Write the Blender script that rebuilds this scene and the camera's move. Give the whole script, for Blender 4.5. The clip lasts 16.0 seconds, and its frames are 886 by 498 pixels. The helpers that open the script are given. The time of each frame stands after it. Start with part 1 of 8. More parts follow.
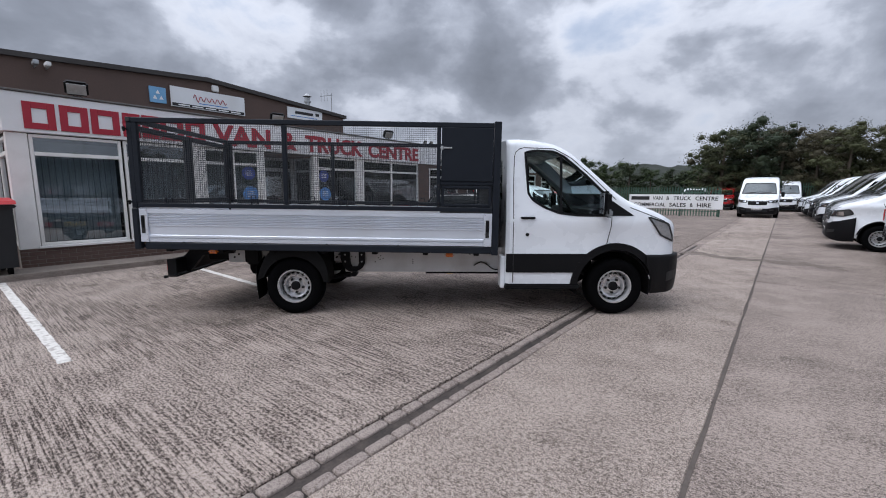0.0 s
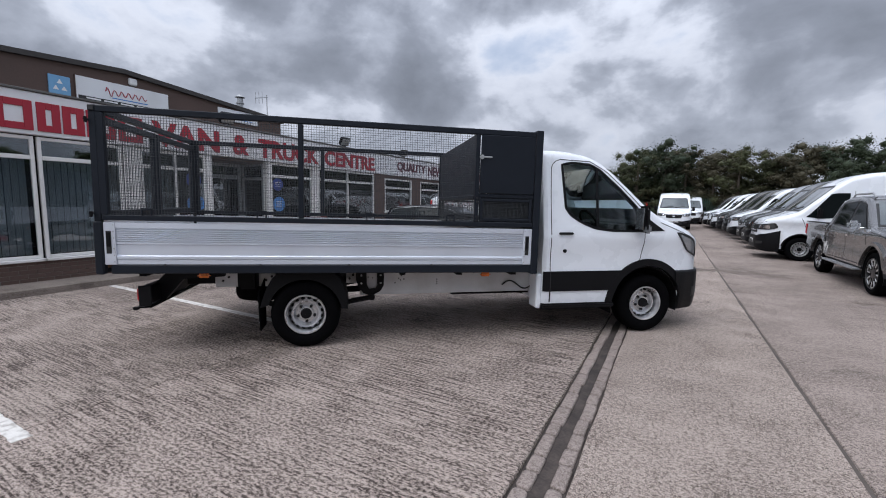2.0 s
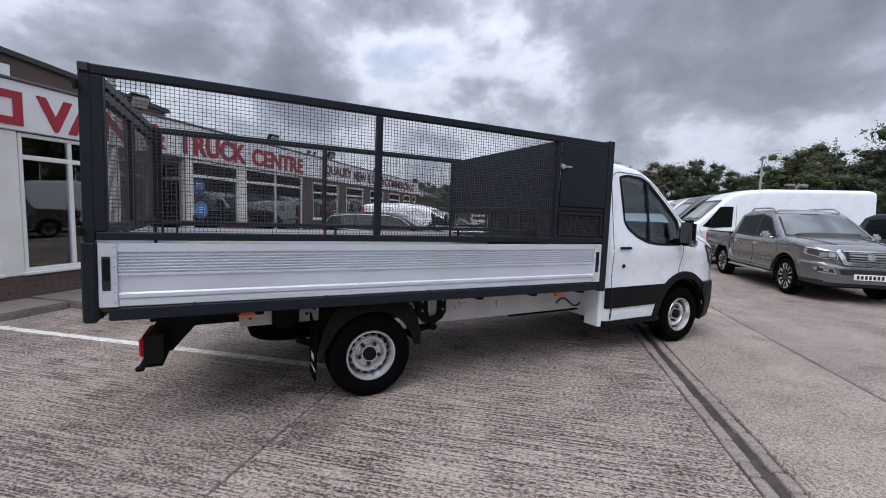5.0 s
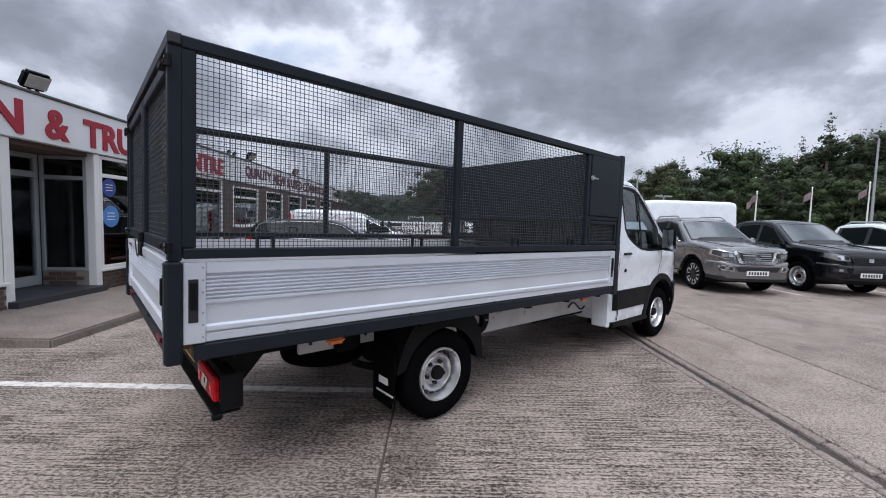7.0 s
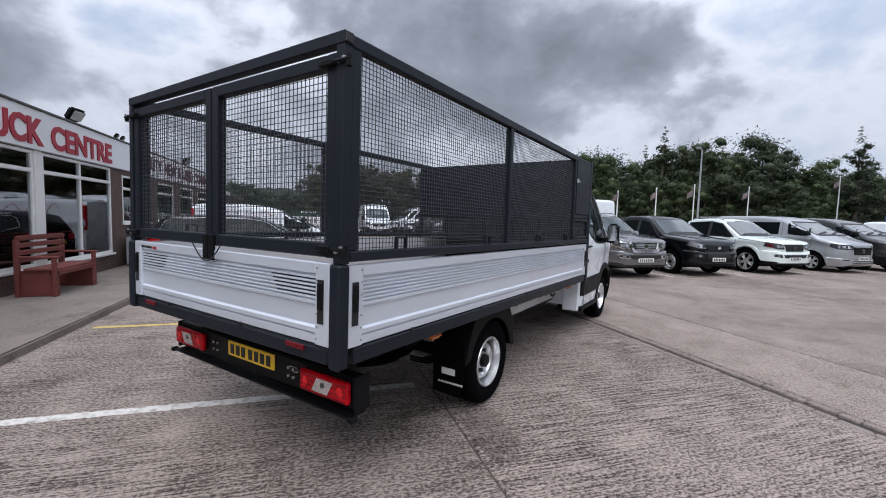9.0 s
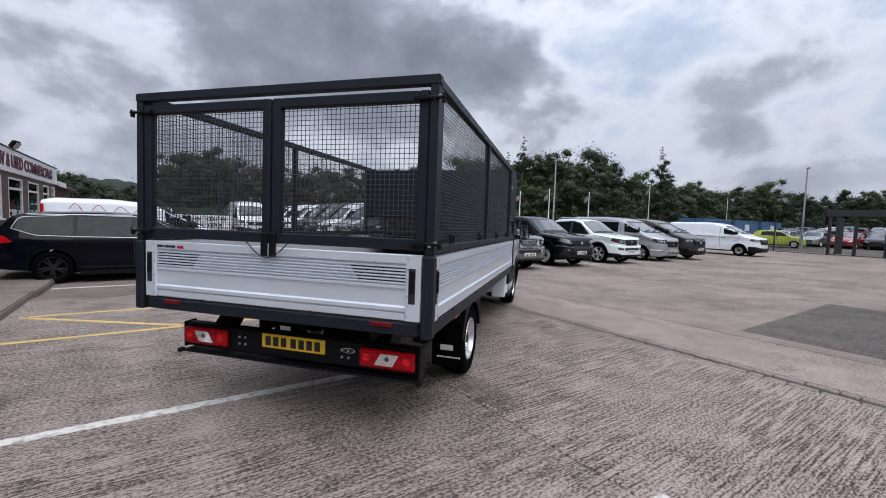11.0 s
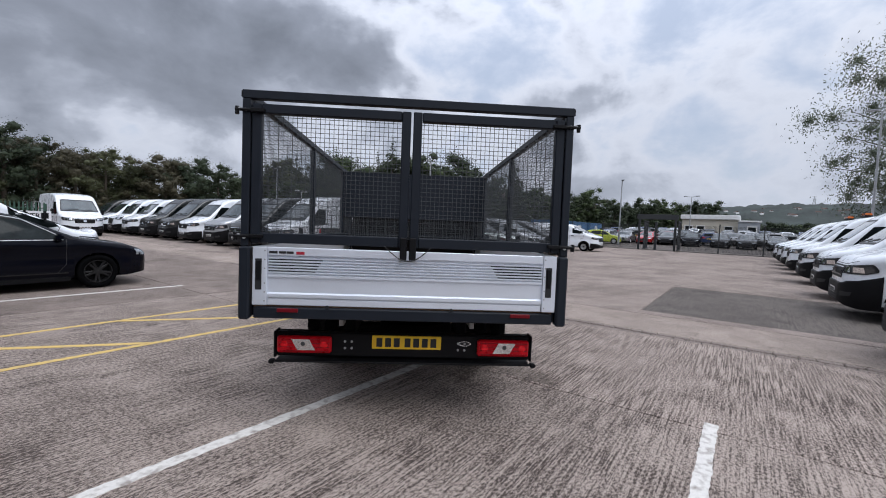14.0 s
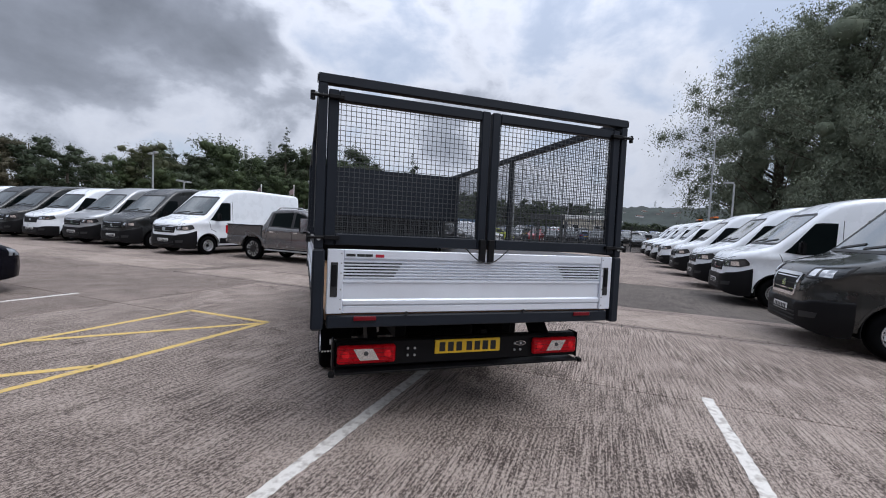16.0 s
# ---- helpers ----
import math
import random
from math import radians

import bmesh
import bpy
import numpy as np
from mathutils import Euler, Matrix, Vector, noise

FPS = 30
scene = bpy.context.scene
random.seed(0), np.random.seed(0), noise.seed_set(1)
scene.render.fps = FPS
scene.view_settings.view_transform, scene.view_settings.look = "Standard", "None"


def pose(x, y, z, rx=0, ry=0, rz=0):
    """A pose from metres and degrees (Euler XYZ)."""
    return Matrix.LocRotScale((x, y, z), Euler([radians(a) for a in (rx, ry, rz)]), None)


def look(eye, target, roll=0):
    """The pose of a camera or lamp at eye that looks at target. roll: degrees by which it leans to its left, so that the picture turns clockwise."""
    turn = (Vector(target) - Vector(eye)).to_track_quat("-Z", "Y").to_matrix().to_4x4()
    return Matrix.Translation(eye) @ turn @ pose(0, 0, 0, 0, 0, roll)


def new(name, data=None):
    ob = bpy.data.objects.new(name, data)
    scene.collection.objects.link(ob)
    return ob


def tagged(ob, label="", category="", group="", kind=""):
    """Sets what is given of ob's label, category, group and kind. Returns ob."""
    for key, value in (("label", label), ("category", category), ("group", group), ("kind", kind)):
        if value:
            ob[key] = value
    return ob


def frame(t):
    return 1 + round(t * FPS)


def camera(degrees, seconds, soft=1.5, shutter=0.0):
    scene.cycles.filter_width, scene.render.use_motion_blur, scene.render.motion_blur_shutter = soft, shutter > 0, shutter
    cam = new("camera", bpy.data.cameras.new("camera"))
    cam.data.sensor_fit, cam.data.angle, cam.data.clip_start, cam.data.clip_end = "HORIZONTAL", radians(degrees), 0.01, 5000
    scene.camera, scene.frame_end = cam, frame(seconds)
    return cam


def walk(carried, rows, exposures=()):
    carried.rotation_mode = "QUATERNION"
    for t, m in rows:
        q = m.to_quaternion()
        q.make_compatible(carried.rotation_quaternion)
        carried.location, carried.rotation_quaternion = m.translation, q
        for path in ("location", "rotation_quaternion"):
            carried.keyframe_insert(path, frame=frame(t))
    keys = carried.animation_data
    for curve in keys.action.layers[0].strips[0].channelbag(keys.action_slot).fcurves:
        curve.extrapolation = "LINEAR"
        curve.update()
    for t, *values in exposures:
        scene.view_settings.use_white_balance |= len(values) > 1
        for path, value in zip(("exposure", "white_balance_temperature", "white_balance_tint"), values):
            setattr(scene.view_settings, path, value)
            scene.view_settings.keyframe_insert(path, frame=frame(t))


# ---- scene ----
cam = camera(93.5, 16.0, soft=1.0)
METRES, EYE, TILT, LEAN, TURN = 10.54, 1.518, 0.0, 0.0, 39.1
ROWS = [
    (0.0, 0.0, 0.0, 0.0, 0.02, -7.79, -0.16),
    (0.5, -0.0302, 0.0133, 0.001, -2.56, -7.47, -0.3),
    (1.0, -0.0622, 0.0208, 0.0025, -5.03, -7.02, -0.51),
    (1.5, -0.0887, 0.0354, 0.0001, -7.58, -6.63, -0.78),
    (2.0, -0.1145, 0.058, 0.0011, -10.31, -6.22, -0.84),
    (2.5, -0.1443, 0.0752, 0.0021, -12.93, -5.87, -0.84),
    (3.0, -0.1674, 0.0968, 0.0012, -15.41, -5.65, -0.84),
    (3.5, -0.1887, 0.1227, 0.0034, -17.8, -5.64, -0.88),
    (4.0, -0.2153, 0.1364, 0.0038, -20.26, -5.69, -1.02),
    (6.5, -0.3464, 0.2305, 0.0042, -36.62, -4.09, -1.81),
    (7.0, -0.3719, 0.2514, 0.003, -40.4, -3.91, -1.61),
    (7.5, -0.3964, 0.2709, 0.0035, -44.4, -3.94, -1.42),
    (8.0, -0.4147, 0.2973, 0.0025, -48.24, -4.15, -1.39),
    (10.5, -0.547, 0.3767, 0.0036, -69.26, -3.84, -1.78),
    (11.0, -0.5623, 0.3983, 0.0013, -73.84, -3.86, -1.85),
    (11.5, -0.5749, 0.4244, 0.0023, -77.9, -3.79, -1.99),
    (12.0, -0.5933, 0.4537, 0.0024, -81.42, -3.59, -2.18),
    (12.5, -0.603, 0.4799, 0.0001, -84.7, -3.4, -2.24),
    (13.0, -0.6092, 0.5101, 0.0024, -87.76, -3.31, -2.2),
    (13.5, -0.6176, 0.5403, 0.0018, -90.43, -3.37, -2.2),
    (14.0, -0.6178, 0.5649, 0.0002, -93.23, -3.33, -2.26),
    (14.5, -0.6069, 0.5938, -0.0002, -96.37, -3.22, -2.41),
    (15.0, -0.6029, 0.6195, -0.0012, -99.87, -3.01, -2.44),
    (15.5, -0.6026, 0.6514, 0.0, -103.8, -2.94, -2.56),
    (16.0, -0.5921, 0.6819, -0.0022, -108.06, -3.1, -2.88),
]
walk(cam, [(t, pose(0, 0, EYE, TILT, LEAN, TURN) @ pose(METRES * x, METRES * y, METRES * z, 90 + pitch, roll, yaw)) for t, x, y, z, yaw, pitch, roll in ROWS],
     exposures=[(0.0, -0.05), (3.5, 0.0), (7.0, 0.12), (8.0, 0.10), (10.5, -0.03), (13.0, -0.06), (16.0, -0.06)])

# ---- sky and sun ----
world = bpy.data.worlds.new("overcast_sky")
scene.world = world
world.use_nodes = True
wn, wl = world.node_tree.nodes, world.node_tree.links
wn.clear()


def wmath(op, a, b=None):
    n = wn.new("ShaderNodeMath")
    n.operation = op
    for i, v in enumerate((a, b)):
        if v is None:
            continue
        if isinstance(v, (int, float)):
            n.inputs[i].default_value = v
        else:
            wl.new(v, n.inputs[i])
    return n.outputs[0]


def wramp(fac, stops):
    n = wn.new("ShaderNodeValToRGB")
    wl.new(fac, n.inputs[0])
    e = n.color_ramp.elements
    e[0].position, e[0].color = stops[0]
    e[1].position, e[1].color = stops[-1]
    for p, c in stops[1:-1]:
        e.new(p).color = c
    return n.outputs[0]


SUN_ELEV, SUN_TURN = 58.0, 200.0
sky = wn.new("ShaderNodeTexSky")
sky.sky_type, sky.sun_disc = "NISHITA", False
sky.sun_elevation, sky.sun_rotation = radians(SUN_ELEV), radians(SUN_TURN)
coord = wn.new("ShaderNodeTexCoord")
split = wn.new("ShaderNodeSeparateXYZ")
wl.new(coord.outputs["Generated"], split.inputs[0])
up = wmath("MAXIMUM", split.outputs[2], 0.0)
join = wn.new("ShaderNodeMapping")
join.inputs["Scale"].default_value = (1.0, 1.0, 1.6)
wl.new(coord.outputs["Generated"], join.inputs["Vector"])
big = wn.new("ShaderNodeTexNoise")
big.inputs["Scale"].default_value, big.inputs["Detail"].default_value = 4.2, 9.0
big.inputs["Roughness"].default_value, big.inputs["Distortion"].default_value = 0.54, 0.15
wl.new(join.outputs[0], big.inputs["Vector"])
bank = wn.new("ShaderNodeTexNoise")
bank.inputs["Scale"].default_value, bank.inputs["Detail"].default_value = 1.3, 2.0
wl.new(join.outputs[0], bank.inputs["Vector"])
cover = wmath("ADD", wmath("MULTIPLY", big.outputs["Fac"], 0.80), wmath("MULTIPLY", bank.outputs["Fac"], 0.20))
# the cover thins towards the south-east
cover = wmath("ADD", cover, wmath("MULTIPLY", wmath("SUBTRACT", split.outputs[0], split.outputs[1]), 0.034))
# cloud masses: bearing from east, height, weight, half-width, with ragged edges
DARK = [(134, 19, 0.09, 8), (121, 18, 0.04, 6), (143, 20, 0.06, 6), (172, 14, 0.05, 8), (100, 15.5, 0.08, 3.5), (96, 26, 0.08, 9), (82, 21, 0.10, 6), (72, 22, 0.14, 9), (77, 15, 0.06, 5), (60, 19, 0.12, 7), (62, 14, 0.09, 5), (49, 20, 0.11, 7), (84, 13, 0.05, 4), (36, 13, 0.05, 3), (23, 15, 0.03, 4), (14, 16, 0.035, 5), (68, 18, 0.08, 6), (86, 13, 0.09, 7), (79, 18, 0.06, 8), (63, 10, 0.09, 6), (69, 10.5, 0.09, 4), (80, 9.5, 0.07, 5)]
LIGHT = [(156, 18, 0.07, 8), (113, 11, 0.06, 6), (141, 10, 0.05, 7), (107, 20, 0.07, 5), (46, 12, 0.03, 6), (34, 17, 0.07, 4), (55, 23, 0.04, 4), (7, 14, 0.05, 6), (40, 24, 0.08, 6), (29, 24, 0.05, 6), (2, 23, 0.06, 10), (-18, 23, 0.2, 8), (19, 21, 0.12, 6), (97, 17, 0.08, 6), (113, 19, 0.05, 7), (101, 20, 0.05, 8)]
ragged = wn.new("ShaderNodeTexNoise")
ragged.inputs["Scale"].default_value, ragged.inputs["Detail"].default_value = 7.0, 5.0
wl.new(coord.outputs["Generated"], ragged.inputs["Vector"])
centred = wn.new("ShaderNodeVectorMath")
centred.operation = "SUBTRACT"
wl.new(ragged.outputs["Color"], centred.inputs[0])
centred.inputs[1].default_value = (0.5, 0.5, 0.5)
warp = wn.new("ShaderNodeVectorMath")
warp.operation = "MULTIPLY_ADD"
wl.new(centred.outputs[0], warp.inputs[0])
warp.inputs[1].default_value = (0.30, 0.30, 0.30)
tall = wn.new("ShaderNodeMapping")
tall.inputs["Scale"].default_value = (1.0, 1.0, 1.7)
wl.new(coord.outputs["Generated"], tall.inputs["Vector"])
wl.new(tall.outputs[0], warp.inputs[2])
aim = wn.new("ShaderNodeVectorMath")
aim.operation = "NORMALIZE"
wl.new(warp.outputs[0], aim.inputs[0])
for sign, masses in ((-1.0, DARK), (1.0, LIGHT)):
    for bearing, height, amount, size in masses:
        a, b = radians(bearing), radians(height)
        dot = wn.new("ShaderNodeVectorMath")
        dot.operation = "DOT_PRODUCT"
        wl.new(aim.outputs[0], dot.inputs[0])
        dot.inputs[1].default_value = Vector((math.cos(a) * math.cos(b), math.sin(a) * math.cos(b), 1.7 * math.sin(b))).normalized()
        near = wmath("EXPONENT", wmath("MULTIPLY", wmath("SUBTRACT", dot.outputs["Value"], 1.0), 1.0 / (1.0 - math.cos(radians(size)))))
        cover = wmath("ADD", cover, wmath("MULTIPLY", near, sign * amount))
cloud = wramp(cover, [
    (0.20, (0.135, 0.153, 0.193, 1)), (0.36, (0.215, 0.240, 0.300, 1)), (0.45, (0.34, 0.374, 0.455, 1)),
    (0.505, (0.52, 0.56, 0.660, 1)), (0.55, (0.585, 0.625, 0.725, 1)), (0.64, (0.50, 0.56, 0.69, 1))])
# pale band towards the horizon, brighter overhead as under any overcast
haze = wn.new("ShaderNodeMixRGB")
wl.new(wramp(up, [(0.0, (0.6, 0.6, 0.6, 1)), (0.16, (0.12, 0.12, 0.12, 1)), (0.5, (0, 0, 0, 1))]), haze.inputs[0])
wl.new(cloud, haze.inputs[1])
haze.inputs[2].default_value = (0.52, 0.565, 0.665, 1)
gap = wn.new("ShaderNodeMixRGB")
wl.new(wramp(cover, [(0.57, (0, 0, 0, 1)), (0.68, (0.32, 0.35, 0.35, 1))]), gap.inputs[0])
wl.new(haze.outputs[0], gap.inputs[1])
blue = wn.new("ShaderNodeMixRGB")
blue.blend_type = "MULTIPLY"
blue.inputs[0].default_value = 1.0
wl.new(sky.outputs[0], blue.inputs[1])
blue.inputs[2].default_value = (0.10, 0.10, 0.10, 1)
wl.new(blue.outputs[0], gap.inputs[2])
back = wn.new("ShaderNodeBackground")
wl.new(gap.outputs[0], back.inputs[0])
wl.new(wmath("ADD", 1.1, wmath("MULTIPLY", wmath("POWER", up, 2.0), 2.2)), back.inputs[1])
out = wn.new("ShaderNodeOutputWorld")
wl.new(back.outputs[0], out.inputs[0])

sun = new("sun", bpy.data.lights.new("sun", "SUN"))
sun.data.energy, sun.data.angle, sun.data.color = 1.9, radians(50), (0.985, 0.985, 1.0)
sun.matrix_world = look((0, 0, 0), (-math.sin(radians(SUN_TURN)) * math.cos(radians(SUN_ELEV)), -math.cos(radians(SUN_TURN)) * math.cos(radians(SUN_ELEV)), -math.sin(radians(SUN_ELEV))))


# ---- materials ----
def material(name, colour, rough=0.6, metal=0.0, tone=0.12, scale=6.0, fine=60.0, bump=0.1, coat=0.0, dirt=None, dirt_amount=0.0, spec=0.5, rough_var=0.1):
    """Principled paint with mottling at two scales, uneven gloss and a fine relief."""
    m = bpy.data.materials.new(name)
    m.use_nodes = True
    nd, ln = m.node_tree.nodes, m.node_tree.links
    p = nd["Principled BSDF"]
    tc = nd.new("ShaderNodeTexCoord")
    a, b = nd.new("ShaderNodeTexNoise"), nd.new("ShaderNodeTexNoise")
    for n, s, d in ((a, scale, 4.0), (b, fine, 2.0)):
        n.inputs["Scale"].default_value, n.inputs["Detail"].default_value = s, d
        ln.new(tc.outputs["Object"], n.inputs["Vector"])
    mix = nd.new("ShaderNodeMixRGB")
    mix.blend_type, mix.inputs[0].default_value = "MIX", 0.35
    ln.new(a.outputs["Fac"], mix.inputs[1])
    ln.new(b.outputs["Fac"], mix.inputs[2])
    ramp = nd.new("ShaderNodeValToRGB")
    ln.new(mix.outputs[0], ramp.inputs[0])
    e = ramp.color_ramp.elements
    e[0].position, e[1].position = 0.3, 0.7
    e[0].color = (*[c * (1 - tone) for c in colour], 1)
    e[1].color = (*[min(1, c * (1 + tone)) for c in colour], 1)
    col = ramp.outputs[0]
    if dirt:
        dn = nd.new("ShaderNodeTexNoise")
        dn.inputs["Scale"].default_value, dn.inputs["Detail"].default_value = scale * 0.6, 8.0
        ln.new(tc.outputs["Object"], dn.inputs["Vector"])
        dr = nd.new("ShaderNodeValToRGB")
        dr.color_ramp.elements[0].position, dr.color_ramp.elements[1].position = 0.48, 0.72
        ln.new(dn.outputs["Fac"], dr.inputs[0])
        sc = nd.new("ShaderNodeMath")
        sc.operation = "MULTIPLY"
        ln.new(dr.outputs[0], sc.inputs[0])
        sc.inputs[1].default_value = dirt_amount
        dm = nd.new("ShaderNodeMixRGB")
        ln.new(sc.outputs[0], dm.inputs[0])
        ln.new(col, dm.inputs[1])
        dm.inputs[2].default_value = (*dirt, 1)
        col = dm.outputs[0]
    ln.new(col, p.inputs["Base Color"])
    rr = nd.new("ShaderNodeMapRange")
    rr.inputs["To Min"].default_value, rr.inputs["To Max"].default_value = max(0.02, rough - rough_var), min(1, rough + rough_var)
    ln.new(a.outputs["Fac"], rr.inputs["Value"])
    ln.new(rr.outputs[0], p.inputs["Roughness"])
    p.inputs["Metallic"].default_value = metal
    p.inputs["Specular IOR Level"].default_value = spec
    p.inputs["Coat Weight"].default_value, p.inputs["Coat Roughness"].default_value = coat, 0.06
    if bump:
        bp = nd.new("ShaderNodeBump")
        bp.inputs["Strength"].default_value, bp.inputs["Distance"].default_value = bump, 0.004
        ln.new(b.outputs["Fac"], bp.inputs["Height"])
        ln.new(bp.outputs[0], p.inputs["Normal"])
    return m


def glass_material(name, tint=(0.75, 0.82, 0.8), clear=0.7, ior=1.6):
    """Window glass: part see-through, part mirror."""
    m = bpy.data.materials.new(name)
    m.use_nodes = True
    nd, ln = m.node_tree.nodes, m.node_tree.links
    nd.remove(nd["Principled BSDF"])
    o = nd["Material Output"]
    tr, gl, mx, fr = nd.new("ShaderNodeBsdfTransparent"), nd.new("ShaderNodeBsdfGlossy"), nd.new("ShaderNodeMixShader"), nd.new("ShaderNodeFresnel")
    tr.inputs[0].default_value = (*[c * clear for c in tint], 1)
    gl.inputs["Roughness"].default_value = 0.02
    gl.inputs[0].default_value = (0.95, 0.97, 1, 1)
    fr.inputs[0].default_value = ior
    ln.new(fr.outputs[0], mx.inputs[0])
    ln.new(tr.outputs[0], mx.inputs[1])
    ln.new(gl.outputs[0], mx.inputs[2])
    ln.new(mx.outputs[0], o.inputs[0])
    return m


def concrete(name, light, dark, ridge=0.0, period=0.045, speckle=0.5, bump=0.6, stain=0.35):
    """Yard concrete: tamped ridges along x, stones, stains and tyre wear."""
    m = bpy.data.materials.new(name)
    m.use_nodes = True
    nd, ln = m.node_tree.nodes, m.node_tree.links
    p = nd["Principled BSDF"]
    tc = nd.new("ShaderNodeTexCoord")

    def tex(scale, detail=4.0, rough=0.55, vec=None):
        n = nd.new("ShaderNodeTexNoise")
        n.inputs["Scale"].default_value, n.inputs["Detail"].default_value, n.inputs["Roughness"].default_value = scale, detail, rough
        ln.new(vec or tc.outputs["Object"], n.inputs["Vector"])
        return n.outputs["Fac"]

    def calc(op, a, b=None, clamp=False):
        n = nd.new("ShaderNodeMath")
        n.operation, n.use_clamp = op, clamp
        for i, v in enumerate((a, b)):
            if v is None:
                continue
            if isinstance(v, (int, float)):
                n.inputs[i].default_value = v
            else:
                ln.new(v, n.inputs[i])
        return n.outputs[0]

    def span(v, lo, hi, a=0.0, b=1.0):
        n = nd.new("ShaderNodeMapRange")
        ln.new(v, n.inputs["Value"])
        for key, x in (("From Min", lo), ("From Max", hi), ("To Min", a), ("To Max", b)):
            n.inputs[key].default_value = x
        return n.outputs[0]

    stretch = nd.new("ShaderNodeMapping")
    ln.new(tc.outputs["Object"], stretch.inputs["Vector"])
    stretch.inputs["Scale"].default_value = (0.6 if ridge > 0.2 else 0.85, 1.0, 1.0)
    pits = tex(58.0, 3.0, 0.6, stretch.outputs[0])
    grit = tex(130.0, 2.0)
    patchy = tex(0.45, 5.0)
    blotch = tex(2.2, 5.0)
    pit_share = 0.66 if ridge > 0.2 else 0.40
    height = calc("ADD", calc("MULTIPLY", span(pits, 0.435, 0.565), pit_share * speckle), calc("MULTIPLY", span(grit, 0.44, 0.56), (1.04 - pit_share) * speckle))
    if ridge <= 0.2:
        pebbles = calc("MULTIPLY", span(tex(80.0, 1.0), 0.60, 0.66), 1.0, True)
        height = calc("ADD", height, calc("MULTIPLY", pebbles, 0.6))
        height = calc("ADD", height, calc("MULTIPLY", span(tex(30.0, 3.0), 0.42, 0.58, -0.5, 0.5), 0.32 * speckle))
    if ridge:
        lines = nd.new("ShaderNodeMapping")
        lines.inputs["Scale"].default_value = (0.036, 1.0, 1.0)
        ln.new(tc.outputs["Object"], lines.inputs["Vector"])
        comb = tex(54.0, 3.0, 0.6, lines.outputs[0])
        strength = span(tex(0.7, 3.0), 0.38, 0.62, 0.3, 1.1)
        height = calc("ADD", height, calc("MULTIPLY", calc("MULTIPLY", span(comb, 0.445, 0.555, -1, 1), strength), ridge * 0.5))
    worn = calc("ADD", calc("ADD", height, calc("MULTIPLY", span(blotch, 0.3, 0.7, -0.5, 0.5), 0.30)), calc("MULTIPLY", span(patchy, 0.3, 0.7, -0.5, 0.5), stain))
    spots = tex(1.6, 6.0, 0.62)
    worn = calc("SUBTRACT", worn, calc("MULTIPLY", calc("MULTIPLY", span(spots, 0.60, 0.70), 1.0, True), 0.34))
    ramp = nd.new("ShaderNodeValToRGB")
    ln.new(span(worn, -0.05, 0.05 + speckle), ramp.inputs[0])
    e = ramp.color_ramp.elements
    e[0].color, e[1].color = (*dark, 1), (*light, 1)
    e[0].position, e[1].position = 0.05, 0.95
    ln.new(ramp.outputs[0], p.inputs["Base Color"])
    p.inputs["Roughness"].default_value = 0.92
    p.inputs["Specular IOR Level"].default_value = 0.15
    bp = nd.new("ShaderNodeBump")
    bp.inputs["Strength"].default_value, bp.inputs["Distance"].default_value = bump, 0.008
    ln.new(height, bp.inputs["Height"])
    ln.new(bp.outputs[0], p.inputs["Normal"])
    return m


def worn_paint(name, colour, under, amount=0.5):
    """Road marking worn through to the concrete."""
    m = material(name, colour, 0.75, 0, 0.10, 26, 90, 0.4, dirt=under, dirt_amount=amount)
    return m


M = {}
M["slab_ribbed"] = concrete("ribbed_concrete", (0.520, 0.430, 0.378), (0.062, 0.047, 0.041), 0.60, 0.052, 0.95, 0.85, 0.24)
M["slab_tamped"] = concrete("tamped_concrete", (0.452, 0.376, 0.330), (0.074, 0.058, 0.051), 0.50, 0.052, 0.80, 0.75, 0.34)
M["slab_worn"] = concrete("worn_concrete", (0.262, 0.216, 0.190), (0.088, 0.071, 0.062), 0.15, 0.05, 0.85, 0.5, 0.5)
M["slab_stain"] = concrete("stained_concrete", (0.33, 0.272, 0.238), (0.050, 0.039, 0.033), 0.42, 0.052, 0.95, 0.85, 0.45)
M["flood_lens"] = material("dull_flood_lens", (0.36, 0.365, 0.36), 0.2, 0.2, 0.2, 12, 60, 0.0)
M["sign_blue"] = material("pale_blue_sign", (0.16, 0.36, 0.58), 0.45, 0, 0.08, 4, 50, 0.0)
M["slab_stone"] = concrete("stony_concrete", (0.52, 0.432, 0.378), (0.105, 0.083, 0.071), 0.0, 0.05, 0.9, 0.7, 0.30)
M["slab_plain"] = concrete("smooth_concrete", (0.395, 0.326, 0.287), (0.090, 0.072, 0.063), 0.10, 0.05, 0.85, 0.5, 0.45)
M["slab_aged"] = concrete("aged_concrete", (0.325, 0.268, 0.236), (0.080, 0.064, 0.056), 0.10, 0.05, 0.85, 0.5, 0.45)
M["slab_dark"] = concrete("newer_dark_concrete", (0.178, 0.155, 0.140), (0.055, 0.048, 0.044), 0.40, 0.05, 0.8, 0.5, 0.35)
M["roof_dark"] = material("dark_roof_trim", (0.035, 0.030, 0.028), 0.6, 0, 0.2, 2, 30, 0.1)
M["joint"] = material("joint_dirt", (0.085, 0.070, 0.061), 0.95, 0, 0.3, 5, 60, 0.5)
M["earth"] = material("rough_ground", (0.045, 0.041, 0.034), 0.95, 0, 0.4, 0.4, 9, 0.5)
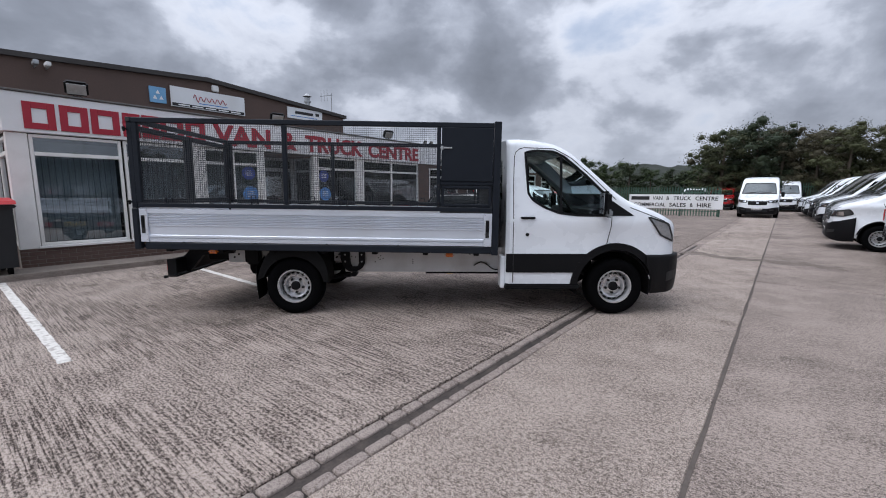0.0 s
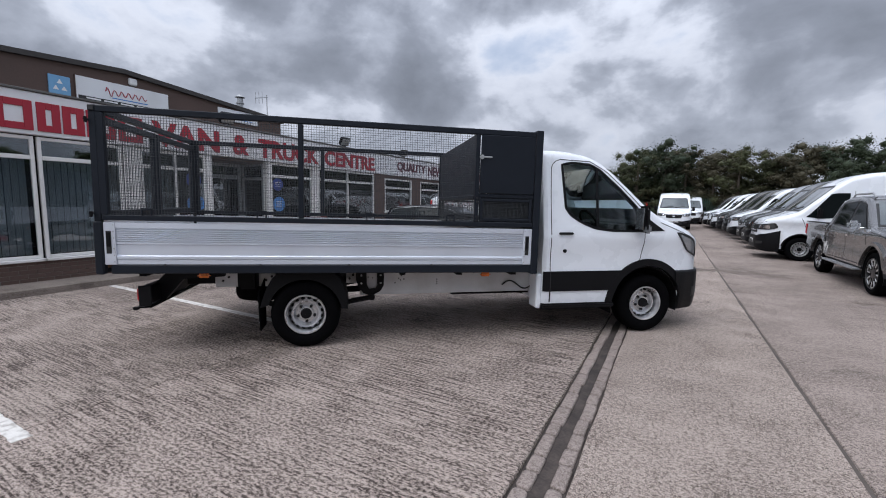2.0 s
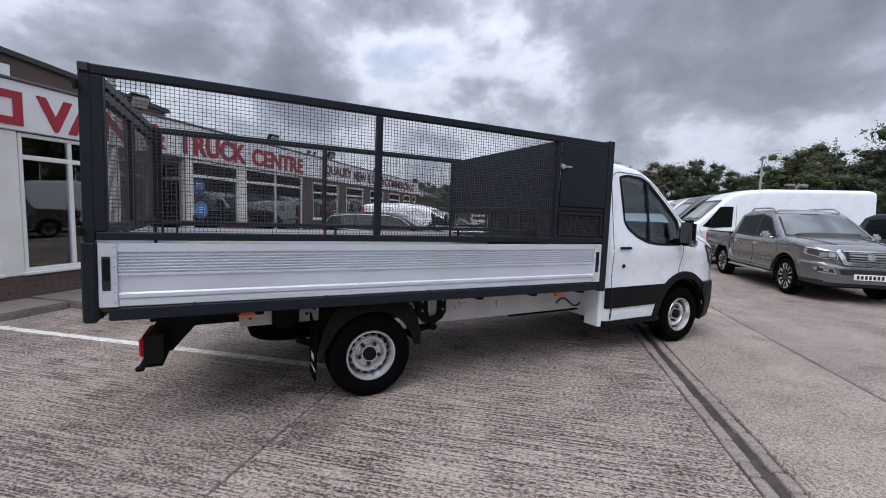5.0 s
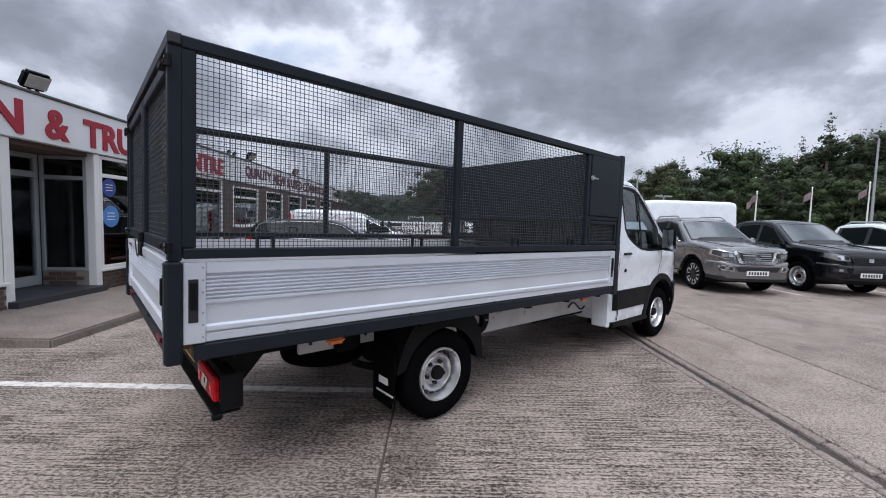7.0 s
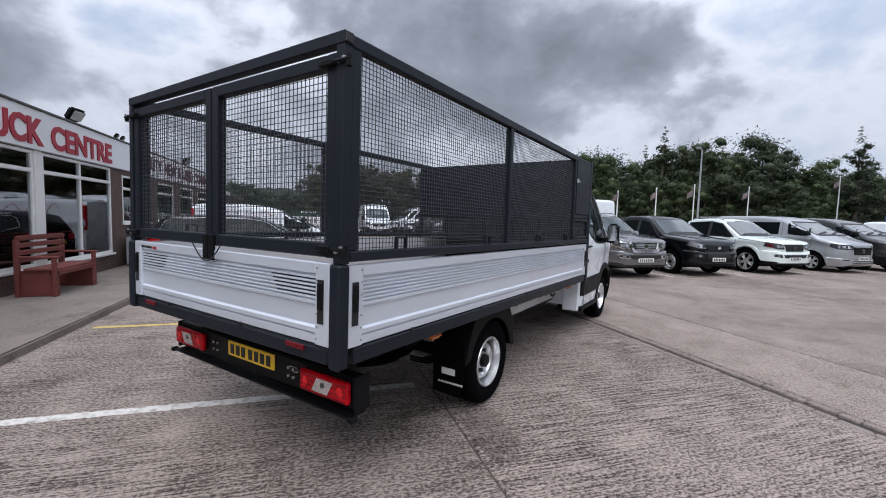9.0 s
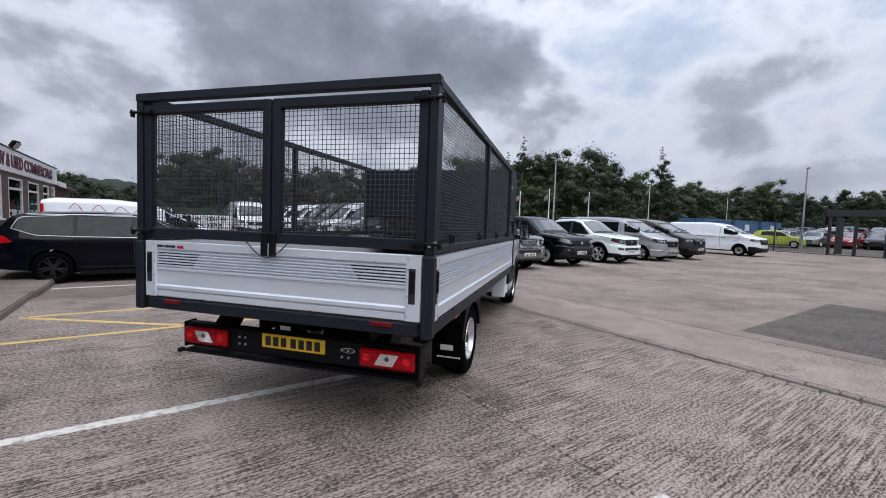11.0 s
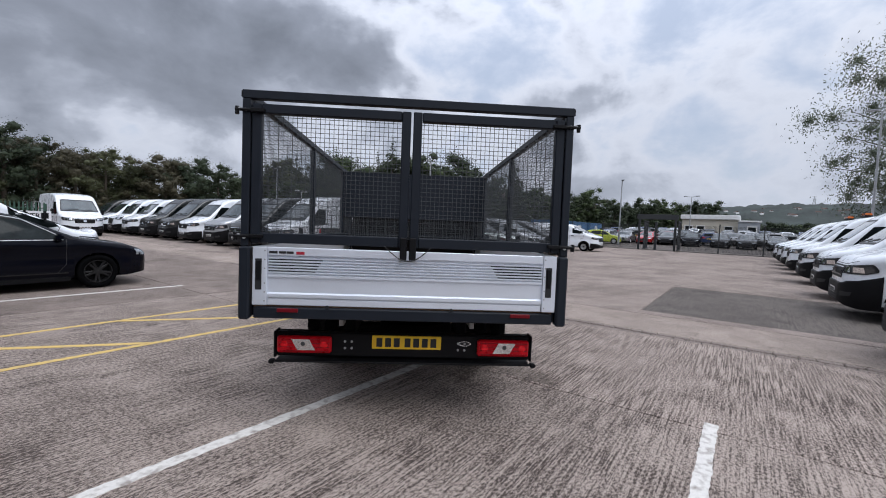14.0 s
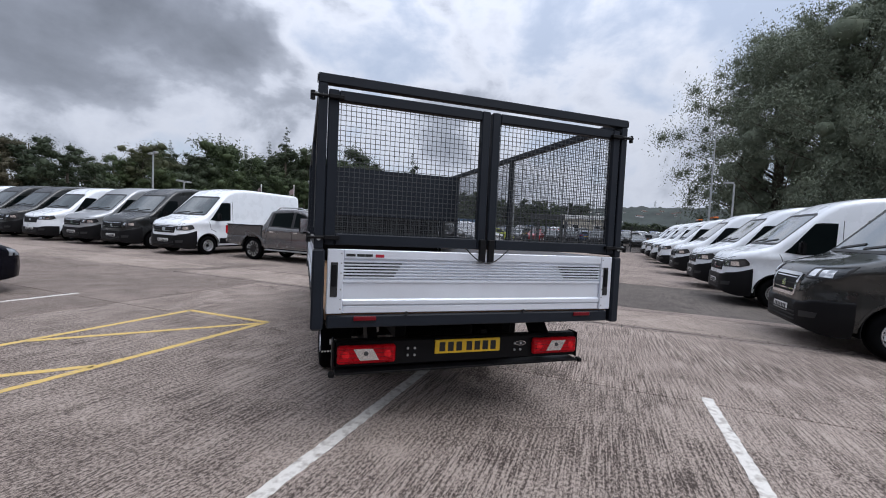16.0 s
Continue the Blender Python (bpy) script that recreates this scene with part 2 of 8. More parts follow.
M["sett"] = concrete("channel_block", (0.315, 0.264, 0.238), (0.150, 0.122, 0.108), 0.0, 0.05, 0.7, 0.4, 0.25)
M["slot"] = material("channel_silt", (0.052, 0.041, 0.036), 0.9, 0, 0.6, 9, 60, 0.7, dirt=(0.016, 0.013, 0.011), dirt_amount=0.7)
M["line_white"] = worn_paint("white_road_paint", (0.64, 0.615, 0.58), (0.22, 0.185, 0.16), 0.85)
M["line_yellow"] = worn_paint("yellow_road_paint", (0.62, 0.43, 0.13), (0.25, 0.22, 0.19), 0.55)
M["white_paint"] = material("white_body_paint", (0.77, 0.80, 0.84), 0.28, 0, 0.02, 3, 50, 0.0, coat=0.6)
M["white_dull"] = material("white_weathered", (0.74, 0.74, 0.73), 0.55, 0, 0.06, 4, 40, 0.08, dirt=(0.4, 0.38, 0.35), dirt_amount=0.25)
M["anthracite"] = material("anthracite_powder_coat", (0.0125, 0.0155, 0.0215), 0.45, 0.0, 0.10, 8, 150, 0.12, spec=0.17)
M["wire"] = material("dark_wire", (0.04, 0.045, 0.050), 0.5, 0, 0.1, 9, 90, 0.0)
M["alu"] = material("anodised_aluminium", (0.70, 0.735, 0.80), 0.36, 0.42, 0.04, 3, 90, 0.05, dirt=(0.50, 0.49, 0.48), dirt_amount=0.15)
M["plastic"] = material("black_plastic", (0.006, 0.006, 0.007), 0.5, 0, 0.15, 8, 180, 0.2, spec=0.14)
M["plastic_grey"] = material("weathered_grey_plastic", (0.020, 0.021, 0.023), 0.55, 0, 0.12, 8, 160, 0.2, spec=0.3)
M["chassis"] = material("black_chassis", (0.004, 0.004, 0.0045), 0.6, 0, 0.2, 6, 60, 0.2, spec=0.15)
M["chassis_white"] = material("dusty_primer_chassis", (0.60, 0.60, 0.60), 0.6, 0, 0.07, 5, 50, 0.1, dirt=(0.3, 0.27, 0.24), dirt_amount=0.35)
M["rubber"] = material("tyre_rubber", (0.0032, 0.0032, 0.0036), 0.85, 0, 0.15, 12, 150, 0.25, spec=0.03)
M["steel"] = material("silver_wheel_steel", (0.70, 0.705, 0.72), 0.30, 0.8, 0.09, 9, 80, 0.03)
M["alloy_dark"] = material("dark_alloy", (0.022, 0.022, 0.023), 0.32, 0.5, 0.1, 9, 80, 0.0)
M["chrome"] = material("chrome", (0.75, 0.76, 0.77), 0.12, 1.0, 0.03, 6, 60, 0.0)
M["glass"] = glass_material("cab_glass", (0.86, 0.95, 0.93), 0.95)
M["lamp_clear"] = material("lamp_lens", (0.33, 0.35, 0.37), 0.15, 0.5, 0.25, 18, 70, 0.0, coat=0.6)
M["lamp_dark"] = material("smoked_lamp_lens", (0.045, 0.05, 0.055), 0.10, 0.2, 0.4, 14, 50, 0.0, coat=0.9, rough_var=0.04)
M["lamp_red"] = material("red_lamp_lens", (0.46, 0.003, 0.010), 0.3, 0, 0.4, 26, 90, 0.0, coat=0.0, spec=0.2)
M["lamp_glow"] = material("bright_red_lens", (0.80, 0.012, 0.02), 0.25, 0, 0.2, 26, 90, 0.0, spec=0.3)
M["lamp_amber"] = material("amber_lamp_lens", (0.66, 0.15, 0.015), 0.25, 0, 0.1, 20, 90, 0.0, coat=0.7)
M["lamp_red_dark"] = material("dull_red_reflector", (0.13, 0.005, 0.010), 0.3, 0, 0.12, 20, 90, 0.0, spec=0.2)
M["plate_yellow"] = material("yellow_plate", (0.80, 0.50, 0.02), 0.4, 0, 0.04, 6, 50, 0.0)
M["plate_white"] = material("white_plate", (0.75, 0.75, 0.74), 0.4, 0, 0.04, 6, 50, 0.0)
M["ink"] = material("black_print", (0.012, 0.012, 0.013), 0.55, 0, 0.1, 6, 50, 0.0)
M["trim_dark"] = material("seat_and_dash", (0.075, 0.076, 0.08), 0.8, 0, 0.25, 8, 90, 0.2)
M["ply"] = material("plywood_lining", (0.20, 0.115, 0.06), 0.7, 0, 0.3, 4, 40, 0.2)
M["fascia"] = material("white_fascia_board", (0.74, 0.75, 0.765), 0.5, 0, 0.03, 1.2, 40, 0.03, dirt=(0.5, 0.47, 0.43), dirt_amount=0.3)
M["red_letter"] = material("red_sign_letter", (0.33, 0.011, 0.028), 0.45, 0, 0.06, 3, 50, 0.0)
M["maroon_letter"] = material("maroon_sign_letter", (0.10, 0.02, 0.035), 0.45, 0, 0.06, 3, 50, 0.0)
M["upvc"] = material("white_window_frame", (0.72, 0.71, 0.69), 0.42, 0, 0.04, 4, 40, 0.03, dirt=(0.45, 0.42, 0.38), dirt_amount=0.25)
M["brown_render"] = material("dark_brown_cladding", (0.092, 0.058, 0.047), 0.75, 0, 0.16, 0.7, 20, 0.2)
M["brick"] = material("red_brown_brick", (0.10, 0.062, 0.050), 0.85, 0, 0.28, 5, 45, 0.4)
M["mortar"] = material("mortar", (0.22, 0.20, 0.18), 0.95, 0, 0.15, 8, 70, 0.4)
M["pave"] = concrete("footway_concrete", (0.262, 0.222, 0.194), (0.125, 0.104, 0.090), 0.0, 0.05, 0.45, 0.4)
M["roof_felt"] = material("grey_roof_trim", (0.10, 0.098, 0.095), 0.8, 0, 0.2, 2, 30, 0.3)
M["blind"] = material("vertical_blind", (0.60, 0.62, 0.64), 0.8, 0, 0.12, 5, 60, 0.1)
M["porch_tile"] = material("dark_porch_tile", (0.035, 0.036, 0.042), 0.45, 0, 0.25, 5, 60, 0.15)
M["grey_frame"] = material("grey_aluminium_frame", (0.33, 0.345, 0.36), 0.5, 0.2, 0.08, 5, 60, 0.05)
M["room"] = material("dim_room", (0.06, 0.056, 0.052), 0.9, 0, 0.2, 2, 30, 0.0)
M["shop_glass"] = glass_material("shop_glass", (0.80, 0.86, 0.88), 0.85, 2.1)
M["sticker_blue"] = material("blue_sticker", (0.022, 0.05, 0.24), 0.4, 0, 0.1, 8, 60, 0.0)
M["sticker_pale"] = material("pale_blue_sticker", (0.07, 0.22, 0.52), 0.4, 0, 0.1, 8, 60, 0.0)
M["bench_red"] = material("red_brown_wood", (0.15, 0.035, 0.028), 0.6, 0, 0.25, 5, 50, 0.2)
M["fence_green"] = material("green_palisade", (0.035, 0.085, 0.06), 0.6, 0, 0.15, 3, 40, 0.1)
M["fence_dark"] = material("black_steel_fence", (0.022, 0.024, 0.026), 0.55, 0, 0.15, 4, 60, 0.1)
M["container_blue"] = material("blue_container", (0.045, 0.13, 0.26), 0.6, 0, 0.15, 1, 30, 0.15, dirt=(0.2, 0.14, 0.1), dirt_amount=0.3)
M["bark"] = material("bark", (0.10, 0.08, 0.062), 0.9, 0, 0.3, 6, 40, 0.6)
M["zinc"] = material("galvanised_steel", (0.38, 0.39, 0.40), 0.5, 0.6, 0.1, 6, 60, 0.05)
M["flag"] = material("faded_flag", (0.20, 0.155, 0.16), 0.8, 0, 0.55, 2.5, 20, 0.1)
M["red_plastic"] = material("red_bin_lid", (0.42, 0.02, 0.025), 0.5, 0, 0.1, 6, 60, 0.05)
M["cream_wall"] = material("cream_cabin_wall", (0.52, 0.48, 0.40), 0.7, 0, 0.1, 1, 20, 0.1)
M["grey_wall"] = material("grey_cabin_wall", (0.30, 0.32, 0.34), 0.7, 0, 0.1, 1, 20, 0.1)
M["hill_green"] = material("far_hill", (0.030, 0.039, 0.035), 0.95, 0, 0.7, 0.03, 0.25, 0.0)
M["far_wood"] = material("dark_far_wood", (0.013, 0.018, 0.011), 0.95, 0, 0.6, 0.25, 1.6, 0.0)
PAINTS = {
    "white": M["white_paint"],
    "black": material("black_body_paint", (0.0035, 0.0038, 0.0055), 0.16, 0, 0.1, 3, 60, 0.0, coat=0.4, spec=0.3, rough_var=0.04),
    "navy": material("dark_navy_paint", (0.003, 0.0035, 0.007), 0.14, 0, 0.1, 3, 60, 0.0, coat=0.12, spec=0.08, rough_var=0.04),
    "graphite": material("graphite_grey_paint", (0.022, 0.023, 0.022), 0.28, 0.35, 0.06, 3, 90, 0.0, coat=0.8, rough_var=0.05),
    "silver": material("silver_paint", (0.40, 0.41, 0.425), 0.32, 0.55, 0.04, 3, 90, 0.0, coat=0.7),
    "grey": material("warm_grey_metallic_paint", (0.185, 0.181, 0.182), 0.26, 0.72, 0.05, 3, 90, 0.0, coat=0.8, rough_var=0.05),
    "mint": material("cool_white_paint", (0.70, 0.77, 0.74), 0.24, 0, 0.03, 3, 60, 0.0, coat=0.7),
    "red": material("red_body_paint", (0.32, 0.012, 0.015), 0.25, 0, 0.05, 3, 60, 0.0, coat=0.7),
    "lime": material("lime_body_paint", (0.50, 0.58, 0.06), 0.28, 0, 0.05, 3, 60, 0.0, coat=0.7),
    "blue": material("blue_body_paint", (0.03, 0.06, 0.16), 0.25, 0.2, 0.05, 3, 60, 0.0, coat=0.7),
}
M["van_glass"] = material("dark_vehicle_glass", (0.005, 0.0075, 0.008), 0.05, 0, 0.2, 2, 20, 0.0, spec=0.05, rough_var=0.02)
M["car_glass"] = material("dark_reflecting_car_glass", (0.018, 0.023, 0.024), 0.05, 0, 0.5, 3, 14, 0.0, coat=0.0, spec=0.16, rough_var=0.02)
M["screen_glass"] = material("pale_windscreen_glass", (0.026, 0.040, 0.041), 0.05, 0, 0.7, 3.5, 14, 0.0, coat=0.9, spec=0.9, rough_var=0.02)


# ---- building helpers ----
def thing(name, m, label, category, group="", kind=""):
    ob = new(name)
    ob.empty_display_size = 0.2
    ob.matrix_basis = m
    return tagged(ob, label, category, group, kind)


def link_mesh(name, bm, mat, smooth=None):
    me = bpy.data.meshes.new(name)
    bm.to_mesh(me)
    bm.free()
    me.materials.append(mat)
    if smooth is not None:
        me.polygons.foreach_set("use_smooth", [True] * len(me.polygons))
        me.set_sharp_from_angle(angle=radians(smooth))
    return me


def part(name, bm, mat, parent, label="", smooth=None):
    ob = new(name, link_mesh(name, bm, mat, smooth))
    ob.parent = parent
    if label:
        ob["label"] = label
    return ob


def setting(name, bm, mat, label, category, smooth=None):
    return tagged(new(name, link_mesh(name, bm, mat, smooth)), label, category, "", "structure")


def box(bm, x0, x1, y0, y1, z0, z1, bevel=0.0, m=None):
    """A box in bm, with its edges rounded off by bevel."""
    vs = [bm.verts.new((x, y, z)) for x in (x0, x1) for y in (y0, y1) for z in (z0, z1)]
    fs = [bm.faces.new([vs[i] for i in q]) for q in ((0, 1, 3, 2), (4, 6, 7, 5), (0, 4, 5, 1), (2, 3, 7, 6), (0, 2, 6, 4), (1, 5, 7, 3))]
    if m is not None:
        bmesh.ops.transform(bm, matrix=m, verts=vs)
    if bevel:
        es = {e for f in fs for e in f.edges}
        bmesh.ops.bevel(bm, geom=list(es), offset=bevel, segments=2 if bevel > 0.012 else 1, affect="EDGES", clamp_overlap=True)
    return vs


def boxed(*args, bevel=0.0):
    bm = bmesh.new()
    box(bm, *args, bevel=bevel)
    return bm


def tube(bm, a, b, r, seg=8, r2=None):
    a, b = Vector(a), Vector(b)
    q = (b - a).to_track_quat("Z", "Y").to_matrix().to_4x4()
    m = Matrix.Translation((a + b) / 2) @ q
    bmesh.ops.create_cone(bm, cap_ends=True, segments=seg, radius1=r, radius2=r if r2 is None else r2, depth=(b - a).length, matrix=m)


def tubed(a, b, r, seg=8, r2=None):
    bm = bmesh.new()
    tube(bm, a, b, r, seg, r2)
    return bm


def sweep(points, r, seg=6):
    """One unbroken round wire along the points."""
    bm = bmesh.new()
    pts = [Vector(p) for p in points]
    rings = []
    for i, p in enumerate(pts):
        d = (pts[min(i + 1, len(pts) - 1)] - pts[max(i - 1, 0)]).normalized()
        u = d.orthogonal().normalized() if not rings else (last - d * last.dot(d)).normalized()
        last = u
        w = d.cross(u)
        rings.append([bm.verts.new(p + (u * math.cos(2 * math.pi * k / seg) + w * math.sin(2 * math.pi * k / seg)) * r) for k in range(seg)])
    for a, b in zip(rings, rings[1:]):
        for k in range(seg):
            bm.faces.new((a[k], a[(k + 1) % seg], b[(k + 1) % seg], b[k]))
    bm.faces.new(rings[0][::-1])
    bm.faces.new(rings[-1])
    return bm


def prism(bm, outline, y0, y1, axis="y"):
    """A flat outline pushed through along one axis: (x, z) outlines along y, (y, z) along x, (x, y) along z."""
    def at(p, d):
        return {"y": (p[0], d, p[1]), "x": (d, p[0], p[1]), "z": (p[0], p[1], d)}[axis]
    a = [bm.verts.new(at(p, y0)) for p in outline]
    b = [bm.verts.new(at(p, y1)) for p in outline]
    n = len(outline)
    bm.faces.new(a)
    bm.faces.new(b[::-1])
    for i in range(n):
        bm.faces.new((a[i], b[i], b[(i + 1) % n], a[(i + 1) % n]))
    bmesh.ops.recalc_face_normals(bm, faces=bm.faces)


def revolve(bm, profile, seg=40, m=None):
    """A ring round the y axis from (radius, y) pairs, in a closed loop."""
    rings = []
    for i in range(seg):
        a = 2 * math.pi * i / seg
        rings.append([bm.verts.new((r * math.cos(a), y, r * math.sin(a))) for r, y in profile])
    n = len(profile)
    for i in range(seg):
        p, q = rings[i], rings[(i + 1) % seg]
        for j in range(n):
            k = (j + 1) % n
            bm.faces.new((p[j], p[k], q[k], q[j]))
    bmesh.ops.recalc_face_normals(bm, faces=bm.faces)
    if m is not None:
        bmesh.ops.transform(bm, matrix=m, verts=bm.verts)


def text_bm(words, height, width=None, depth=0.01, bold=0.0):
    """Raised lettering in the x-z plane, left foot at the origin, squeezed to the width given."""
    cu = bpy.data.curves.new("lettering", "FONT")
    cu.body, cu.size, cu.extrude, cu.offset, cu.resolution_u = words, 1.0, depth / 2, bold, 3
    ob = new("lettering", cu)
    me = bpy.data.meshes.new_from_object(ob.evaluated_get(bpy.context.evaluated_depsgraph_get()))
    bm = bmesh.new()
    bm.from_mesh(me)
    bpy.data.objects.remove(ob)
    bpy.data.meshes.remove(me)
    bpy.data.curves.remove(cu)
    xs, ys = [v.co.x for v in bm.verts], [v.co.y for v in bm.verts]
    x0, y0 = min(xs), min(ys)
    sy = height / (max(ys) - y0)
    sx = width / (max(xs) - x0) if width else sy
    for v in bm.verts:
        v.co = Vector(((v.co.x - x0) * sx, -v.co.z, (v.co.y - y0) * sy))
    return bm


# ---- ground ----
bm = bmesh.new()
R = 2500.0
g = [bm.verts.new((x, y, -0.035)) for x, y in ((-R, -R), (R, -R), (R, R), (-R, R))]
bm.faces.new(g)
ground = setting("ground", bm, M["earth"], "dark joint dirt and rough earth under the yard slabs", "ground")


def slab(x0, x1, y0, y1, mat, top=0.0):
    """A concrete bay with slightly ragged, rounded edges."""
    bm = bmesh.new()
    rnd = random.Random(int(x0 * 31 + y0 * 17))
    step = 0.35
    pts = []
    def run(a, b):
        n = max(1, int((Vector(b) - Vector(a)).length / step)) if (Vector(b) - Vector(a)).length < 30 else 40
        for i in range(n):
            f = i / n
            pts.append((a[0] + (b[0] - a[0]) * f + rnd.uniform(-0.006, 0.006), a[1] + (b[1] - a[1]) * f + rnd.uniform(-0.006, 0.006)))
    c = [(x0, y0), (x1, y0), (x1, y1), (x0, y1)]
    for i in range(4):
        run(c[i], c[(i + 1) % 4])
    cx, cy = (x0 + x1) / 2, (y0 + y1) / 2
    a = [bm.verts.new((x + (0.006 if x < cx else -0.006), y + (0.006 if y < cy else -0.006), top)) for x, y in pts]
    b = [bm.verts.new((x, y, top - 0.012)) for x, y in pts]
    d = [bm.verts.new((x, y, -0.034)) for x, y in pts]
    bm.faces.new(a)
    n = len(pts)
    for lo, hi in ((b, a), (d, b)):
        for i in range(n):
            j = (i + 1) % n
            bm.faces.new((lo[i], lo[j], hi[j], hi[i]))
    return part("slab", bm, mat, ground)


J = 0.004
COLUMNS = [(-10.06, -5.001, "slab_tamped"), (-4.999, -2.005, "slab_ribbed"), (-1.728, -0.279, "slab_stone"), (-0.261, 4.85, "slab_plain"), (4.85, 9.9, "slab_plain"), (9.9, 15.0, "slab_plain"), (15.0, 20.1, "slab_plain"), (20.1, 32.0, "slab_plain")]
ROWS_Y = [(-14.0, -3.2), (-3.2, 8.9), (8.92, 20.9), (20.9, 48.0)]
for x0, x1, kind in COLUMNS:
    for y0, y1 in ROWS_Y:
        mat = M[kind]
        if kind in ("slab_ribbed", "slab_tamped") and y0 > 8:
            mat = M["slab_aged"]
        if (x0, y0) == (-0.261, -3.2):
            slab(x0 + J, x1 - J, y0 + J, -2.0 - J, mat)
            slab(x0 + J, 0.13 - J, -2.0 + J, 2.07, mat)
            slab(0.13, x1 - J, -2.0 + J, 2.07 - J, M["slab_dark"], -0.003)
            slab(x0 + J, x1 - J, 2.07, y1 - J, mat)
        else:
            slab(x0 + J, x1 - J, y0 + J, y1 - J, mat)
slab(-30, -10.06 - J, -14, -0.5, M["slab_plain"])

# dirt packed into the long joints
for x in (-5.0, -0.27):
    part("joint_filler", boxed(x - 0.016, x + 0.016, -14.0, 47.0, -0.03, -0.009), M["joint"], ground)

# drainage channel of two rows of blocks with a slot between
channel = tagged(new("drain_channel"), "long drainage channel of worn concrete blocks with a dark slot", "drain channel", "", "structure")
bm = bmesh.new()
rnd = random.Random(41)
ys = [-14.0 + 0.14 * i for i in range(436)]
rows = [[bm.verts.new((x + (rnd.uniform(-0.008, 0.008) if 0 < k < 4 else 0), y, z + rnd.uniform(-0.0025, 0.0025))) for k, (x, z) in enumerate(((-2.005, -0.024), (-1.915, -0.023), (-1.862, -0.029), (-1.81, -0.023), (-1.72, -0.025)))] for y in ys]
for p, q in zip(rows, rows[1:]):
    for k in range(4):
        bm.faces.new((p[k], p[k + 1], q[k + 1], q[k]))
part("slot", bm, M["slot"], channel, "silted slot", 60)


def worn_block(x0, x1, y0, y1, top, rnd):
    """A worn block with cut, rounded corners and a softened top edge."""
    bm = bmesh.new()
    rings = []
    for inset, z in ((0.0, -0.03), (0.0, top - 0.009), (0.004, top - 0.003), (0.013, top)):
        rings.append((inset, z))
    outline = []
    for cx, cy, sx, sy in ((x0, y0, 1, 1), (x1, y0, -1, 1), (x1, y1, -1, -1), (x0, y1, 1, -1)):
        c = rnd.uniform(0.008, 0.024)
        two = [(cx, cy + sy * c), (cx + sx * c * 0.35, cy + sy * c * 0.3), (cx + sx * c, cy)]
        outline += two if sx * sy > 0 else two[::-1]
    mx, my = (x0 + x1) / 2, (y0 + y1) / 2
    hx, hy = (x1 - x0) / 2, (y1 - y0) / 2
    loops = [[bm.verts.new((mx + (x - mx) * (1 - i / hx), my + (y - my) * (1 - i / hy), z)) for x, y in outline] for i, z in rings]
    for lo, hi in zip(loops, loops[1:]):
        for i in range(len(lo)):
            j = (i + 1) % len(lo)
            bm.faces.new((lo[i], lo[j], hi[j], hi[i]))
    bm.faces.new(loops[-1])
    return bm


rnd = random.Random(5)
for x0, x1 in ((-1.988, -1.902), (-1.822, -1.738)):
    y = -7.5
    while y < 14.0:
        l = rnd.uniform(0.15, 0.30)
        bm = worn_block(x0 + rnd.uniform(-0.006, 0.006), x1 + rnd.uniform(-0.008, 0.008), y + 0.005, y + l - rnd.uniform(0.006, 0.013), rnd.uniform(-0.005, 0.001), rnd)
        part("block", bm, M["sett"], channel, "", 50)
        y += l
for y0, y1 in ((14.02, 24.0), (24.0, 47.0)):
    part("filler", boxed(-1.995, -1.705, y0, y1 - 0.01, -0.03, -0.002, bevel=0.006), M["slab_plain"], channel)


def marking(name, a, b, width, mat, label):
    """A painted line with a slightly ragged edge, 3 mm thick."""
    bm = bmesh.new()
    a, b = Vector(a), Vector(b)
    d = (b - a).normalized()
    s = Vector((-d.y, d.x))
    n = max(2, int((b - a).length / 0.035))
    rnd = random.Random(int(a.x * 97 + a.y * 13))
    rows = []
    for i in range(n + 1):
        p = a + (b - a) * i / n
        l, r = width / 2 + rnd.uniform(-0.008, 0.005), width / 2 + rnd.uniform(-0.008, 0.005)
        rows.append([(p + s * l), (p - s * r)])
    top = [[bm.verts.new((q.x, q.y, 0.003)) for q in row] for row in rows]
    low = [[bm.verts.new((q.x, q.y, -0.004)) for q in row] for row in rows]
    for i in range(n):
        bm.faces.new((top[i][0], top[i][1], top[i + 1][1], top[i + 1][0]))
        bm.faces.new((low[i][0], top[i][0], top[i + 1][0], low[i + 1][0]))
        bm.faces.new((low[i + 1][1], top[i + 1][1], top[i][1], low[i][1]))
    bm.faces.new((top[0][0], low[0][0], low[0][1], top[0][1]))
    bm.faces.new((top[n][1], low[n][1], low[n][0], top[n][0]))
    bmesh.ops.recalc_face_normals(bm, faces=bm.faces)
    return setting(name, bm, mat, label, "road marking")


WHITE, YELLOW = "worn white painted bay line on concrete", "worn yellow hatched box line on concrete"
for y, x0, x1 in ((0.63, -9.95, -4.85), (3.27, -9.95, -5.15), (10.2, -8.85, -4.85), (12.9, -8.85, -4.85), (-2.05, -9.95, -4.85)):
    marking("white_line", (x0, y), (x1, y), 0.10, M["line_white"], WHITE)
for a, b in (((-8.8, 6.05), (-4.75, 6.05)), ((-8.8, 7.53), (-4.78, 7.53)), ((-4.78, 7.56), (-4.75, 6.02)), ((-8.75, 7.5), (-6.9, 6.08)), ((-6.75, 7.5), (-4.85, 6.08))):
    marking("yellow_line", a, b, 0.085, M["line_yellow"], YELLOW)
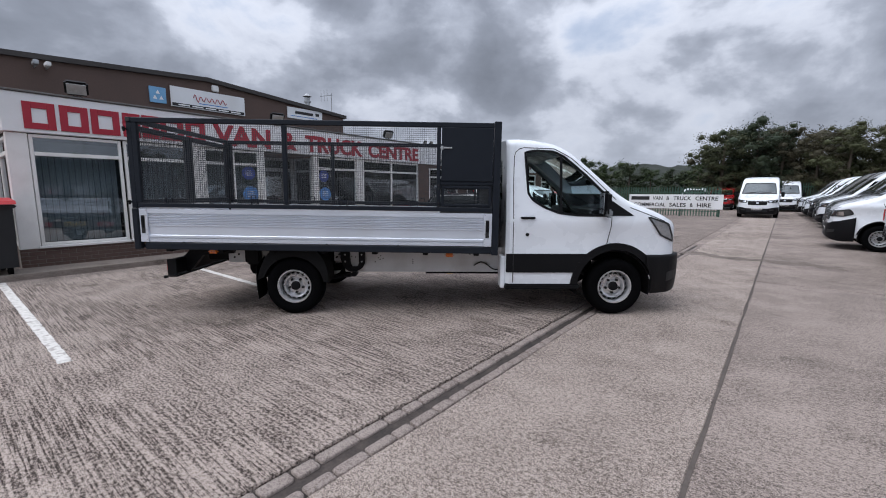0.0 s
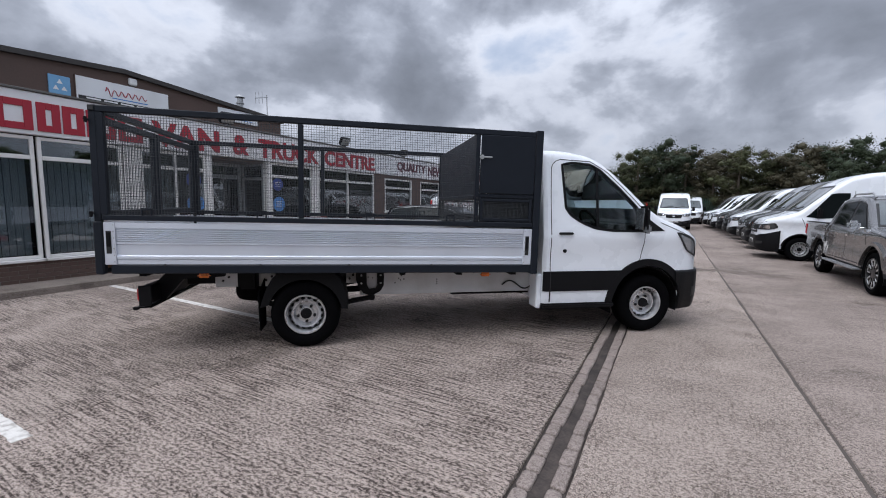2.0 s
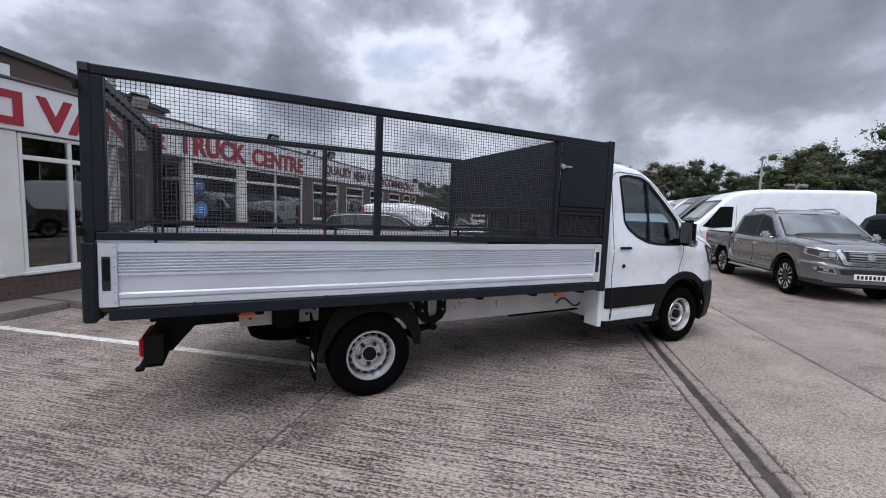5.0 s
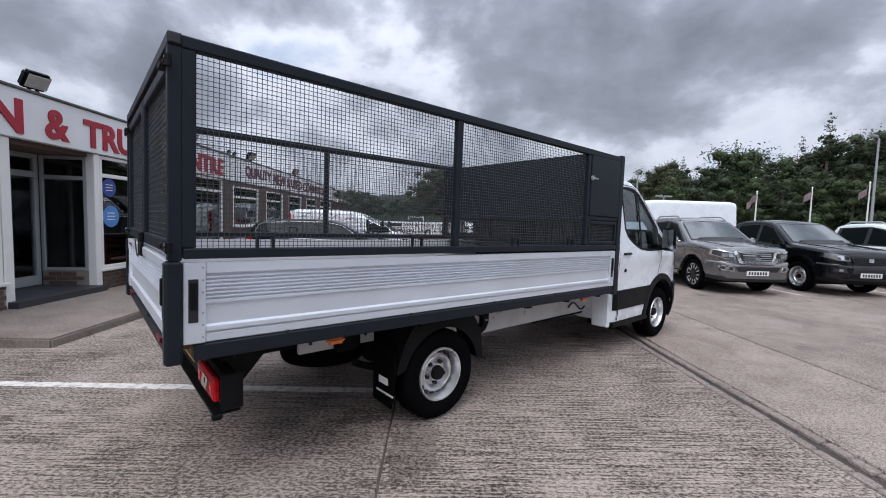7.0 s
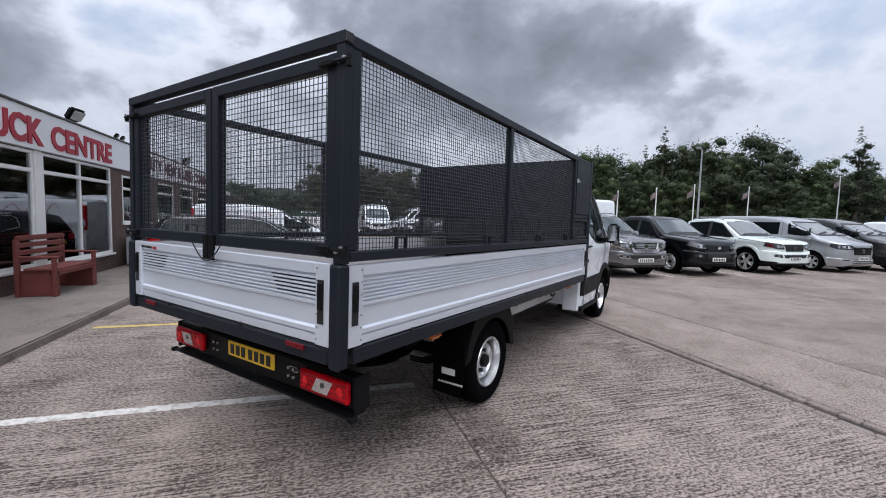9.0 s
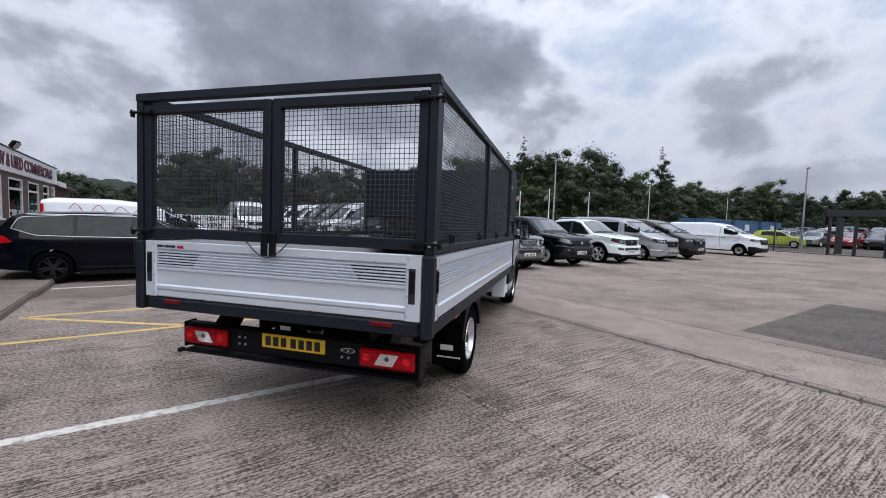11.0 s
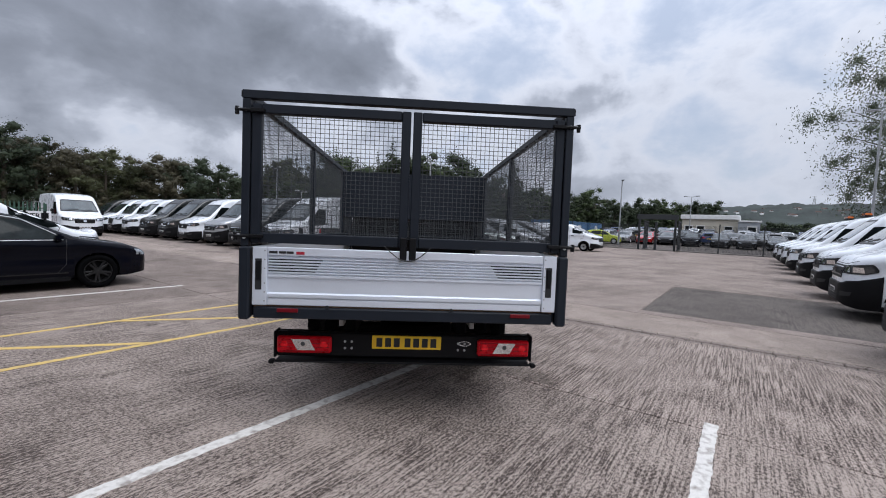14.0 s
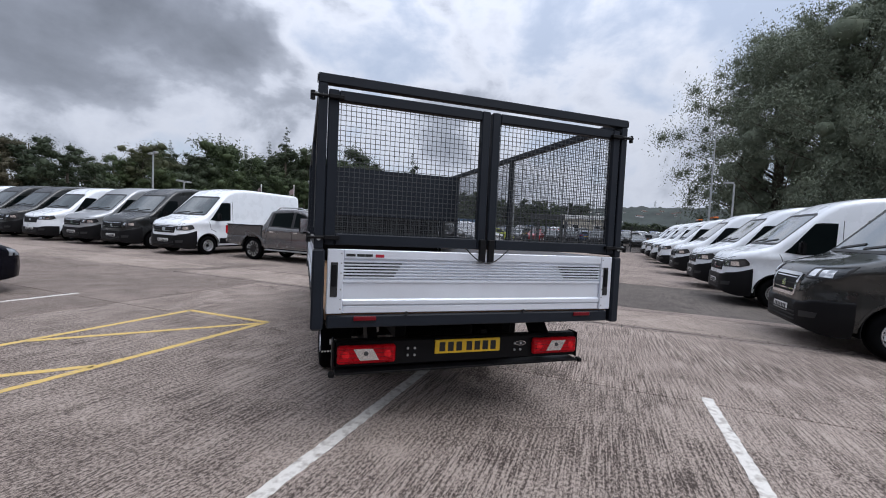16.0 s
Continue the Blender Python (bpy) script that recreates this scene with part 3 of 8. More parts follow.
for x in (4.15, 7.0, 10.0, 13.0):
    marking("white_line", (x, 9.3), (x, 13.5), 0.09, M["line_white"], WHITE)

bm = bmesh.new()
rnd = random.Random(8)
n = 26
lo = [(-3.9 + 5.0 * i / n, 12.25 - 1.0 * i / n + rnd.uniform(-0.14, 0.14)) for i in range(n + 1)]
hi = [(x + rnd.uniform(-0.1, 0.1), y + 0.55 + rnd.uniform(-0.25, 0.25)) for x, y in lo]
top_a, top_b = [bm.verts.new((*p, 0.0035)) for p in lo], [bm.verts.new((*p, 0.0035)) for p in hi]
for i in range(n):
    bm.faces.new((top_a[i], top_a[i + 1], top_b[i + 1], top_b[i]))
setting("worn_strip", bm, M["slab_worn"], "ragged darker worn strip across the concrete", "ground")

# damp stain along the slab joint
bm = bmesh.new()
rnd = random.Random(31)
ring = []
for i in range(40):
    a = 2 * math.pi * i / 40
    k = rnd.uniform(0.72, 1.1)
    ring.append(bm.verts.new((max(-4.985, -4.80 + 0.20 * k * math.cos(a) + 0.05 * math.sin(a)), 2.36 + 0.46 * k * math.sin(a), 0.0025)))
bm.faces.new(ring)
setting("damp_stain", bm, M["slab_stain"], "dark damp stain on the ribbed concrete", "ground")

# footway and kerb along the shop front
bm = bmesh.new()
box(bm, -10.9, -9.98, -3.0, 4.24, -0.034, 0.10, 0.02)
setting("pavement", bm, M["pave"], "narrow raised concrete footway under the shop windows", "pavement")
bm = bmesh.new()
box(bm, -12.2, -8.95, 4.26, 9.3, -0.034, 0.105, 0.02)
setting("porch_slab", bm, M["pave"], "raised concrete porch slab with a rounded edge", "pavement")
bm = bmesh.new()
box(bm, -10.9, -8.9, 9.31, 25.0, -0.034, 0.10, 0.02)
setting("pavement_far", bm, M["pave"], "raised concrete footway along the brick shop wall", "pavement")

# ---- sales building ----
FX = -10.8
W0, W1 = 0.98, 24.7


def brick_wall(x0, x1, y0, y1, z0, z1, label, name):
    """A brick wall along y whose outer face (towards +x) is at x1: mortar core with single bricks."""
    wall = setting(name, boxed(x0, x1 - 0.008, y0, y1, z0, z1), M["mortar"], label, "wall")
    stock = {}
    row, z = 0, z0
    while z < z1 - 0.02:
        h = min(0.065, z1 - z)
        y = y0 - (0.1125 if row % 2 else 0)
        while y < y1 - 0.01:
            a, b = max(y, y0), min(y + 0.215, y1)
            if b - a > 0.03:
                key = (round(b - a, 3), round(h, 3))
                if key not in stock:
                    stock[key] = link_mesh("brick", boxed(x1 - 0.06 - FX, x1 - FX, 0, b - a, 0, h), M["brick"])
                ob = new("brick", stock[key])
                ob.location = (FX, a, z)
                ob.parent = wall
            y += 0.225
        z += 0.075
        row += 1
    return wall


def window_bay(name, y0, y1, z0, z1, transom, mullions=(), x=FX, depth=0.07, blinds=True, sill=True, label="white framed shop window with drawn grey vertical blinds"):
    """A framed window: outer frame, transom, mullions, panes, blind slats and a sill."""
    w = thing(name, Matrix.Translation((x, 0, 0)), label, "window", "", "structure")
    f = 0.055
    bm = bmesh.new()
    for a, b, c, d in ((y0, y0 + f, z0, z1), (y1 - f, y1, z0, z1), (y0 + f, y1 - f, z0, z0 + f), (y0 + f, y1 - f, z1 - f, z1)):
        box(bm, -depth, 0, a, b, c, d, 0.006)
    part("window_frame", bm, M["upvc"], w)
    cols = [y0 + f] + list(mullions) + [y1 - f]
    rows = [z0 + f] + ([transom] if transom else []) + [z1 - f]
    for m_ in mullions:
        part("mullion", boxed(-depth, -0.002, m_ - 0.03, m_ + 0.03, z0 + f, z1 - f, bevel=0.006), M["upvc"], w)
    if transom:
        part("transom", boxed(-depth, 0.003, y0 + f, y1 - f, transom - 0.035, transom + 0.035, bevel=0.006), M["upvc"], w)
    for i in range(len(cols) - 1):
        for j in range(len(rows) - 1):
            part("pane", boxed(-0.04, -0.032, cols[i], cols[i + 1], rows[j], rows[j + 1]), M["shop_glass"], w).visible_shadow = False
    if sill:
        part("window_sill", boxed(-0.03, 0.06, y0 - 0.04, y1 + 0.04, z0 - 0.05, z0, bevel=0.008), M["upvc"], w)
    if blinds:
        bm = bmesh.new()
        y = y0 + f
        rnd = random.Random(int(y0 * 100))
        top = transom if transom else z1
        while y < y1 - f - 0.05:
            a = rnd.uniform(0.02, 0.24)
            mm = Matrix.Translation((-0.16, y + 0.05, 0)) @ Matrix.Rotation(a, 4, "Z")
            box(bm, -0.002, 0.002, -0.045, 0.045, z0 + 0.06, top, m=mm)
            y += 0.095
        part("blind", bm, M["blind"], w, "grey vertical blind slats")
    return w


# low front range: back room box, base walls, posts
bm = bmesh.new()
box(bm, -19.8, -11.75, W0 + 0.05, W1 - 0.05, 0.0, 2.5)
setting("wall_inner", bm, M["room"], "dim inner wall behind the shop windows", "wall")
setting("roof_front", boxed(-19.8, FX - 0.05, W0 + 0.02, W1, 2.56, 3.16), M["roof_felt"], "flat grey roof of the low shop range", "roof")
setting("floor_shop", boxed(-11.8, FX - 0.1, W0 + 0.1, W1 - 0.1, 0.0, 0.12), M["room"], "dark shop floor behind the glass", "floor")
brick_wall(FX - 0.2, FX + 0.015, W0, 5.62, 0.09, 0.44, "low red-brown brick plinth under the shop windows", "wall_plinth_south")
brick_wall(FX - 0.2, FX + 0.015, 7.38, 11.82, 0.09, 0.44, "low red-brown brick plinth under the shop windows", "wall_plinth_north")
setting("wall_end_south", boxed(-19.8, -14.2, W0, W0 + 0.2, 0.0, 2.56), M["brown_render"], "brown side wall of the shop", "wall")
setting("wall_south_plinth", boxed(-14.2, FX - 0.2, W0, W0 + 0.2, 0.0, 0.45), M["brick"], "brick plinth of the side wall", "wall")


def side_window(name, x0, x1):
    w = thing(name, pose(0, W0, 0), "white framed side window of the shop", "window", "", "structure")
    for i in range(3):
        a = x0 + (x1 - x0) * i / 3
        b = x0 + (x1 - x0) * (i + 1) / 3
        bm = bmesh.new()
        for p, q, c, d in ((a, a + 0.05, 0.5, 2.5), (b - 0.05, b, 0.5, 2.5), (a + 0.05, b - 0.05, 0.5, 0.56), (a + 0.05, b - 0.05, 2.16, 2.24), (a + 0.05, b - 0.05, 2.44, 2.5)):
            box(bm, p, q, 0.0, 0.07, c, d, 0.006)
        part("window_frame", bm, M["upvc"], w)
        part("pane", boxed(a + 0.05, b - 0.05, 0.03, 0.038, 0.56, 2.16), M["shop_glass"], w)
        part("pane", boxed(a + 0.05, b - 0.05, 0.03, 0.038, 2.24, 2.44), M["shop_glass"], w)
    return w


side_window("window_side", -14.1, -11.0)
setting("post_corner", boxed(FX - 0.16, FX + 0.004, W0, 1.27, 0.44, 2.56, bevel=0.008), M["upvc"], "white boarded corner post of the shop front", "post")
window_bay("window_1", 1.28, 2.66, 0.49, 2.55, 2.2)
window_bay("window_2", 2.70, 3.94, 0.49, 2.55, 2.2)
setting("post_wide", boxed(FX - 0.16, FX + 0.012, 3.95, 4.24, 0.44, 2.56, bevel=0.01), M["upvc"], "wide white post between shop windows", "post")
window_bay("window_3", 4.25, 5.61, 0.49, 2.55, 2.2, (4.95,))
setting("post_porch_south", boxed(FX - 0.14, FX + 0.012, 5.62, 5.76, 0.1, 2.56, bevel=0.01), M["upvc"], "white porch post", "post")
setting("post_porch_north", boxed(FX - 0.14, FX + 0.012, 7.24, 7.37, 0.1, 2.56, bevel=0.01), M["upvc"], "white porch post", "post")
window_bay("window_4", 7.38, 8.86, 0.49, 2.55, 2.2)
setting("post_shop", boxed(FX - 0.16, FX + 0.012, 8.87, 9.10, 0.44, 2.56, bevel=0.01), M["upvc"], "white post between shop windows", "post")
window_bay("window_5", 9.11, 11.80, 0.49, 2.55, 2.2, (10.42,))
# recessed entrance
setting("wall_porch_south", boxed(-11.74, FX - 0.15, 5.55, 5.63, 0.1, 2.56), M["upvc"], "white side wall of the recessed entrance", "wall")
door = thing("door_1", Matrix.Translation((-11.7, 0, 0)), "white framed glazed entrance door in a recess", "door", "", "structure")
bm = bmesh.new()
for a, b, c, d in ((5.64, 5.70, 0.21, 2.5), (6.14, 6.22, 0.21, 2.5), (7.05, 7.13, 0.21, 2.5), (6.22, 7.05, 2.1, 2.2), (6.22, 7.05, 2.42, 2.5), (6.22, 7.05, 0.21, 0.38), (5.70, 6.14, 2.42, 2.5), (5.70, 6.14, 0.21, 0.38)):
    box(bm, -0.05, 0.03, a, b, c, d, 0.006)
part("door_frame", bm, M["grey_frame"], door)
part("pane", boxed(-0.02, -0.012, 6.22, 7.05, 0.38, 2.1), M["shop_glass"], door)
part("pane", boxed(-0.02, -0.012, 6.22, 7.05, 2.2, 2.42), M["shop_glass"], door)
part("pane", boxed(-0.02, -0.012, 5.70, 6.14, 0.38, 2.42), M["shop_glass"], door)
bm = bmesh.new()
rnd = random.Random(77)
for k in range(14):
    box(bm, -0.002, 0.002, -0.044, 0.044, 0.42, 2.40, m=Matrix.Translation((-0.15, 5.76 + 0.097 * k, 0)) @ Matrix.Rotation(rnd.uniform(0.05, 0.4), 4, "Z"))
part("blind", bm, M["blind"], door, "grey vertical blind slats")
part("door_handle", boxed(0.03, 0.07, 6.25, 6.28, 0.95, 1.3, bevel=0.008), M["zinc"], door)
# splayed side light between the door and the north post
PX0, PY0, PX1, PY1 = -11.66, 7.13, FX - 0.13, 7.23
splay = math.atan2(-(PX1 - PX0), PY1 - PY0)
SL = math.hypot(PX1 - PX0, PY1 - PY0)
side_light = window_bay("window_porch", 0.0, SL, 0.46, 2.5, 2.12, x=0.0, sill=False, label="splayed glazed side light with dark vertical blinds")
side_light.matrix_basis = Matrix.Translation((PX0, PY0, 0)) @ Matrix.Rotation(splay, 4, "Z")
for ob in side_light.children:
    if ob.name.startswith(("window_frame", "transom")):
        ob.data.materials[0] = M["grey_frame"]
plinth = setting("wall_porch_plinth", boxed(-0.16, -0.012, 0.0, SL, 0.1, 0.46), M["mortar"], "small brick plinth under the entrance side light", "wall")
plinth.matrix_basis = side_light.matrix_basis
brick_me = link_mesh("brick", boxed(-0.012, 0.0, 0.0, 0.205, 0.0, 0.065), M["brick"])
for row in range(4):
    k = 0
    while 0.225 * k + 0.1 * (row % 2) + 0.205 < SL:
        o = new("brick", brick_me)
        o.parent = plinth
        o.location = (0, 0.225 * k + 0.1 * (row % 2), 0.13 + 0.08 * row)
        k += 1
bm = bmesh.new()
prism(bm, [(-11.74, 5.64), (FX + 0.16, 5.64), (FX + 0.16, 7.30), (PX1, PY1), (PX0, PY0), (-11.74, 7.13)], 0.105, 0.20, "z")
setting("step_porch", bm, M["porch_tile"], "dark tiled step in the recessed entrance", "step")

# brick part of the front with five white windows
BAYS = [(12.42, 14.28), (14.93, 16.62), (17.3, 19.0), (19.72, 21.42), (22.1, 23.35), (23.8, 24.5)]
brick_far = setting("wall_brick_front", boxed(FX - 0.2, FX - 0.004, 11.82, W1, 0.09, 1.16), M["brick"], "red-brown brick front below the windows", "wall")
setting("wall_brick_head", boxed(FX - 0.2, FX - 0.004, 11.82, W1, 2.45, 2.56), M["brick"], "red-brown brick course above the windows", "wall")
edges = [11.82] + [v for b in BAYS for v in b] + [W1]
for i in range(0, len(edges), 2):
    setting("wall_pier", boxed(FX - 0.2, FX - 0.002, edges[i], edges[i + 1], 1.16, 2.45), M["brick"], "red-brown brick pier between windows", "wall")
for k, (a, b) in enumerate(BAYS):
    window_bay("window_%d" % (k + 6), a + 0.01, b - 0.01, 1.2, 2.44, 2.1, label="white framed window in a brick wall")

# fascia board and its lettering
setting("fascia", boxed(FX - 0.1, FX + 0.05, W0 - 0.03, W1 + 0.05, 2.57, 3.27, bevel=0.01), M["fascia"], "long white fascia board above the shop windows", "fascia")
setting("fascia_side", boxed(-18.5, FX - 0.1, W0 - 0.06, W0 + 0.02, 2.57, 3.27, bevel=0.01), M["fascia"], "white fascia board round the corner", "fascia")
setting("fascia_cap", boxed(FX - 0.2, FX + 0.08, W0 - 0.06, W1 + 0.08, 3.272, 3.31, bevel=0.008), M["roof_felt"], "grey capping on the fascia", "trim")
setting("soffit", boxed(FX - 0.95, FX - 0.11, W0 + 0.1, W1, 2.50, 2.555), M["brown_render"], "brown soffit behind the fascia", "soffit")


def sign_word(words, y0, y1, z0, h, mat, bold, label, group, depth=0.02):
    bm = text_bm(words, h, y1 - y0, depth, bold)
    bmesh.ops.transform(bm, matrix=Matrix.Rotation(radians(90), 4, "Z"), verts=bm.verts)
    ob = new("sign_lettering", link_mesh("sign_lettering", bm, mat))
    ob.location = (FX + 0.06, y0, z0)
    return tagged(ob, label, "sign lettering", group)


RED = "large red raised capital letters on the white fascia"
# the first word is a trade name: plain hollow red blocks of its letters' size
for y, y1 in ((1.24, 1.68), (1.74, 2.16), (2.20, 2.66), (2.71, 3.02), (3.05, 3.36), (3.39, 3.84), (3.89, 4.30)):
    bm = bmesh.new()
    w = 0.115
    for a, b, c, d in ((y, y + w, 2.64, 3.12), (y1 - w, y1, 2.64, 3.12), (y + w, y1 - w, 3.01, 3.12), (y + w, y1 - w, 2.64, 2.75)):
        box(bm, FX + 0.05, FX + 0.07, a, b, c, d, 0.004)
    tagged(new("sign_block", link_mesh("sign_block", bm, M["red_letter"])), "plain hollow red raised block on the white fascia", "sign lettering", "trade name blocks")
sign_word("VAN", 4.48, 5.92, 2.63, 0.50, M["red_letter"], 0.035, RED, "fascia words")
sign_word("&", 6.27, 6.70, 2.65, 0.47, M["red_letter"], 0.03, RED, "fascia words")
sign_word("TRUCK", 6.98, 9.07, 2.64, 0.48, M["red_letter"], 0.035, RED, "fascia words")
sign_word("CENTRE", 9.31, 11.74, 2.64, 0.46, M["red_letter"], 0.035, RED, "fascia words")
MAR = "dark maroon raised capital letters on the white fascia"
for words, y0, y1 in (("QUALITY", 13.15, 15.25), ("NEW", 15.47, 16.73), ("&", 16.9, 17.25), ("USED", 17.42, 18.8), ("COMMERCIALS", 18.98, 23.6)):
    sign_word(words, y0, y1, 2.72, 0.40, M["maroon_letter"], 0.03, MAR, "fascia words")


def floodlight(m, s=1.0):
    """A floodlight on a bracket, tilted up from the fascia."""
    f = thing("floodlight", m @ Matrix.Diagonal((s, s, s, 1)), "black floodlight on a bracket above the fascia", "floodlight", "shop floodlights")
    tilt = pose(0.05, 0, 0.15, 0, 32, 0)
    bm = boxed(-0.06, 0.05, -0.16, 0.16, -0.12, 0.12, bevel=0.03)
    bmesh.ops.transform(bm, matrix=tilt, verts=bm.verts)
    part("housing", bm, M["plastic"], f)
    bm = boxed(0.048, 0.06, -0.13, 0.13, -0.09, 0.09, bevel=0.005)
    bmesh.ops.transform(bm, matrix=tilt, verts=bm.verts)
    part("lens", bm, M["flood_lens"], f)
    bm = bmesh.new()
    box(bm, -0.02, 0.03, -0.055, -0.04, 0.0, 0.17)
    box(bm, -0.02, 0.03, 0.04, 0.055, 0.0, 0.17)
    box(bm, -0.05, 0.03, -0.07, 0.07, 0.0, 0.02)
    part("bracket", bm, M["plastic"], f)
    return f


for y in (2.05, 6.18, 10.26, 13.65, 18.1):
    floodlight(pose(FX - 0.03, y, 3.31, 0, 0, -12), 1.12)
for y in (12.2, 12.55):
    floodlight(pose(FX - 0.03, y, 3.31, 0, 0, 10), 0.55)

# stickers, bench, condenser unit, bin
def disc_sticker(y, z, r, mat, label):
    bm = bmesh.new()
    bmesh.ops.create_cone(bm, cap_ends=True, segments=28, radius1=r, radius2=r, depth=0.004, matrix=pose(FX - 0.026, y, z, 0, 90, 0))
    ob = tagged(new("sticker", link_mesh("sticker", bm, mat)), label, "sticker", "window stickers")
    bars = bmesh.new()
    for k in range(3):
        box(bars, FX - 0.023, FX - 0.0215, y - r * 0.5, y + r * 0.5, z + r * (0.28 - 0.3 * k), z + r * (0.36 - 0.3 * k))
    part("print", bars, M["plate_white"], ob)


for y in (5.33, 7.62):
    disc_sticker(y, 1.985, 0.17, M["sticker_blue"], "round dark blue sticker on the shop window")
    disc_sticker(y + 0.03, 1.45, 0.20, M["sticker_pale"], "round pale blue sticker on the shop window")

bench = thing("bench", pose(-10.35, 8.5, 0.105), "red-brown wooden bench against the shop front", "bench")
for k in range(3):
    part("seat_slat", boxed(-0.12 + 0.14 * k, 0.0 + 0.14 * k, -0.65, 0.65, 0.42, 0.46, bevel=0.008), M["bench_red"], bench)
for k in range(3):
    part("back_slat", boxed(-0.2, -0.17, -0.65, 0.65, 0.55 + 0.12 * k, 0.63 + 0.12 * k, bevel=0.008), M["bench_red"], bench)
for y in (-0.66, 0.60):
    part("arm_rest", boxed(-0.18, 0.34, y, y + 0.07, 0.62, 0.66, bevel=0.012), M["bench_red"], bench)
    part("front_leg", boxed(0.25, 0.31, y, y + 0.06, 0.0, 0.62, bevel=0.01), M["bench_red"], bench)
    part("back_leg", boxed(-0.24, -0.18, y, y + 0.06, 0.0, 0.92, bevel=0.01), M["bench_red"], bench)
part("top_rail", boxed(-0.225, -0.165, -0.66, 0.66, 0.90, 0.985, bevel=0.02), M["bench_red"], bench)
part("seat_apron", boxed(0.27, 0.30, -0.60, 0.60, 0.34, 0.42, bevel=0.006), M["bench_red"], bench)
for y in (-0.6, 0.55):
    part("end_frame", boxed(-0.21, 0.3, y, y + 0.06, 0.0, 0.42, bevel=0.01), M["bench_red"], bench)
    part("back_post", boxed(-0.24, -0.2, y, y + 0.06, 0.0, 0.9, bevel=0.01), M["bench_red"], bench)

for k, y in enumerate((12.6, 14.3)):
    ac = thing("condenser_unit", pose(FX + 0.3, y, 0.1), "pale grey air-conditioning condenser beside the brick wall", "air conditioner", "condensers")
    part("cabinet", boxed(-0.16, 0.16, -0.42, 0.42, 0.05, 0.75, bevel=0.015), M["grey_wall"], ac)
    bm = bmesh.new()
    for i in range(7):
        bm2 = 0.06 + 0.045 * i
        revolve(bm, [(bm2, 0.0), (bm2 + 0.012, 0.0), (bm2 + 0.012, 0.012), (bm2, 0.012)], 20)
    bmesh.ops.transform(bm, matrix=pose(0.16, -0.05, 0.42, 0, 0, -90), verts=bm.verts)
    part("fan_guard", bm, M["plastic_grey"], ac)
    for s in (-0.3, 0.3):
        part("foot", boxed(-0.15, 0.15, s - 0.03, s + 0.03, 0.0, 0.05), M["plastic"], ac)

wb = thing("waste_bin", pose(-10.45, 0.46, 0.10, 0, 0, 4), "large dark wheeled waste bin with a red lid", "bin")
bm = bmesh.new()
prism(bm, [(-0.40, 0.12), (0.38, 0.12), (0.46, 1.15), (-0.5, 1.15)], -0.6, 0.4)
part("body", bm, M["plastic_grey"], wb)
part("rim", boxed(-0.53, 0.49, -0.64, 0.44, 1.13, 1.19, bevel=0.015), M["plastic_grey"], wb)
bm = bmesh.new()
prism(bm, [(-0.54, 1.195), (0.52, 1.195), (0.48, 1.25), (0.0, 1.30), (-0.5, 1.26)], -0.64, 0.44)
part("lid", bm, M["red_plastic"], wb, "red plastic lid")
for x in (-0.35, 0.3):
    for yy in (-0.5, 0.3):
        bm = bmesh.new()
        revolve(bm, [(0.0, -0.03), (0.07, -0.03), (0.07, 0.03), (0.0, 0.03)], 16, pose(x, yy, 0.07))
        part("castor", bm, M["rubber"], wb)

# taller brown hall behind
HX = -19.8
bm = bmesh.new()
prism(bm, [(-6.0, 0.0), (15.35, 0.0), (15.35, 5.72), (8.16, 6.30), (1.96, 5.92), (-6.0, 5.42)], HX - 12.0, HX, "x")
setting("wall_hall", bm, M["brown_render"], "dark brown gabled wall of the hall behind the shop", "wall")
bm = bmesh.new()
for (ya, za), (yb, zb) in zip([(-6.1, 5.42), (1.96, 5.92), (8.16, 6.30)], [(1.96, 5.92), (8.16, 6.30), (15.5, 5.71)]):
    vs = [bm.verts.new(p) for x in (HX - 12.1, HX + 0.12) for p in ((x, ya, za - 0.10), (x, yb, zb - 0.10), (x, yb, zb + 0.07), (x, ya, za + 0.07))]
    for q in ((0, 1, 2, 3), (7, 6, 5, 4), (0, 4, 5, 1), (1, 5, 6, 2), (2, 6, 7, 3), (3, 7, 4, 0)):
        bm.faces.new([vs[i] for i in q])
setting("roof_hall", bm, M["roof_dark"], "dark roof edge of the brown hall", "roof")


def wall_sign(name, y0, y1, z0, z1, mat, label, bars=()):
    s = thing(name, Matrix.Translation((HX, 0, 0)), label, "sign")
    part("board", boxed(0.0, 0.06, y0, y1, z0, z1, bevel=0.008), mat, s)
    for k, (a, b, c, d, mm) in enumerate(bars):
        part("print", boxed(0.062, 0.066, a, b, c, d), mm, s)
    return s


wall_sign("blue_sign", 5.95, 6.53, 5.02, 5.63, M["sign_blue"], "small square pale blue sign with three white triangles")
for k, (dy, dz) in enumerate(((0.27, 0.33), (0.16, 0.12), (0.38, 0.12))):
    bm = bmesh.new()
    prism(bm, [(5.97 + dy - 0.08, 5.06 + dz - 0.02), (5.97 + dy + 0.08, 5.06 + dz - 0.02), (5.97 + dy, 5.06 + dz + 0.13)], HX + 0.062, HX + 0.066, "x")
    tagged(new("sign_triangle", link_mesh("sign_triangle", bm, M["plate_white"])), "plain white triangle on the pale blue sign", "sign shape", "sign triangles")
script = [(7.55 + 1.35 * k / 30, 5.42 + 0.10 * math.sin(k * 1.25) * (1.6 if k < 5 else 1.0)) for k in range(31)]
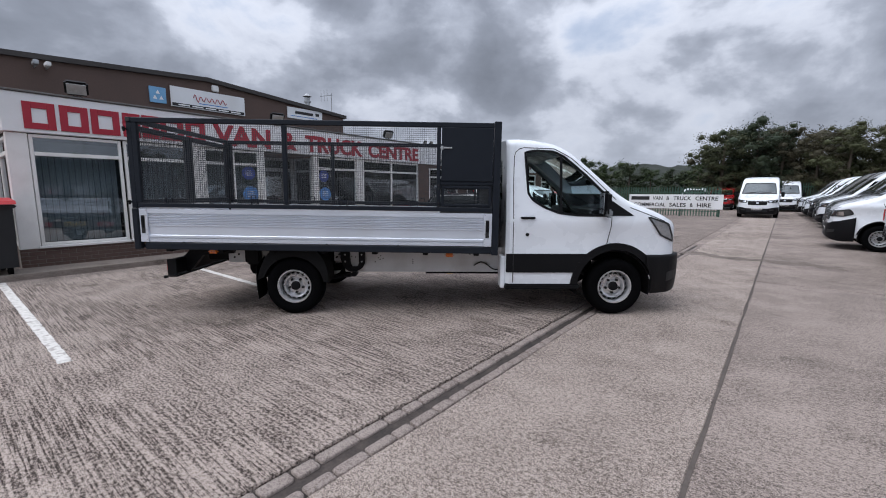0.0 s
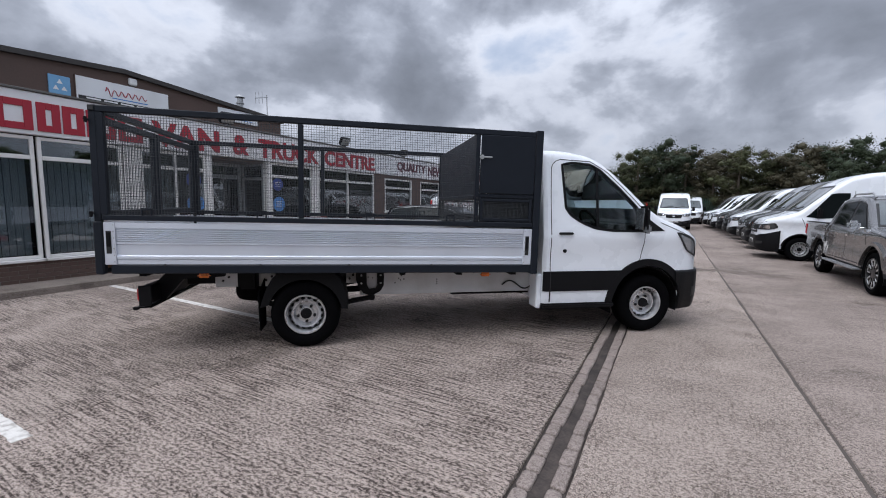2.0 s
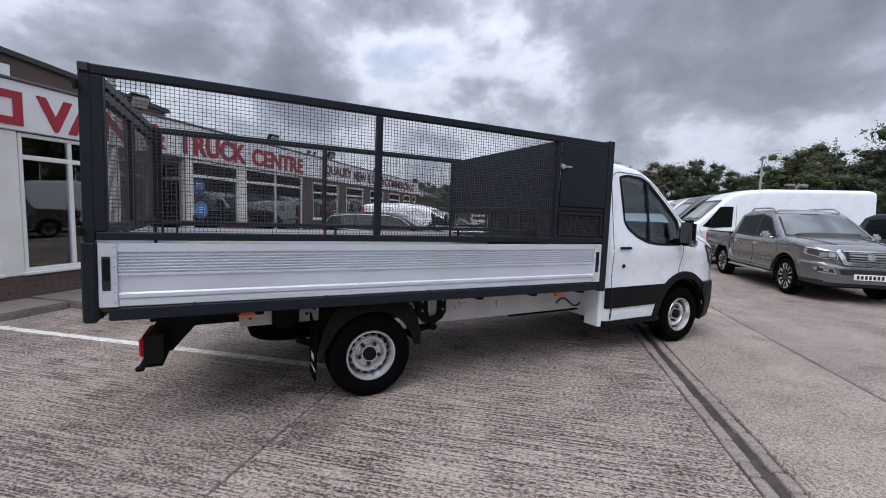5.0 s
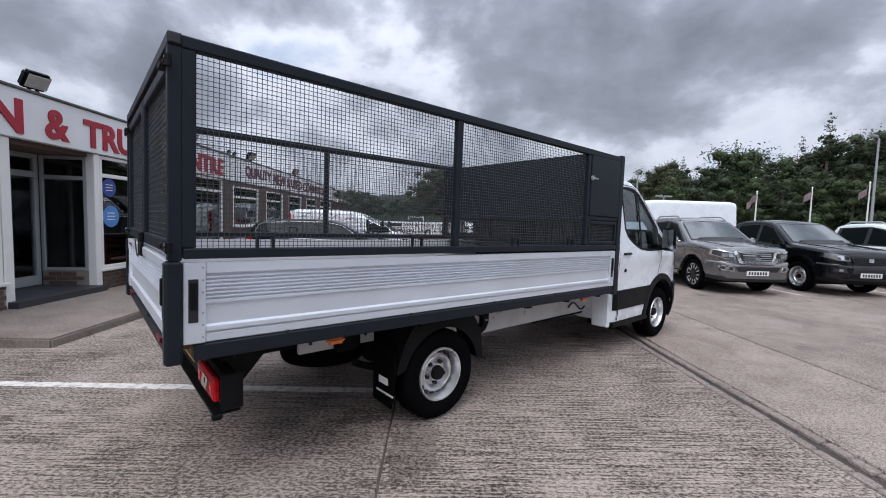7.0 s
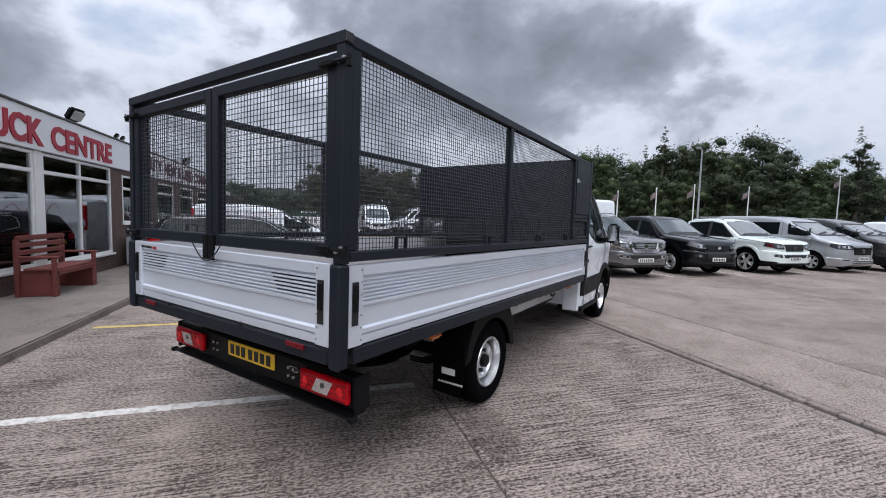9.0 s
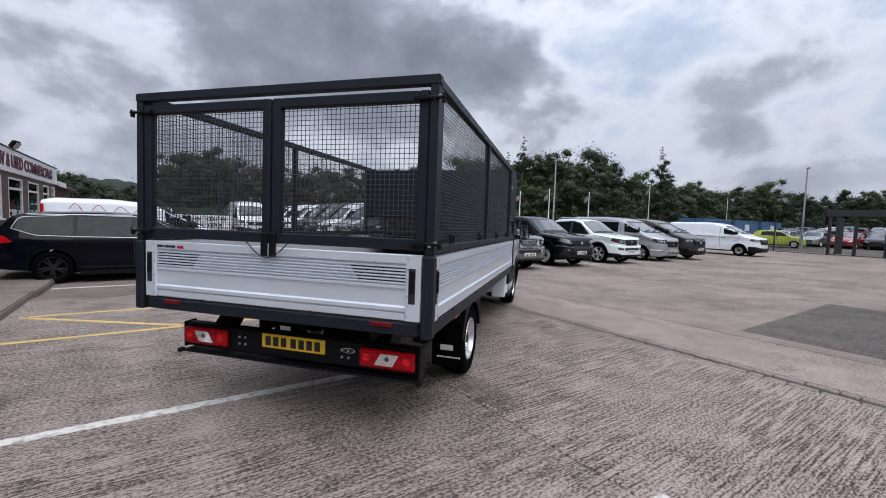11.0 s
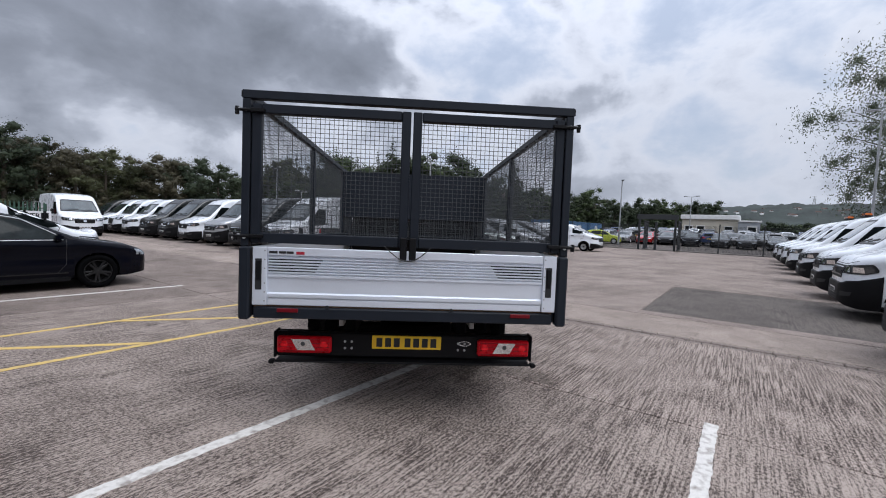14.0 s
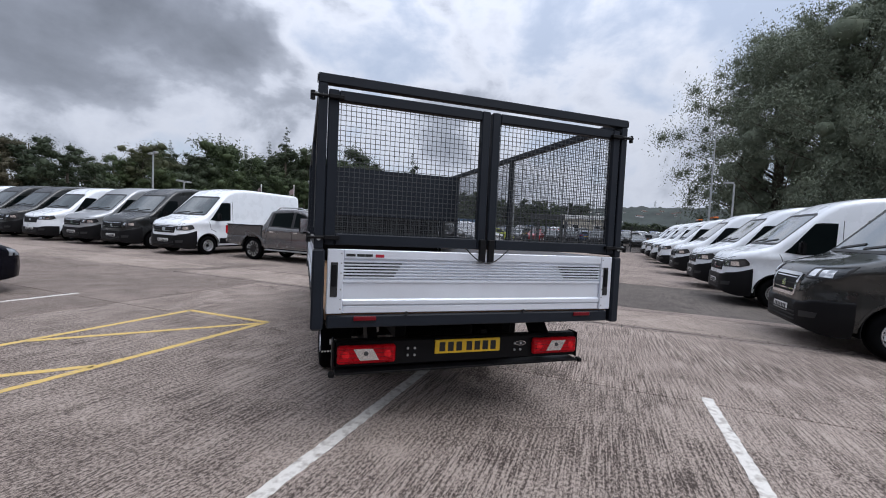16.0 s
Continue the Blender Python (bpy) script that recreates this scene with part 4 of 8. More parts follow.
tb = wall_sign("trade_board", 6.68, 9.72, 4.98, 5.78, M["fascia"], "long white trade board with pink script and dark strip", [(6.73, 9.67, 5.01, 5.13, M["ink"]), (7.75, 8.95, 5.21, 5.245, M["sticker_pale"])])
part("script_mark", sweep([(0.068, y, z) for y, z in script], 0.016, 5), M["red_letter"], tb, "pink script stroke")
for k in range(5):
    part("strip_print", boxed(0.0665, 0.069, 6.95 + 0.53 * k, 7.38 + 0.53 * k, 5.045, 5.095), M["plate_white"], tb)
part("board_edge", boxed(-0.005, 0.064, 6.655, 6.679, 4.96, 5.80), M["brown_render"], tb)
wall_sign("trade_board_small", 11.88, 13.92, 5.22, 5.76, M["fascia"], "white trade board with dark print", [(12.3, 13.35, 5.46, 5.60, M["ink"]), (12.05, 13.6, 5.33, 5.36, M["sticker_pale"]), (13.5, 13.72, 5.47, 5.62, M["ink"])])
alarm = tagged(new("alarm_box", link_mesh("alarm_box", boxed(HX, HX + 0.1, 8.31, 8.60, 5.84, 6.10, bevel=0.03), M["white_dull"])), "small white alarm box on the brown wall", "alarm")
for y, lab in ((2.7, "grey"), (3.0, "white")):
    c = thing("security_camera", pose(HX, y, 5.6), "%s security camera on the brown wall" % lab, "camera")
    part("arm", tubed((0, 0, 0), (0.25, 0, 0.0), 0.025), M["zinc"], c)
    part("housing", boxed(0.15, 0.55, -0.07, 0.07, 0.02, 0.16, bevel=0.02), M["white_dull"] if lab == "white" else M["zinc"], c)
flue = thing("roof_flue", pose(-20.46, 13.52, 5.55), "grey metal flue pipe with a cowl on the roof", "flue")
part("pipe", tubed((0, 0, 0), (0, 0, 1.0), 0.14, 14), M["zinc"], flue)
part("cowl", tubed((0, 0, 1.05), (0, 0, 1.2), 0.24, 14, 0.05), M["zinc"], flue)
part("collar", tubed((0, 0, 0.75), (0, 0, 0.8), 0.19, 14), M["zinc"], flue)
aer = thing("tv_aerial", pose(-20.41, 15.05, 5.45), "thin roof aerial with several cross rods", "aerial")
part("mast", tubed((0, 0, 0), (0, 0, 1.6), 0.025, 6), M["zinc"], aer)
part("boom", tubed((0, -0.72, 1.30), (0, 0.05, 1.50), 0.02, 6), M["zinc"], aer)
for k in range(3):
    part("rod", tubed((0, -0.68 + 0.2 * k, 1.02 + 0.05 * k), (0, -0.68 + 0.2 * k, 1.62 + 0.05 * k), 0.012, 5), M["zinc"], aer)
# pitched end of the shop range
bm = bmesh.new()
prism(bm, [(-18.5, 2.5), (FX + 0.05, 2.5), (FX + 0.05, 2.62), (-14.6, 4.0), (-18.5, 2.6)], W1 + 0.1, W1 + 6.0, "y")
setting("wall_end_range", bm, M["brown_render"], "brown gabled end range beyond the fascia", "wall")
setting("wall_end_base", boxed(-18.5, FX - 0.3, W1 + 0.1, W1 + 6, 0.0, 2.5), M["brick"], "brick wall of the end range", "wall")
bm = bmesh.new()
prism(bm, [(FX + 0.35, 2.45), (FX + 0.35, 2.65), (-14.6, 4.2), (-14.6, 4.0)], W1 + 0.02, W1 + 0.12, "y")
setting("barge_board", bm, M["upvc"], "white barge board on the gabled end", "trim")


# ---- vehicles: lofted bodies with fitted trim ----
import itertools
from mathutils.bvhtree import BVHTree


def along(points, x):
    """Linear reading of a list of (x, value), in falling order of x."""
    if x >= points[0][0]:
        return points[0][1]
    for (xa, a), (xb, b) in zip(points, points[1:]):
        if xb <= x <= xa:
            return a if xa == xb else a + (b - a) * (xa - x) / (xa - xb)
    return points[-1][1]


def eased(points, x, w=0.06):
    return (along(points, x - w) + 2 * along(points, x) + along(points, x + w)) / 4


def loft(s, grow=0.0):
    """A vehicle skin from its spec: top line, plan line, belt, roof, tumble, low line and wheel arches. Front axle at x = 0."""
    x0, x1 = s["top"][0][0], s["top"][-1][0]
    xs = {x0, x1} | {p[0] for p in s["top"]} | {p[0] for p in s["plan"] if x1 <= p[0] <= x0}
    n = int((x0 - x1) / 0.16)
    xs |= {x0 - (x0 - x1) * i / n for i in range(n + 1)}
    for c, zc, rr in s.get("arches", ()):
        xs |= {c + rr * math.cos(math.pi * k / 12) for k in range(13)}
        xs |= {c - rr - 0.004, c + rr + 0.004}
    xs = sorted((x for x in xs if x1 <= x <= x0), reverse=True)
    keep = [xs[0]]
    for x in xs[1:]:
        if keep[-1] - x > 0.003:
            keep.append(x)
    bm = bmesh.new()
    rings = []
    for x in keep:
        top = along(s["top"], x) if x in (x0, x1) else eased(s["top"], x, s.get("ease", 0.05))
        w = along(s["plan"], x) + grow
        zl = along(s["low"], x)
        for c, zc, rr in s.get("arches", ()):
            if abs(x - c) < rr:
                zl = max(zl, zc + math.sqrt(rr * rr - (x - c) ** 2))
        top = max(top, zl + 0.06) + grow
        r = min(s.get("r", 0.1), (top - zl) * 0.45)

        def wide(z):
            k = max(0.0, (z - s["belt"]) / (s["roof"] - s["belt"]))
            v = w * (1 - s["tumble"] * k ** 1.15) - 0.05 * max(0.0, (0.55 - z) / 0.3) ** 2
            e = s.get("swell", 0.0)
            if e:
                d = z - s["belt"]
                v += e * math.exp(-((d + 0.07) / 0.08) ** 2) - e * 0.7 * math.exp(-((d + 0.33) / 0.13) ** 2)
                v -= s.get("step", 0.0) * min(1.0, max(0.0, (d + 0.01) / 0.05))
            return v

        half = []
        zt = top - r
        nz = 18 if s.get("swell") else 10
        for i in range(nz):
            z = zl + (zt - zl) * i / (nz - 1)
            half.append((wide(z), z))
        yc = wide(zt) - r
        for i in range(1, 5):
            a = math.pi / 2 * i / 4
            half.append((yc + r * math.cos(a), zt + r * math.sin(a)))
        for f in (0.66, 0.33):
            half.append((yc * f, top + s.get("crown", 0.03) * (1 - f * f)))
        ring = [(y, z) for y, z in half] + [(0.0, top + s.get("crown", 0.03))] + [(-y, z) for y, z in half[::-1]]
        rings.append([bm.verts.new((x, y, z)) for y, z in ring])
    k = len(rings[0])
    for p, q in zip(rings, rings[1:]):
        for j in range(k):
            i = (j + 1) % k
            bm.faces.new((p[j], p[i], q[i], q[j]))
    bm.faces.new(rings[0][::-1])
    bm.faces.new(rings[-1])
    bmesh.ops.recalc_face_normals(bm, faces=bm.faces)
    return bm


RAYS = {"right": (Vector((0, -9, 0)), Vector((0, 1, 0))), "left": (Vector((0, 9, 0)), Vector((0, -1, 0))), "front": (Vector((9, 0, 0)), Vector((-1, 0, 0))), "rear": (Vector((-14, 0, 0)), Vector((1, 0, 0))), "top": (Vector((0, 0, 9)), Vector((0, 0, -1)))}


def spot(tree, side, a, b):
    o, d = RAYS[side]
    p = {"right": Vector((a, o.y, b)), "left": Vector((a, o.y, b)), "front": Vector((o.x, a, b)), "rear": Vector((o.x, a, b)), "top": Vector((a, b, o.z))}[side]
    hit, nor, _, _ = tree.ray_cast(p, d)
    if hit is None:
        near, nor, _, _ = tree.find_nearest(p + d * (7.9 if side != "rear" else 9.0))
        hit = near
    if nor.dot(d) > 0:
        nor = -nor
    return hit, nor


def resample(line, n):
    ls = [0.0]
    for a, b in zip(line, line[1:]):
        ls.append(ls[-1] + math.dist(a, b))
    res = []
    for i in range(n + 1):
        t = ls[-1] * i / n
        k = max(j for j in range(len(ls)) if ls[j] <= t + 1e-9)
        if k == len(line) - 1:
            res.append(line[-1])
            continue
        f = (t - ls[k]) / (ls[k + 1] - ls[k])
        res.append((line[k][0] + (line[k + 1][0] - line[k][0]) * f, line[k][1] + (line[k + 1][1] - line[k][1]) * f))
    return res


def fitted(tree, side, lower, upper, n=8, m=4, off=0.004, thick=0.008):
    """A panel laid on the skin between two outlines, with thickness."""
    bm = bmesh.new()
    lo, hi = resample(lower, n), resample(upper, n)
    top, low = [], []
    for i in range(n + 1):
        ra, rb = [], []
        for j in range(m + 1):
            f = j / m
            h, nor = spot(tree, side, lo[i][0] + (hi[i][0] - lo[i][0]) * f, lo[i][1] + (hi[i][1] - lo[i][1]) * f)
            ra.append(bm.verts.new(h + nor * off))
            rb.append(bm.verts.new(h + nor * (off - thick)))
        top.append(ra)
        low.append(rb)
    for i in range(n):
        for j in range(m):
            bm.faces.new((top[i][j], top[i + 1][j], top[i + 1][j + 1], top[i][j + 1]))
    edge = [(i, 0) for i in range(n)] + [(n, j) for j in range(m)] + [(i, m) for i in range(n, 0, -1)] + [(0, j) for j in range(m, 0, -1)]
    for (a, b), (c, d) in zip(edge, edge[1:] + edge[:1]):
        bm.faces.new((top[a][b], low[a][b], low[c][d], top[c][d]))
    bmesh.ops.recalc_face_normals(bm, faces=bm.faces)
    return bm


def strip(tree, side, line, width, off=0.003, thick=0.006, n=24, closed=False):
    """A narrow band along an outline on the skin."""
    pts = resample(line + line[:1] if closed else line, n)
    a, b = [], []
    for i, p in enumerate(pts):
        q0, q1 = pts[max(0, i - 1)], pts[min(n, i + 1)]
        if closed and i in (0, n):
            q0, q1 = pts[n - 1], pts[1]
        dx, dz = q1[0] - q0[0], q1[1] - q0[1]
        l = math.hypot(dx, dz) or 1
        a.append((p[0] - dz / l * width / 2, p[1] + dx / l * width / 2))
        b.append((p[0] + dz / l * width / 2, p[1] - dx / l * width / 2))
    bm = bmesh.new()
    rows = []
    for p, q in zip(a, b):
        hp, np_ = spot(tree, side, *p)
        hq, nq = spot(tree, side, *q)
        rows.append([bm.verts.new(hp + np_ * (off - thick)), bm.verts.new(hp + np_ * off), bm.verts.new(hq + nq * off), bm.verts.new(hq + nq * (off - thick))])
    for p, q in zip(rows, rows[1:]):
        for k in range(3):
            bm.faces.new((p[k], q[k], q[k + 1], p[k + 1]))
    bmesh.ops.recalc_face_normals(bm, faces=bm.faces)
    return bm


def mirrored(bm):
    b = bm.copy()
    bmesh.ops.scale(b, vec=(1, -1, 1), verts=b.verts)
    bmesh.ops.reverse_faces(b, faces=b.faces)
    return b


def both(name, bm, mat, parent, label="", smooth=None):
    other = mirrored(bm)
    part(name, bm, mat, parent, label, smooth)
    part(name, other, mat, parent, label, smooth)


WHEELS = {}


def wheel_meshes(kind, R, rr, w, fine=True):
    key = (kind, R, rr, w, fine)
    seg = 44 if fine else 14 if kind == "plain" else 24
    if key in WHEELS:
        return WHEELS[key]
    h = w / 2
    made = []
    bm = bmesh.new()
    revolve(bm, [(rr, -h * 0.85), (rr + 0.018, -h * 0.97), ((rr + R) / 2, -h * 1.06), (R - 0.03, -h), (R - 0.008, -h * 0.8), (R, -h * 0.5), (R, h * 0.5), (R - 0.008, h * 0.8), (R - 0.03, h), (rr, h * 0.85)], seg)
    made.append(("tyre", link_mesh("tyre", bm, M["rubber"], 40)))
    bm = bmesh.new()
    revolve(bm, [(rr + 0.005, -h * 0.86), (rr - 0.002, -h * 0.97), (rr - 0.012, -h * 0.97), (rr - 0.020, -h * 0.70), (rr - 0.024, -h * 0.58), (rr - 0.026, -h * 0.2), (rr - 0.026, -h * 0.1), (rr - 0.03, h * 0.8), (rr + 0.004, h * 0.8)], seg)
    if kind == "plain":
        face = M["steel"]
        revolve(bm, [(rr - 0.02, -h * 0.3), (rr * 0.3, -h * 0.6), (0.002, -h * 0.6), (0.002, 0.0), (rr - 0.02, 0.0)], seg)
    elif kind == "steel":
        revolve(bm, [(rr - 0.028, h * 0.05), (rr * 0.865, -h * 0.08), (rr * 0.72, -h * 0.46), (rr * 0.66, -h * 0.56), (rr * 0.61, -h * 0.54), (rr * 0.56, -h * 0.36), (rr * 0.51, -h * 0.08), (rr * 0.38, -h * 0.10), (rr * 0.32, -h * 0.42), (0.002, -h * 0.45), (0.002, -h * 0.20), (rr * 0.55, h * 0.15), (rr * 0.7, -h * 0.1), (rr - 0.028, h * 0.15)], seg)
        face = M["steel"]
    else:
        face = M["steel"] if kind == "alloy" else M["alloy_dark"]
        revolve(bm, [(rr * 0.30, -h * 0.80), (0.002, -h * 0.82), (0.002, -h * 0.3), (rr * 0.30, -h * 0.3)], 20)
    rim = link_mesh("rim", bm, face, 35)
    made.append(("rim", (rim, rim), [Matrix.Identity(4)]))

    def repeats(name, one, spots, mat):
        many = bmesh.new()
        me = link_mesh(name, one, mat)
        for m in spots:
            n0 = len(many.verts)
            many.from_mesh(me)
            many.verts.ensure_lookup_table()
            bmesh.ops.transform(many, matrix=m, verts=many.verts[n0:])
        made.append((name, (me, link_mesh(name, many, mat)), spots))

    if kind == "plain":
        pass
    elif kind != "steel":
        bm = bmesh.new()
        revolve(bm, [(rr - 0.03, h * 0.0), (0.002, h * 0.0), (0.002, h * 0.2), (rr - 0.03, h * 0.2)], 30)
        repeats("brake_disc", bm, [Matrix.Identity(4)], M["chassis"])
        n = 6 if kind == "cut_alloy" else 5
        bm = bmesh.new()
        for da in (-0.17, 0.17):
            box(bm, rr * 0.16, rr - 0.012, -h * 0.80, -h * 0.45, -0.019, 0.019, 0.006, Matrix.Rotation(-da, 4, "Y"))
        repeats("spoke", bm, [Matrix.Rotation(2 * math.pi * (i + 0.3) / n, 4, "Y") for i in range(n)], face)
        if kind == "cut_alloy":
            bm = bmesh.new()
            for da in (-0.27, 0.27):
                box(bm, rr * 0.50, rr - 0.02, -h * 0.84, -h * 0.7, -0.011, 0.011, 0.004, Matrix.Rotation(-da, 4, "Y"))
            box(bm, rr * 0.86, rr * 0.95, -h * 0.84, -h * 0.7, -0.05, 0.05, 0.004)
            repeats("spoke_facing", bm, [Matrix.Rotation(2 * math.pi * (i + 0.3) / n, 4, "Y") for i in range(n)], M["steel"])
    else:
        bm = bmesh.new()
        bmesh.ops.create_cone(bm, cap_ends=True, segments=10 if fine else 6, radius1=0.0185, radius2=0.0185, depth=0.007)
        repeats("vent_hole", bm, [pose(0, 0, 0, 0, 360 * (i + 0.5) / 16, 0) @ pose(rr * 0.785, -h * 0.315, 0, 90, 0, 50) @ Matrix.Diagonal((0.95, 1.15, 1, 1)) for i in range(16)], M["ink"])
        bm = bmesh.new()
        tube(bm, (rr * 0.42, 0, 0), (rr * 0.42, -h * 0.38, 0), 0.016, 6)
        repeats("wheel_nut", bm, [pose(0, 0, 0, 0, 72 * i + 17, 0) for i in range(5)], M["ink"])
        bm = bmesh.new()
        revolve(bm, [(0.058, -h * 0.45), (0.05, -h * 0.72), (0.002, -h * 0.76), (0.002, -h * 0.4), (0.058, -h * 0.4)], 20)
        repeats("hub_cap", bm, [Matrix.Identity(4)], M["plastic"])
    WHEELS[key] = made
    return made


def wheel(parent, x, y, kind="steel", R=0.35, rr=0.215, w=0.225, fine=False):
    """One wheel: tyre with its rim, nuts and cap; the face points away from the vehicle."""
    made = wheel_meshes(kind, R, rr, w, fine)
    t = new("wheel", made[0][1])
    t.parent = parent
    t.matrix_basis = pose(x, y, R, 0, 0, 0 if y < 0 else 180)
    for name, me, spots in made[1:]:
        for m in spots if fine else spots[:1]:
            o = new(name, me[0] if fine else me[1])
            o.parent = t
            o.matrix_basis = m if fine else Matrix.Identity(4)
    return t


def liner(x, R, y0, y1):
    """The dark tub over a wheel."""
    bm = bmesh.new()
    ring = [(x + R * math.cos(radians(a)), R_AX + R * math.sin(radians(a))) for a in range(-12, 193, 12)]
    inner = [(x + (R - 0.012) * math.cos(radians(a)), R_AX + (R - 0.012) * math.sin(radians(a))) for a in range(192, -13, -12)]
    prism(bm, ring + inner, y0, y1)
    return bm


R_AX = 0.35


def plate(parent, x, y0, y1, z0, z1, mat, facing=1):
    """A number plate with its characters as plain bars."""
    p = part("number_plate", boxed(min(x, x + 0.012 * facing), max(x, x + 0.012 * facing), y0, y1, z0, z1, bevel=0.004), mat, parent)
    w, h = y1 - y0, z1 - z0
    x += facing * 0.0125
    for k in range(7):
        a = y0 + w * (0.07 + 0.125 * k + (0.03 if k > 3 else 0))
        part("plate_bar", boxed(min(x, x + 0.002 * facing), max(x, x + 0.002 * facing), a, a + w * 0.085, z0 + h * 0.17, z1 - h * 0.17), M["ink"], p)
    return p


# ---- the caged dropside truck ----
TA = 39.45
truck = thing("dropside_truck", pose(-5.243, 3.519, 0, 0, 0, TA), "white chassis-cab truck with silver dropsides and a dark mesh cage", "truck")
AX = 3.954
CAB = {
    "top": [(1.0, 0.72), (0.99, 0.88), (0.95, 1.02), (0.87, 1.13), (0.5, 1.29), (0.25, 1.38), (0.12, 1.435), (-0.05, 1.555), (-0.48, 1.935), (-0.62, 2.035), (-0.78, 2.105), (-1.05, 2.15), (-1.33, 2.165), (-1.345, 2.13)],
    "plan": [(1.0, 0.42), (0.96, 0.55), (0.88, 0.70), (0.82, 0.80), (0.75, 0.89), (0.6, 0.96), (0.35, 1.01), (-0.2, 1.03), (-1.30, 1.03), (-1.345, 1.0)],
    "low": [(1.0, 0.40), (0.6, 0.40), (-1.345, 0.40)], "arches": [(0.0, 0.36, 0.465)],
    "belt": 1.22, "roof": 2.24, "tumble": 0.13, "r": 0.10, "crown": 0.05, "ease": 0.05, "swell": 0.012}
outer = loft(CAB)
cab_tree = BVHTree.FromBMesh(outer)
INNER = dict(CAB)
INNER["swell"] = 0.0
INNER["top"] = [(0.15, 1.30), (0.06, 1.36), (-0.50, 1.86), (-0.64, 1.97), (-0.8, 2.03), (-1.28, 2.08)]
INNER["plan"] = [(0.15, 0.95), (-1.28, 0.96)]
INNER["low"], INNER["arches"] = [(0.15, 0.9), (-0.45, 0.9), (-0.5, 0.6), (-1.28, 0.6)], ()
cuts = [loft(INNER)]
c = bmesh.new()
SIDE_WIN = [(2.83, 1.99), (2.95, 2.015), (3.18, 2.0), (3.30, 1.94), (3.55, 1.73), (3.77, 1.52), (3.82, 1.36), (3.81, 1.24), (3.45, 1.245), (3.24, 1.27), (3.07, 1.335), (2.93, 1.42), (2.87, 1.50)]
prism(c, [(u - AX, z) for u, z in SIDE_WIN], -1.4, 1.4)
cuts.append(c)
c = bmesh.new()
prism(c, [(-0.84, 1.50), (0.84, 1.50), (0.74, 1.96), (0.5, 2.0), (-0.5, 2.0), (-0.74, 1.96)], -0.85, 0.8, "x")
cuts.append(c)
c = bmesh.new()
prism(c, [(-0.62, 1.42), (0.62, 1.42), (0.58, 1.92), (-0.58, 1.92)], -1.5, -1.1, "x")
cuts.append(c)


def carve(bm, cutters):
    """bm less the cutters, as a mesh."""
    base = new("blank", link_mesh("blank", bm, M["white_paint"]))
    temps = [base]
    for cut in cutters:
        bmesh.ops.recalc_face_normals(cut, faces=cut.faces)
        o = new("blank", link_mesh("blank", cut, M["white_paint"]))
        temps.append(o)
        md = base.modifiers.new("cut", "BOOLEAN")
        md.operation, md.solver, md.object = "DIFFERENCE", "EXACT", o
    bpy.context.view_layer.update()
    me = bpy.data.meshes.new_from_object(base.evaluated_get(bpy.context.evaluated_depsgraph_get()))
    for o in temps:
        bpy.data.objects.remove(o)
    res = bmesh.new()
    res.from_mesh(me)
    bpy.data.meshes.remove(me)
    return res


def shifted(bm, dx=AX):
    bmesh.ops.translate(bm, vec=(dx, 0, 0), verts=bm.verts)
    return bm


cab = part("cab", shifted(carve(outer, cuts)), M["white_paint"], truck, "glossy white cab body", 32)


def cab_fit(name, mat, side, lower, upper, n=8, m=4, off=0.004, thick=0.008, two=True, label=""):
    conv = (lambda l: [(a - AX, b) for a, b in l]) if side in ("right", "top") else (lambda l: l)
    bm = shifted(fitted(cab_tree, side, conv(lower), conv(upper), n, m, off, thick))
    if two:
        both(name, bm, mat, cab, label, 40)
    else:
        part(name, bm, mat, cab, label, 40)


def cab_strip(name, mat, side, line, width, off=0.003, closed=False, n=28, two=True):
    conv = [(a - AX, b) for a, b in line] if side in ("right", "top") else line
    bm = shifted(strip(cab_tree, side, conv, width, off, 0.006, n, closed))
    (both if two else part)(name, bm, mat, cab)


cab_fit("side_window", M["glass"], "right", [(2.86, 1.48), (2.95, 1.40), (3.09, 1.32), (3.26, 1.26)], [(2.83, 1.99), (2.95, 2.015), (3.10, 2.01), (3.26, 1.965)], 8, 6, -0.012, 0.004)
cab_fit("quarter_window", M["glass"], "right", [(3.26, 1.26), (3.45, 1.24), (3.82, 1.235)], [(3.26, 1.965), (3.4, 1.86), (3.79, 1.50)], 8, 6, -0.012, 0.004)
cab_strip("window_seal", M["plastic"], "right", SIDE_WIN, 0.028, 0.004, True, 60)
cab_strip("window_bar", M["plastic"], "right", [(3.262, 1.262), (3.262, 1.968)], 0.03, 0.004)
cab_fit("windscreen", M["glass"], "front", [(-0.86, 1.49), (0.86, 1.49)], [(-0.75, 2.005), (0.75, 2.005)], 14, 8, -0.008, 0.004, False)
cab_fit("rear_window", M["glass"], "rear", [(-0.63, 1.41), (0.63, 1.41)], [(-0.6, 1.93), (0.6, 1.93)], 4, 4, -0.01, 0.004, False)
cab_strip("door_gap", M["ink"], "right", [(2.70, 0.42), (2.695, 1.0), (2.69, 1.6), (2.70, 1.98), (2.78, 2.05), (3.18, 2.035), (3.38, 1.93), (3.6, 1.74), (3.93, 1.43)], 0.009, 0.0015, n=50)
cab_strip("door_gap", M["ink"], "right", [(3.88, 1.24), (3.875, 1.1), (3.84, 0.90), (3.80, 0.84)], 0.009, 0.0015)
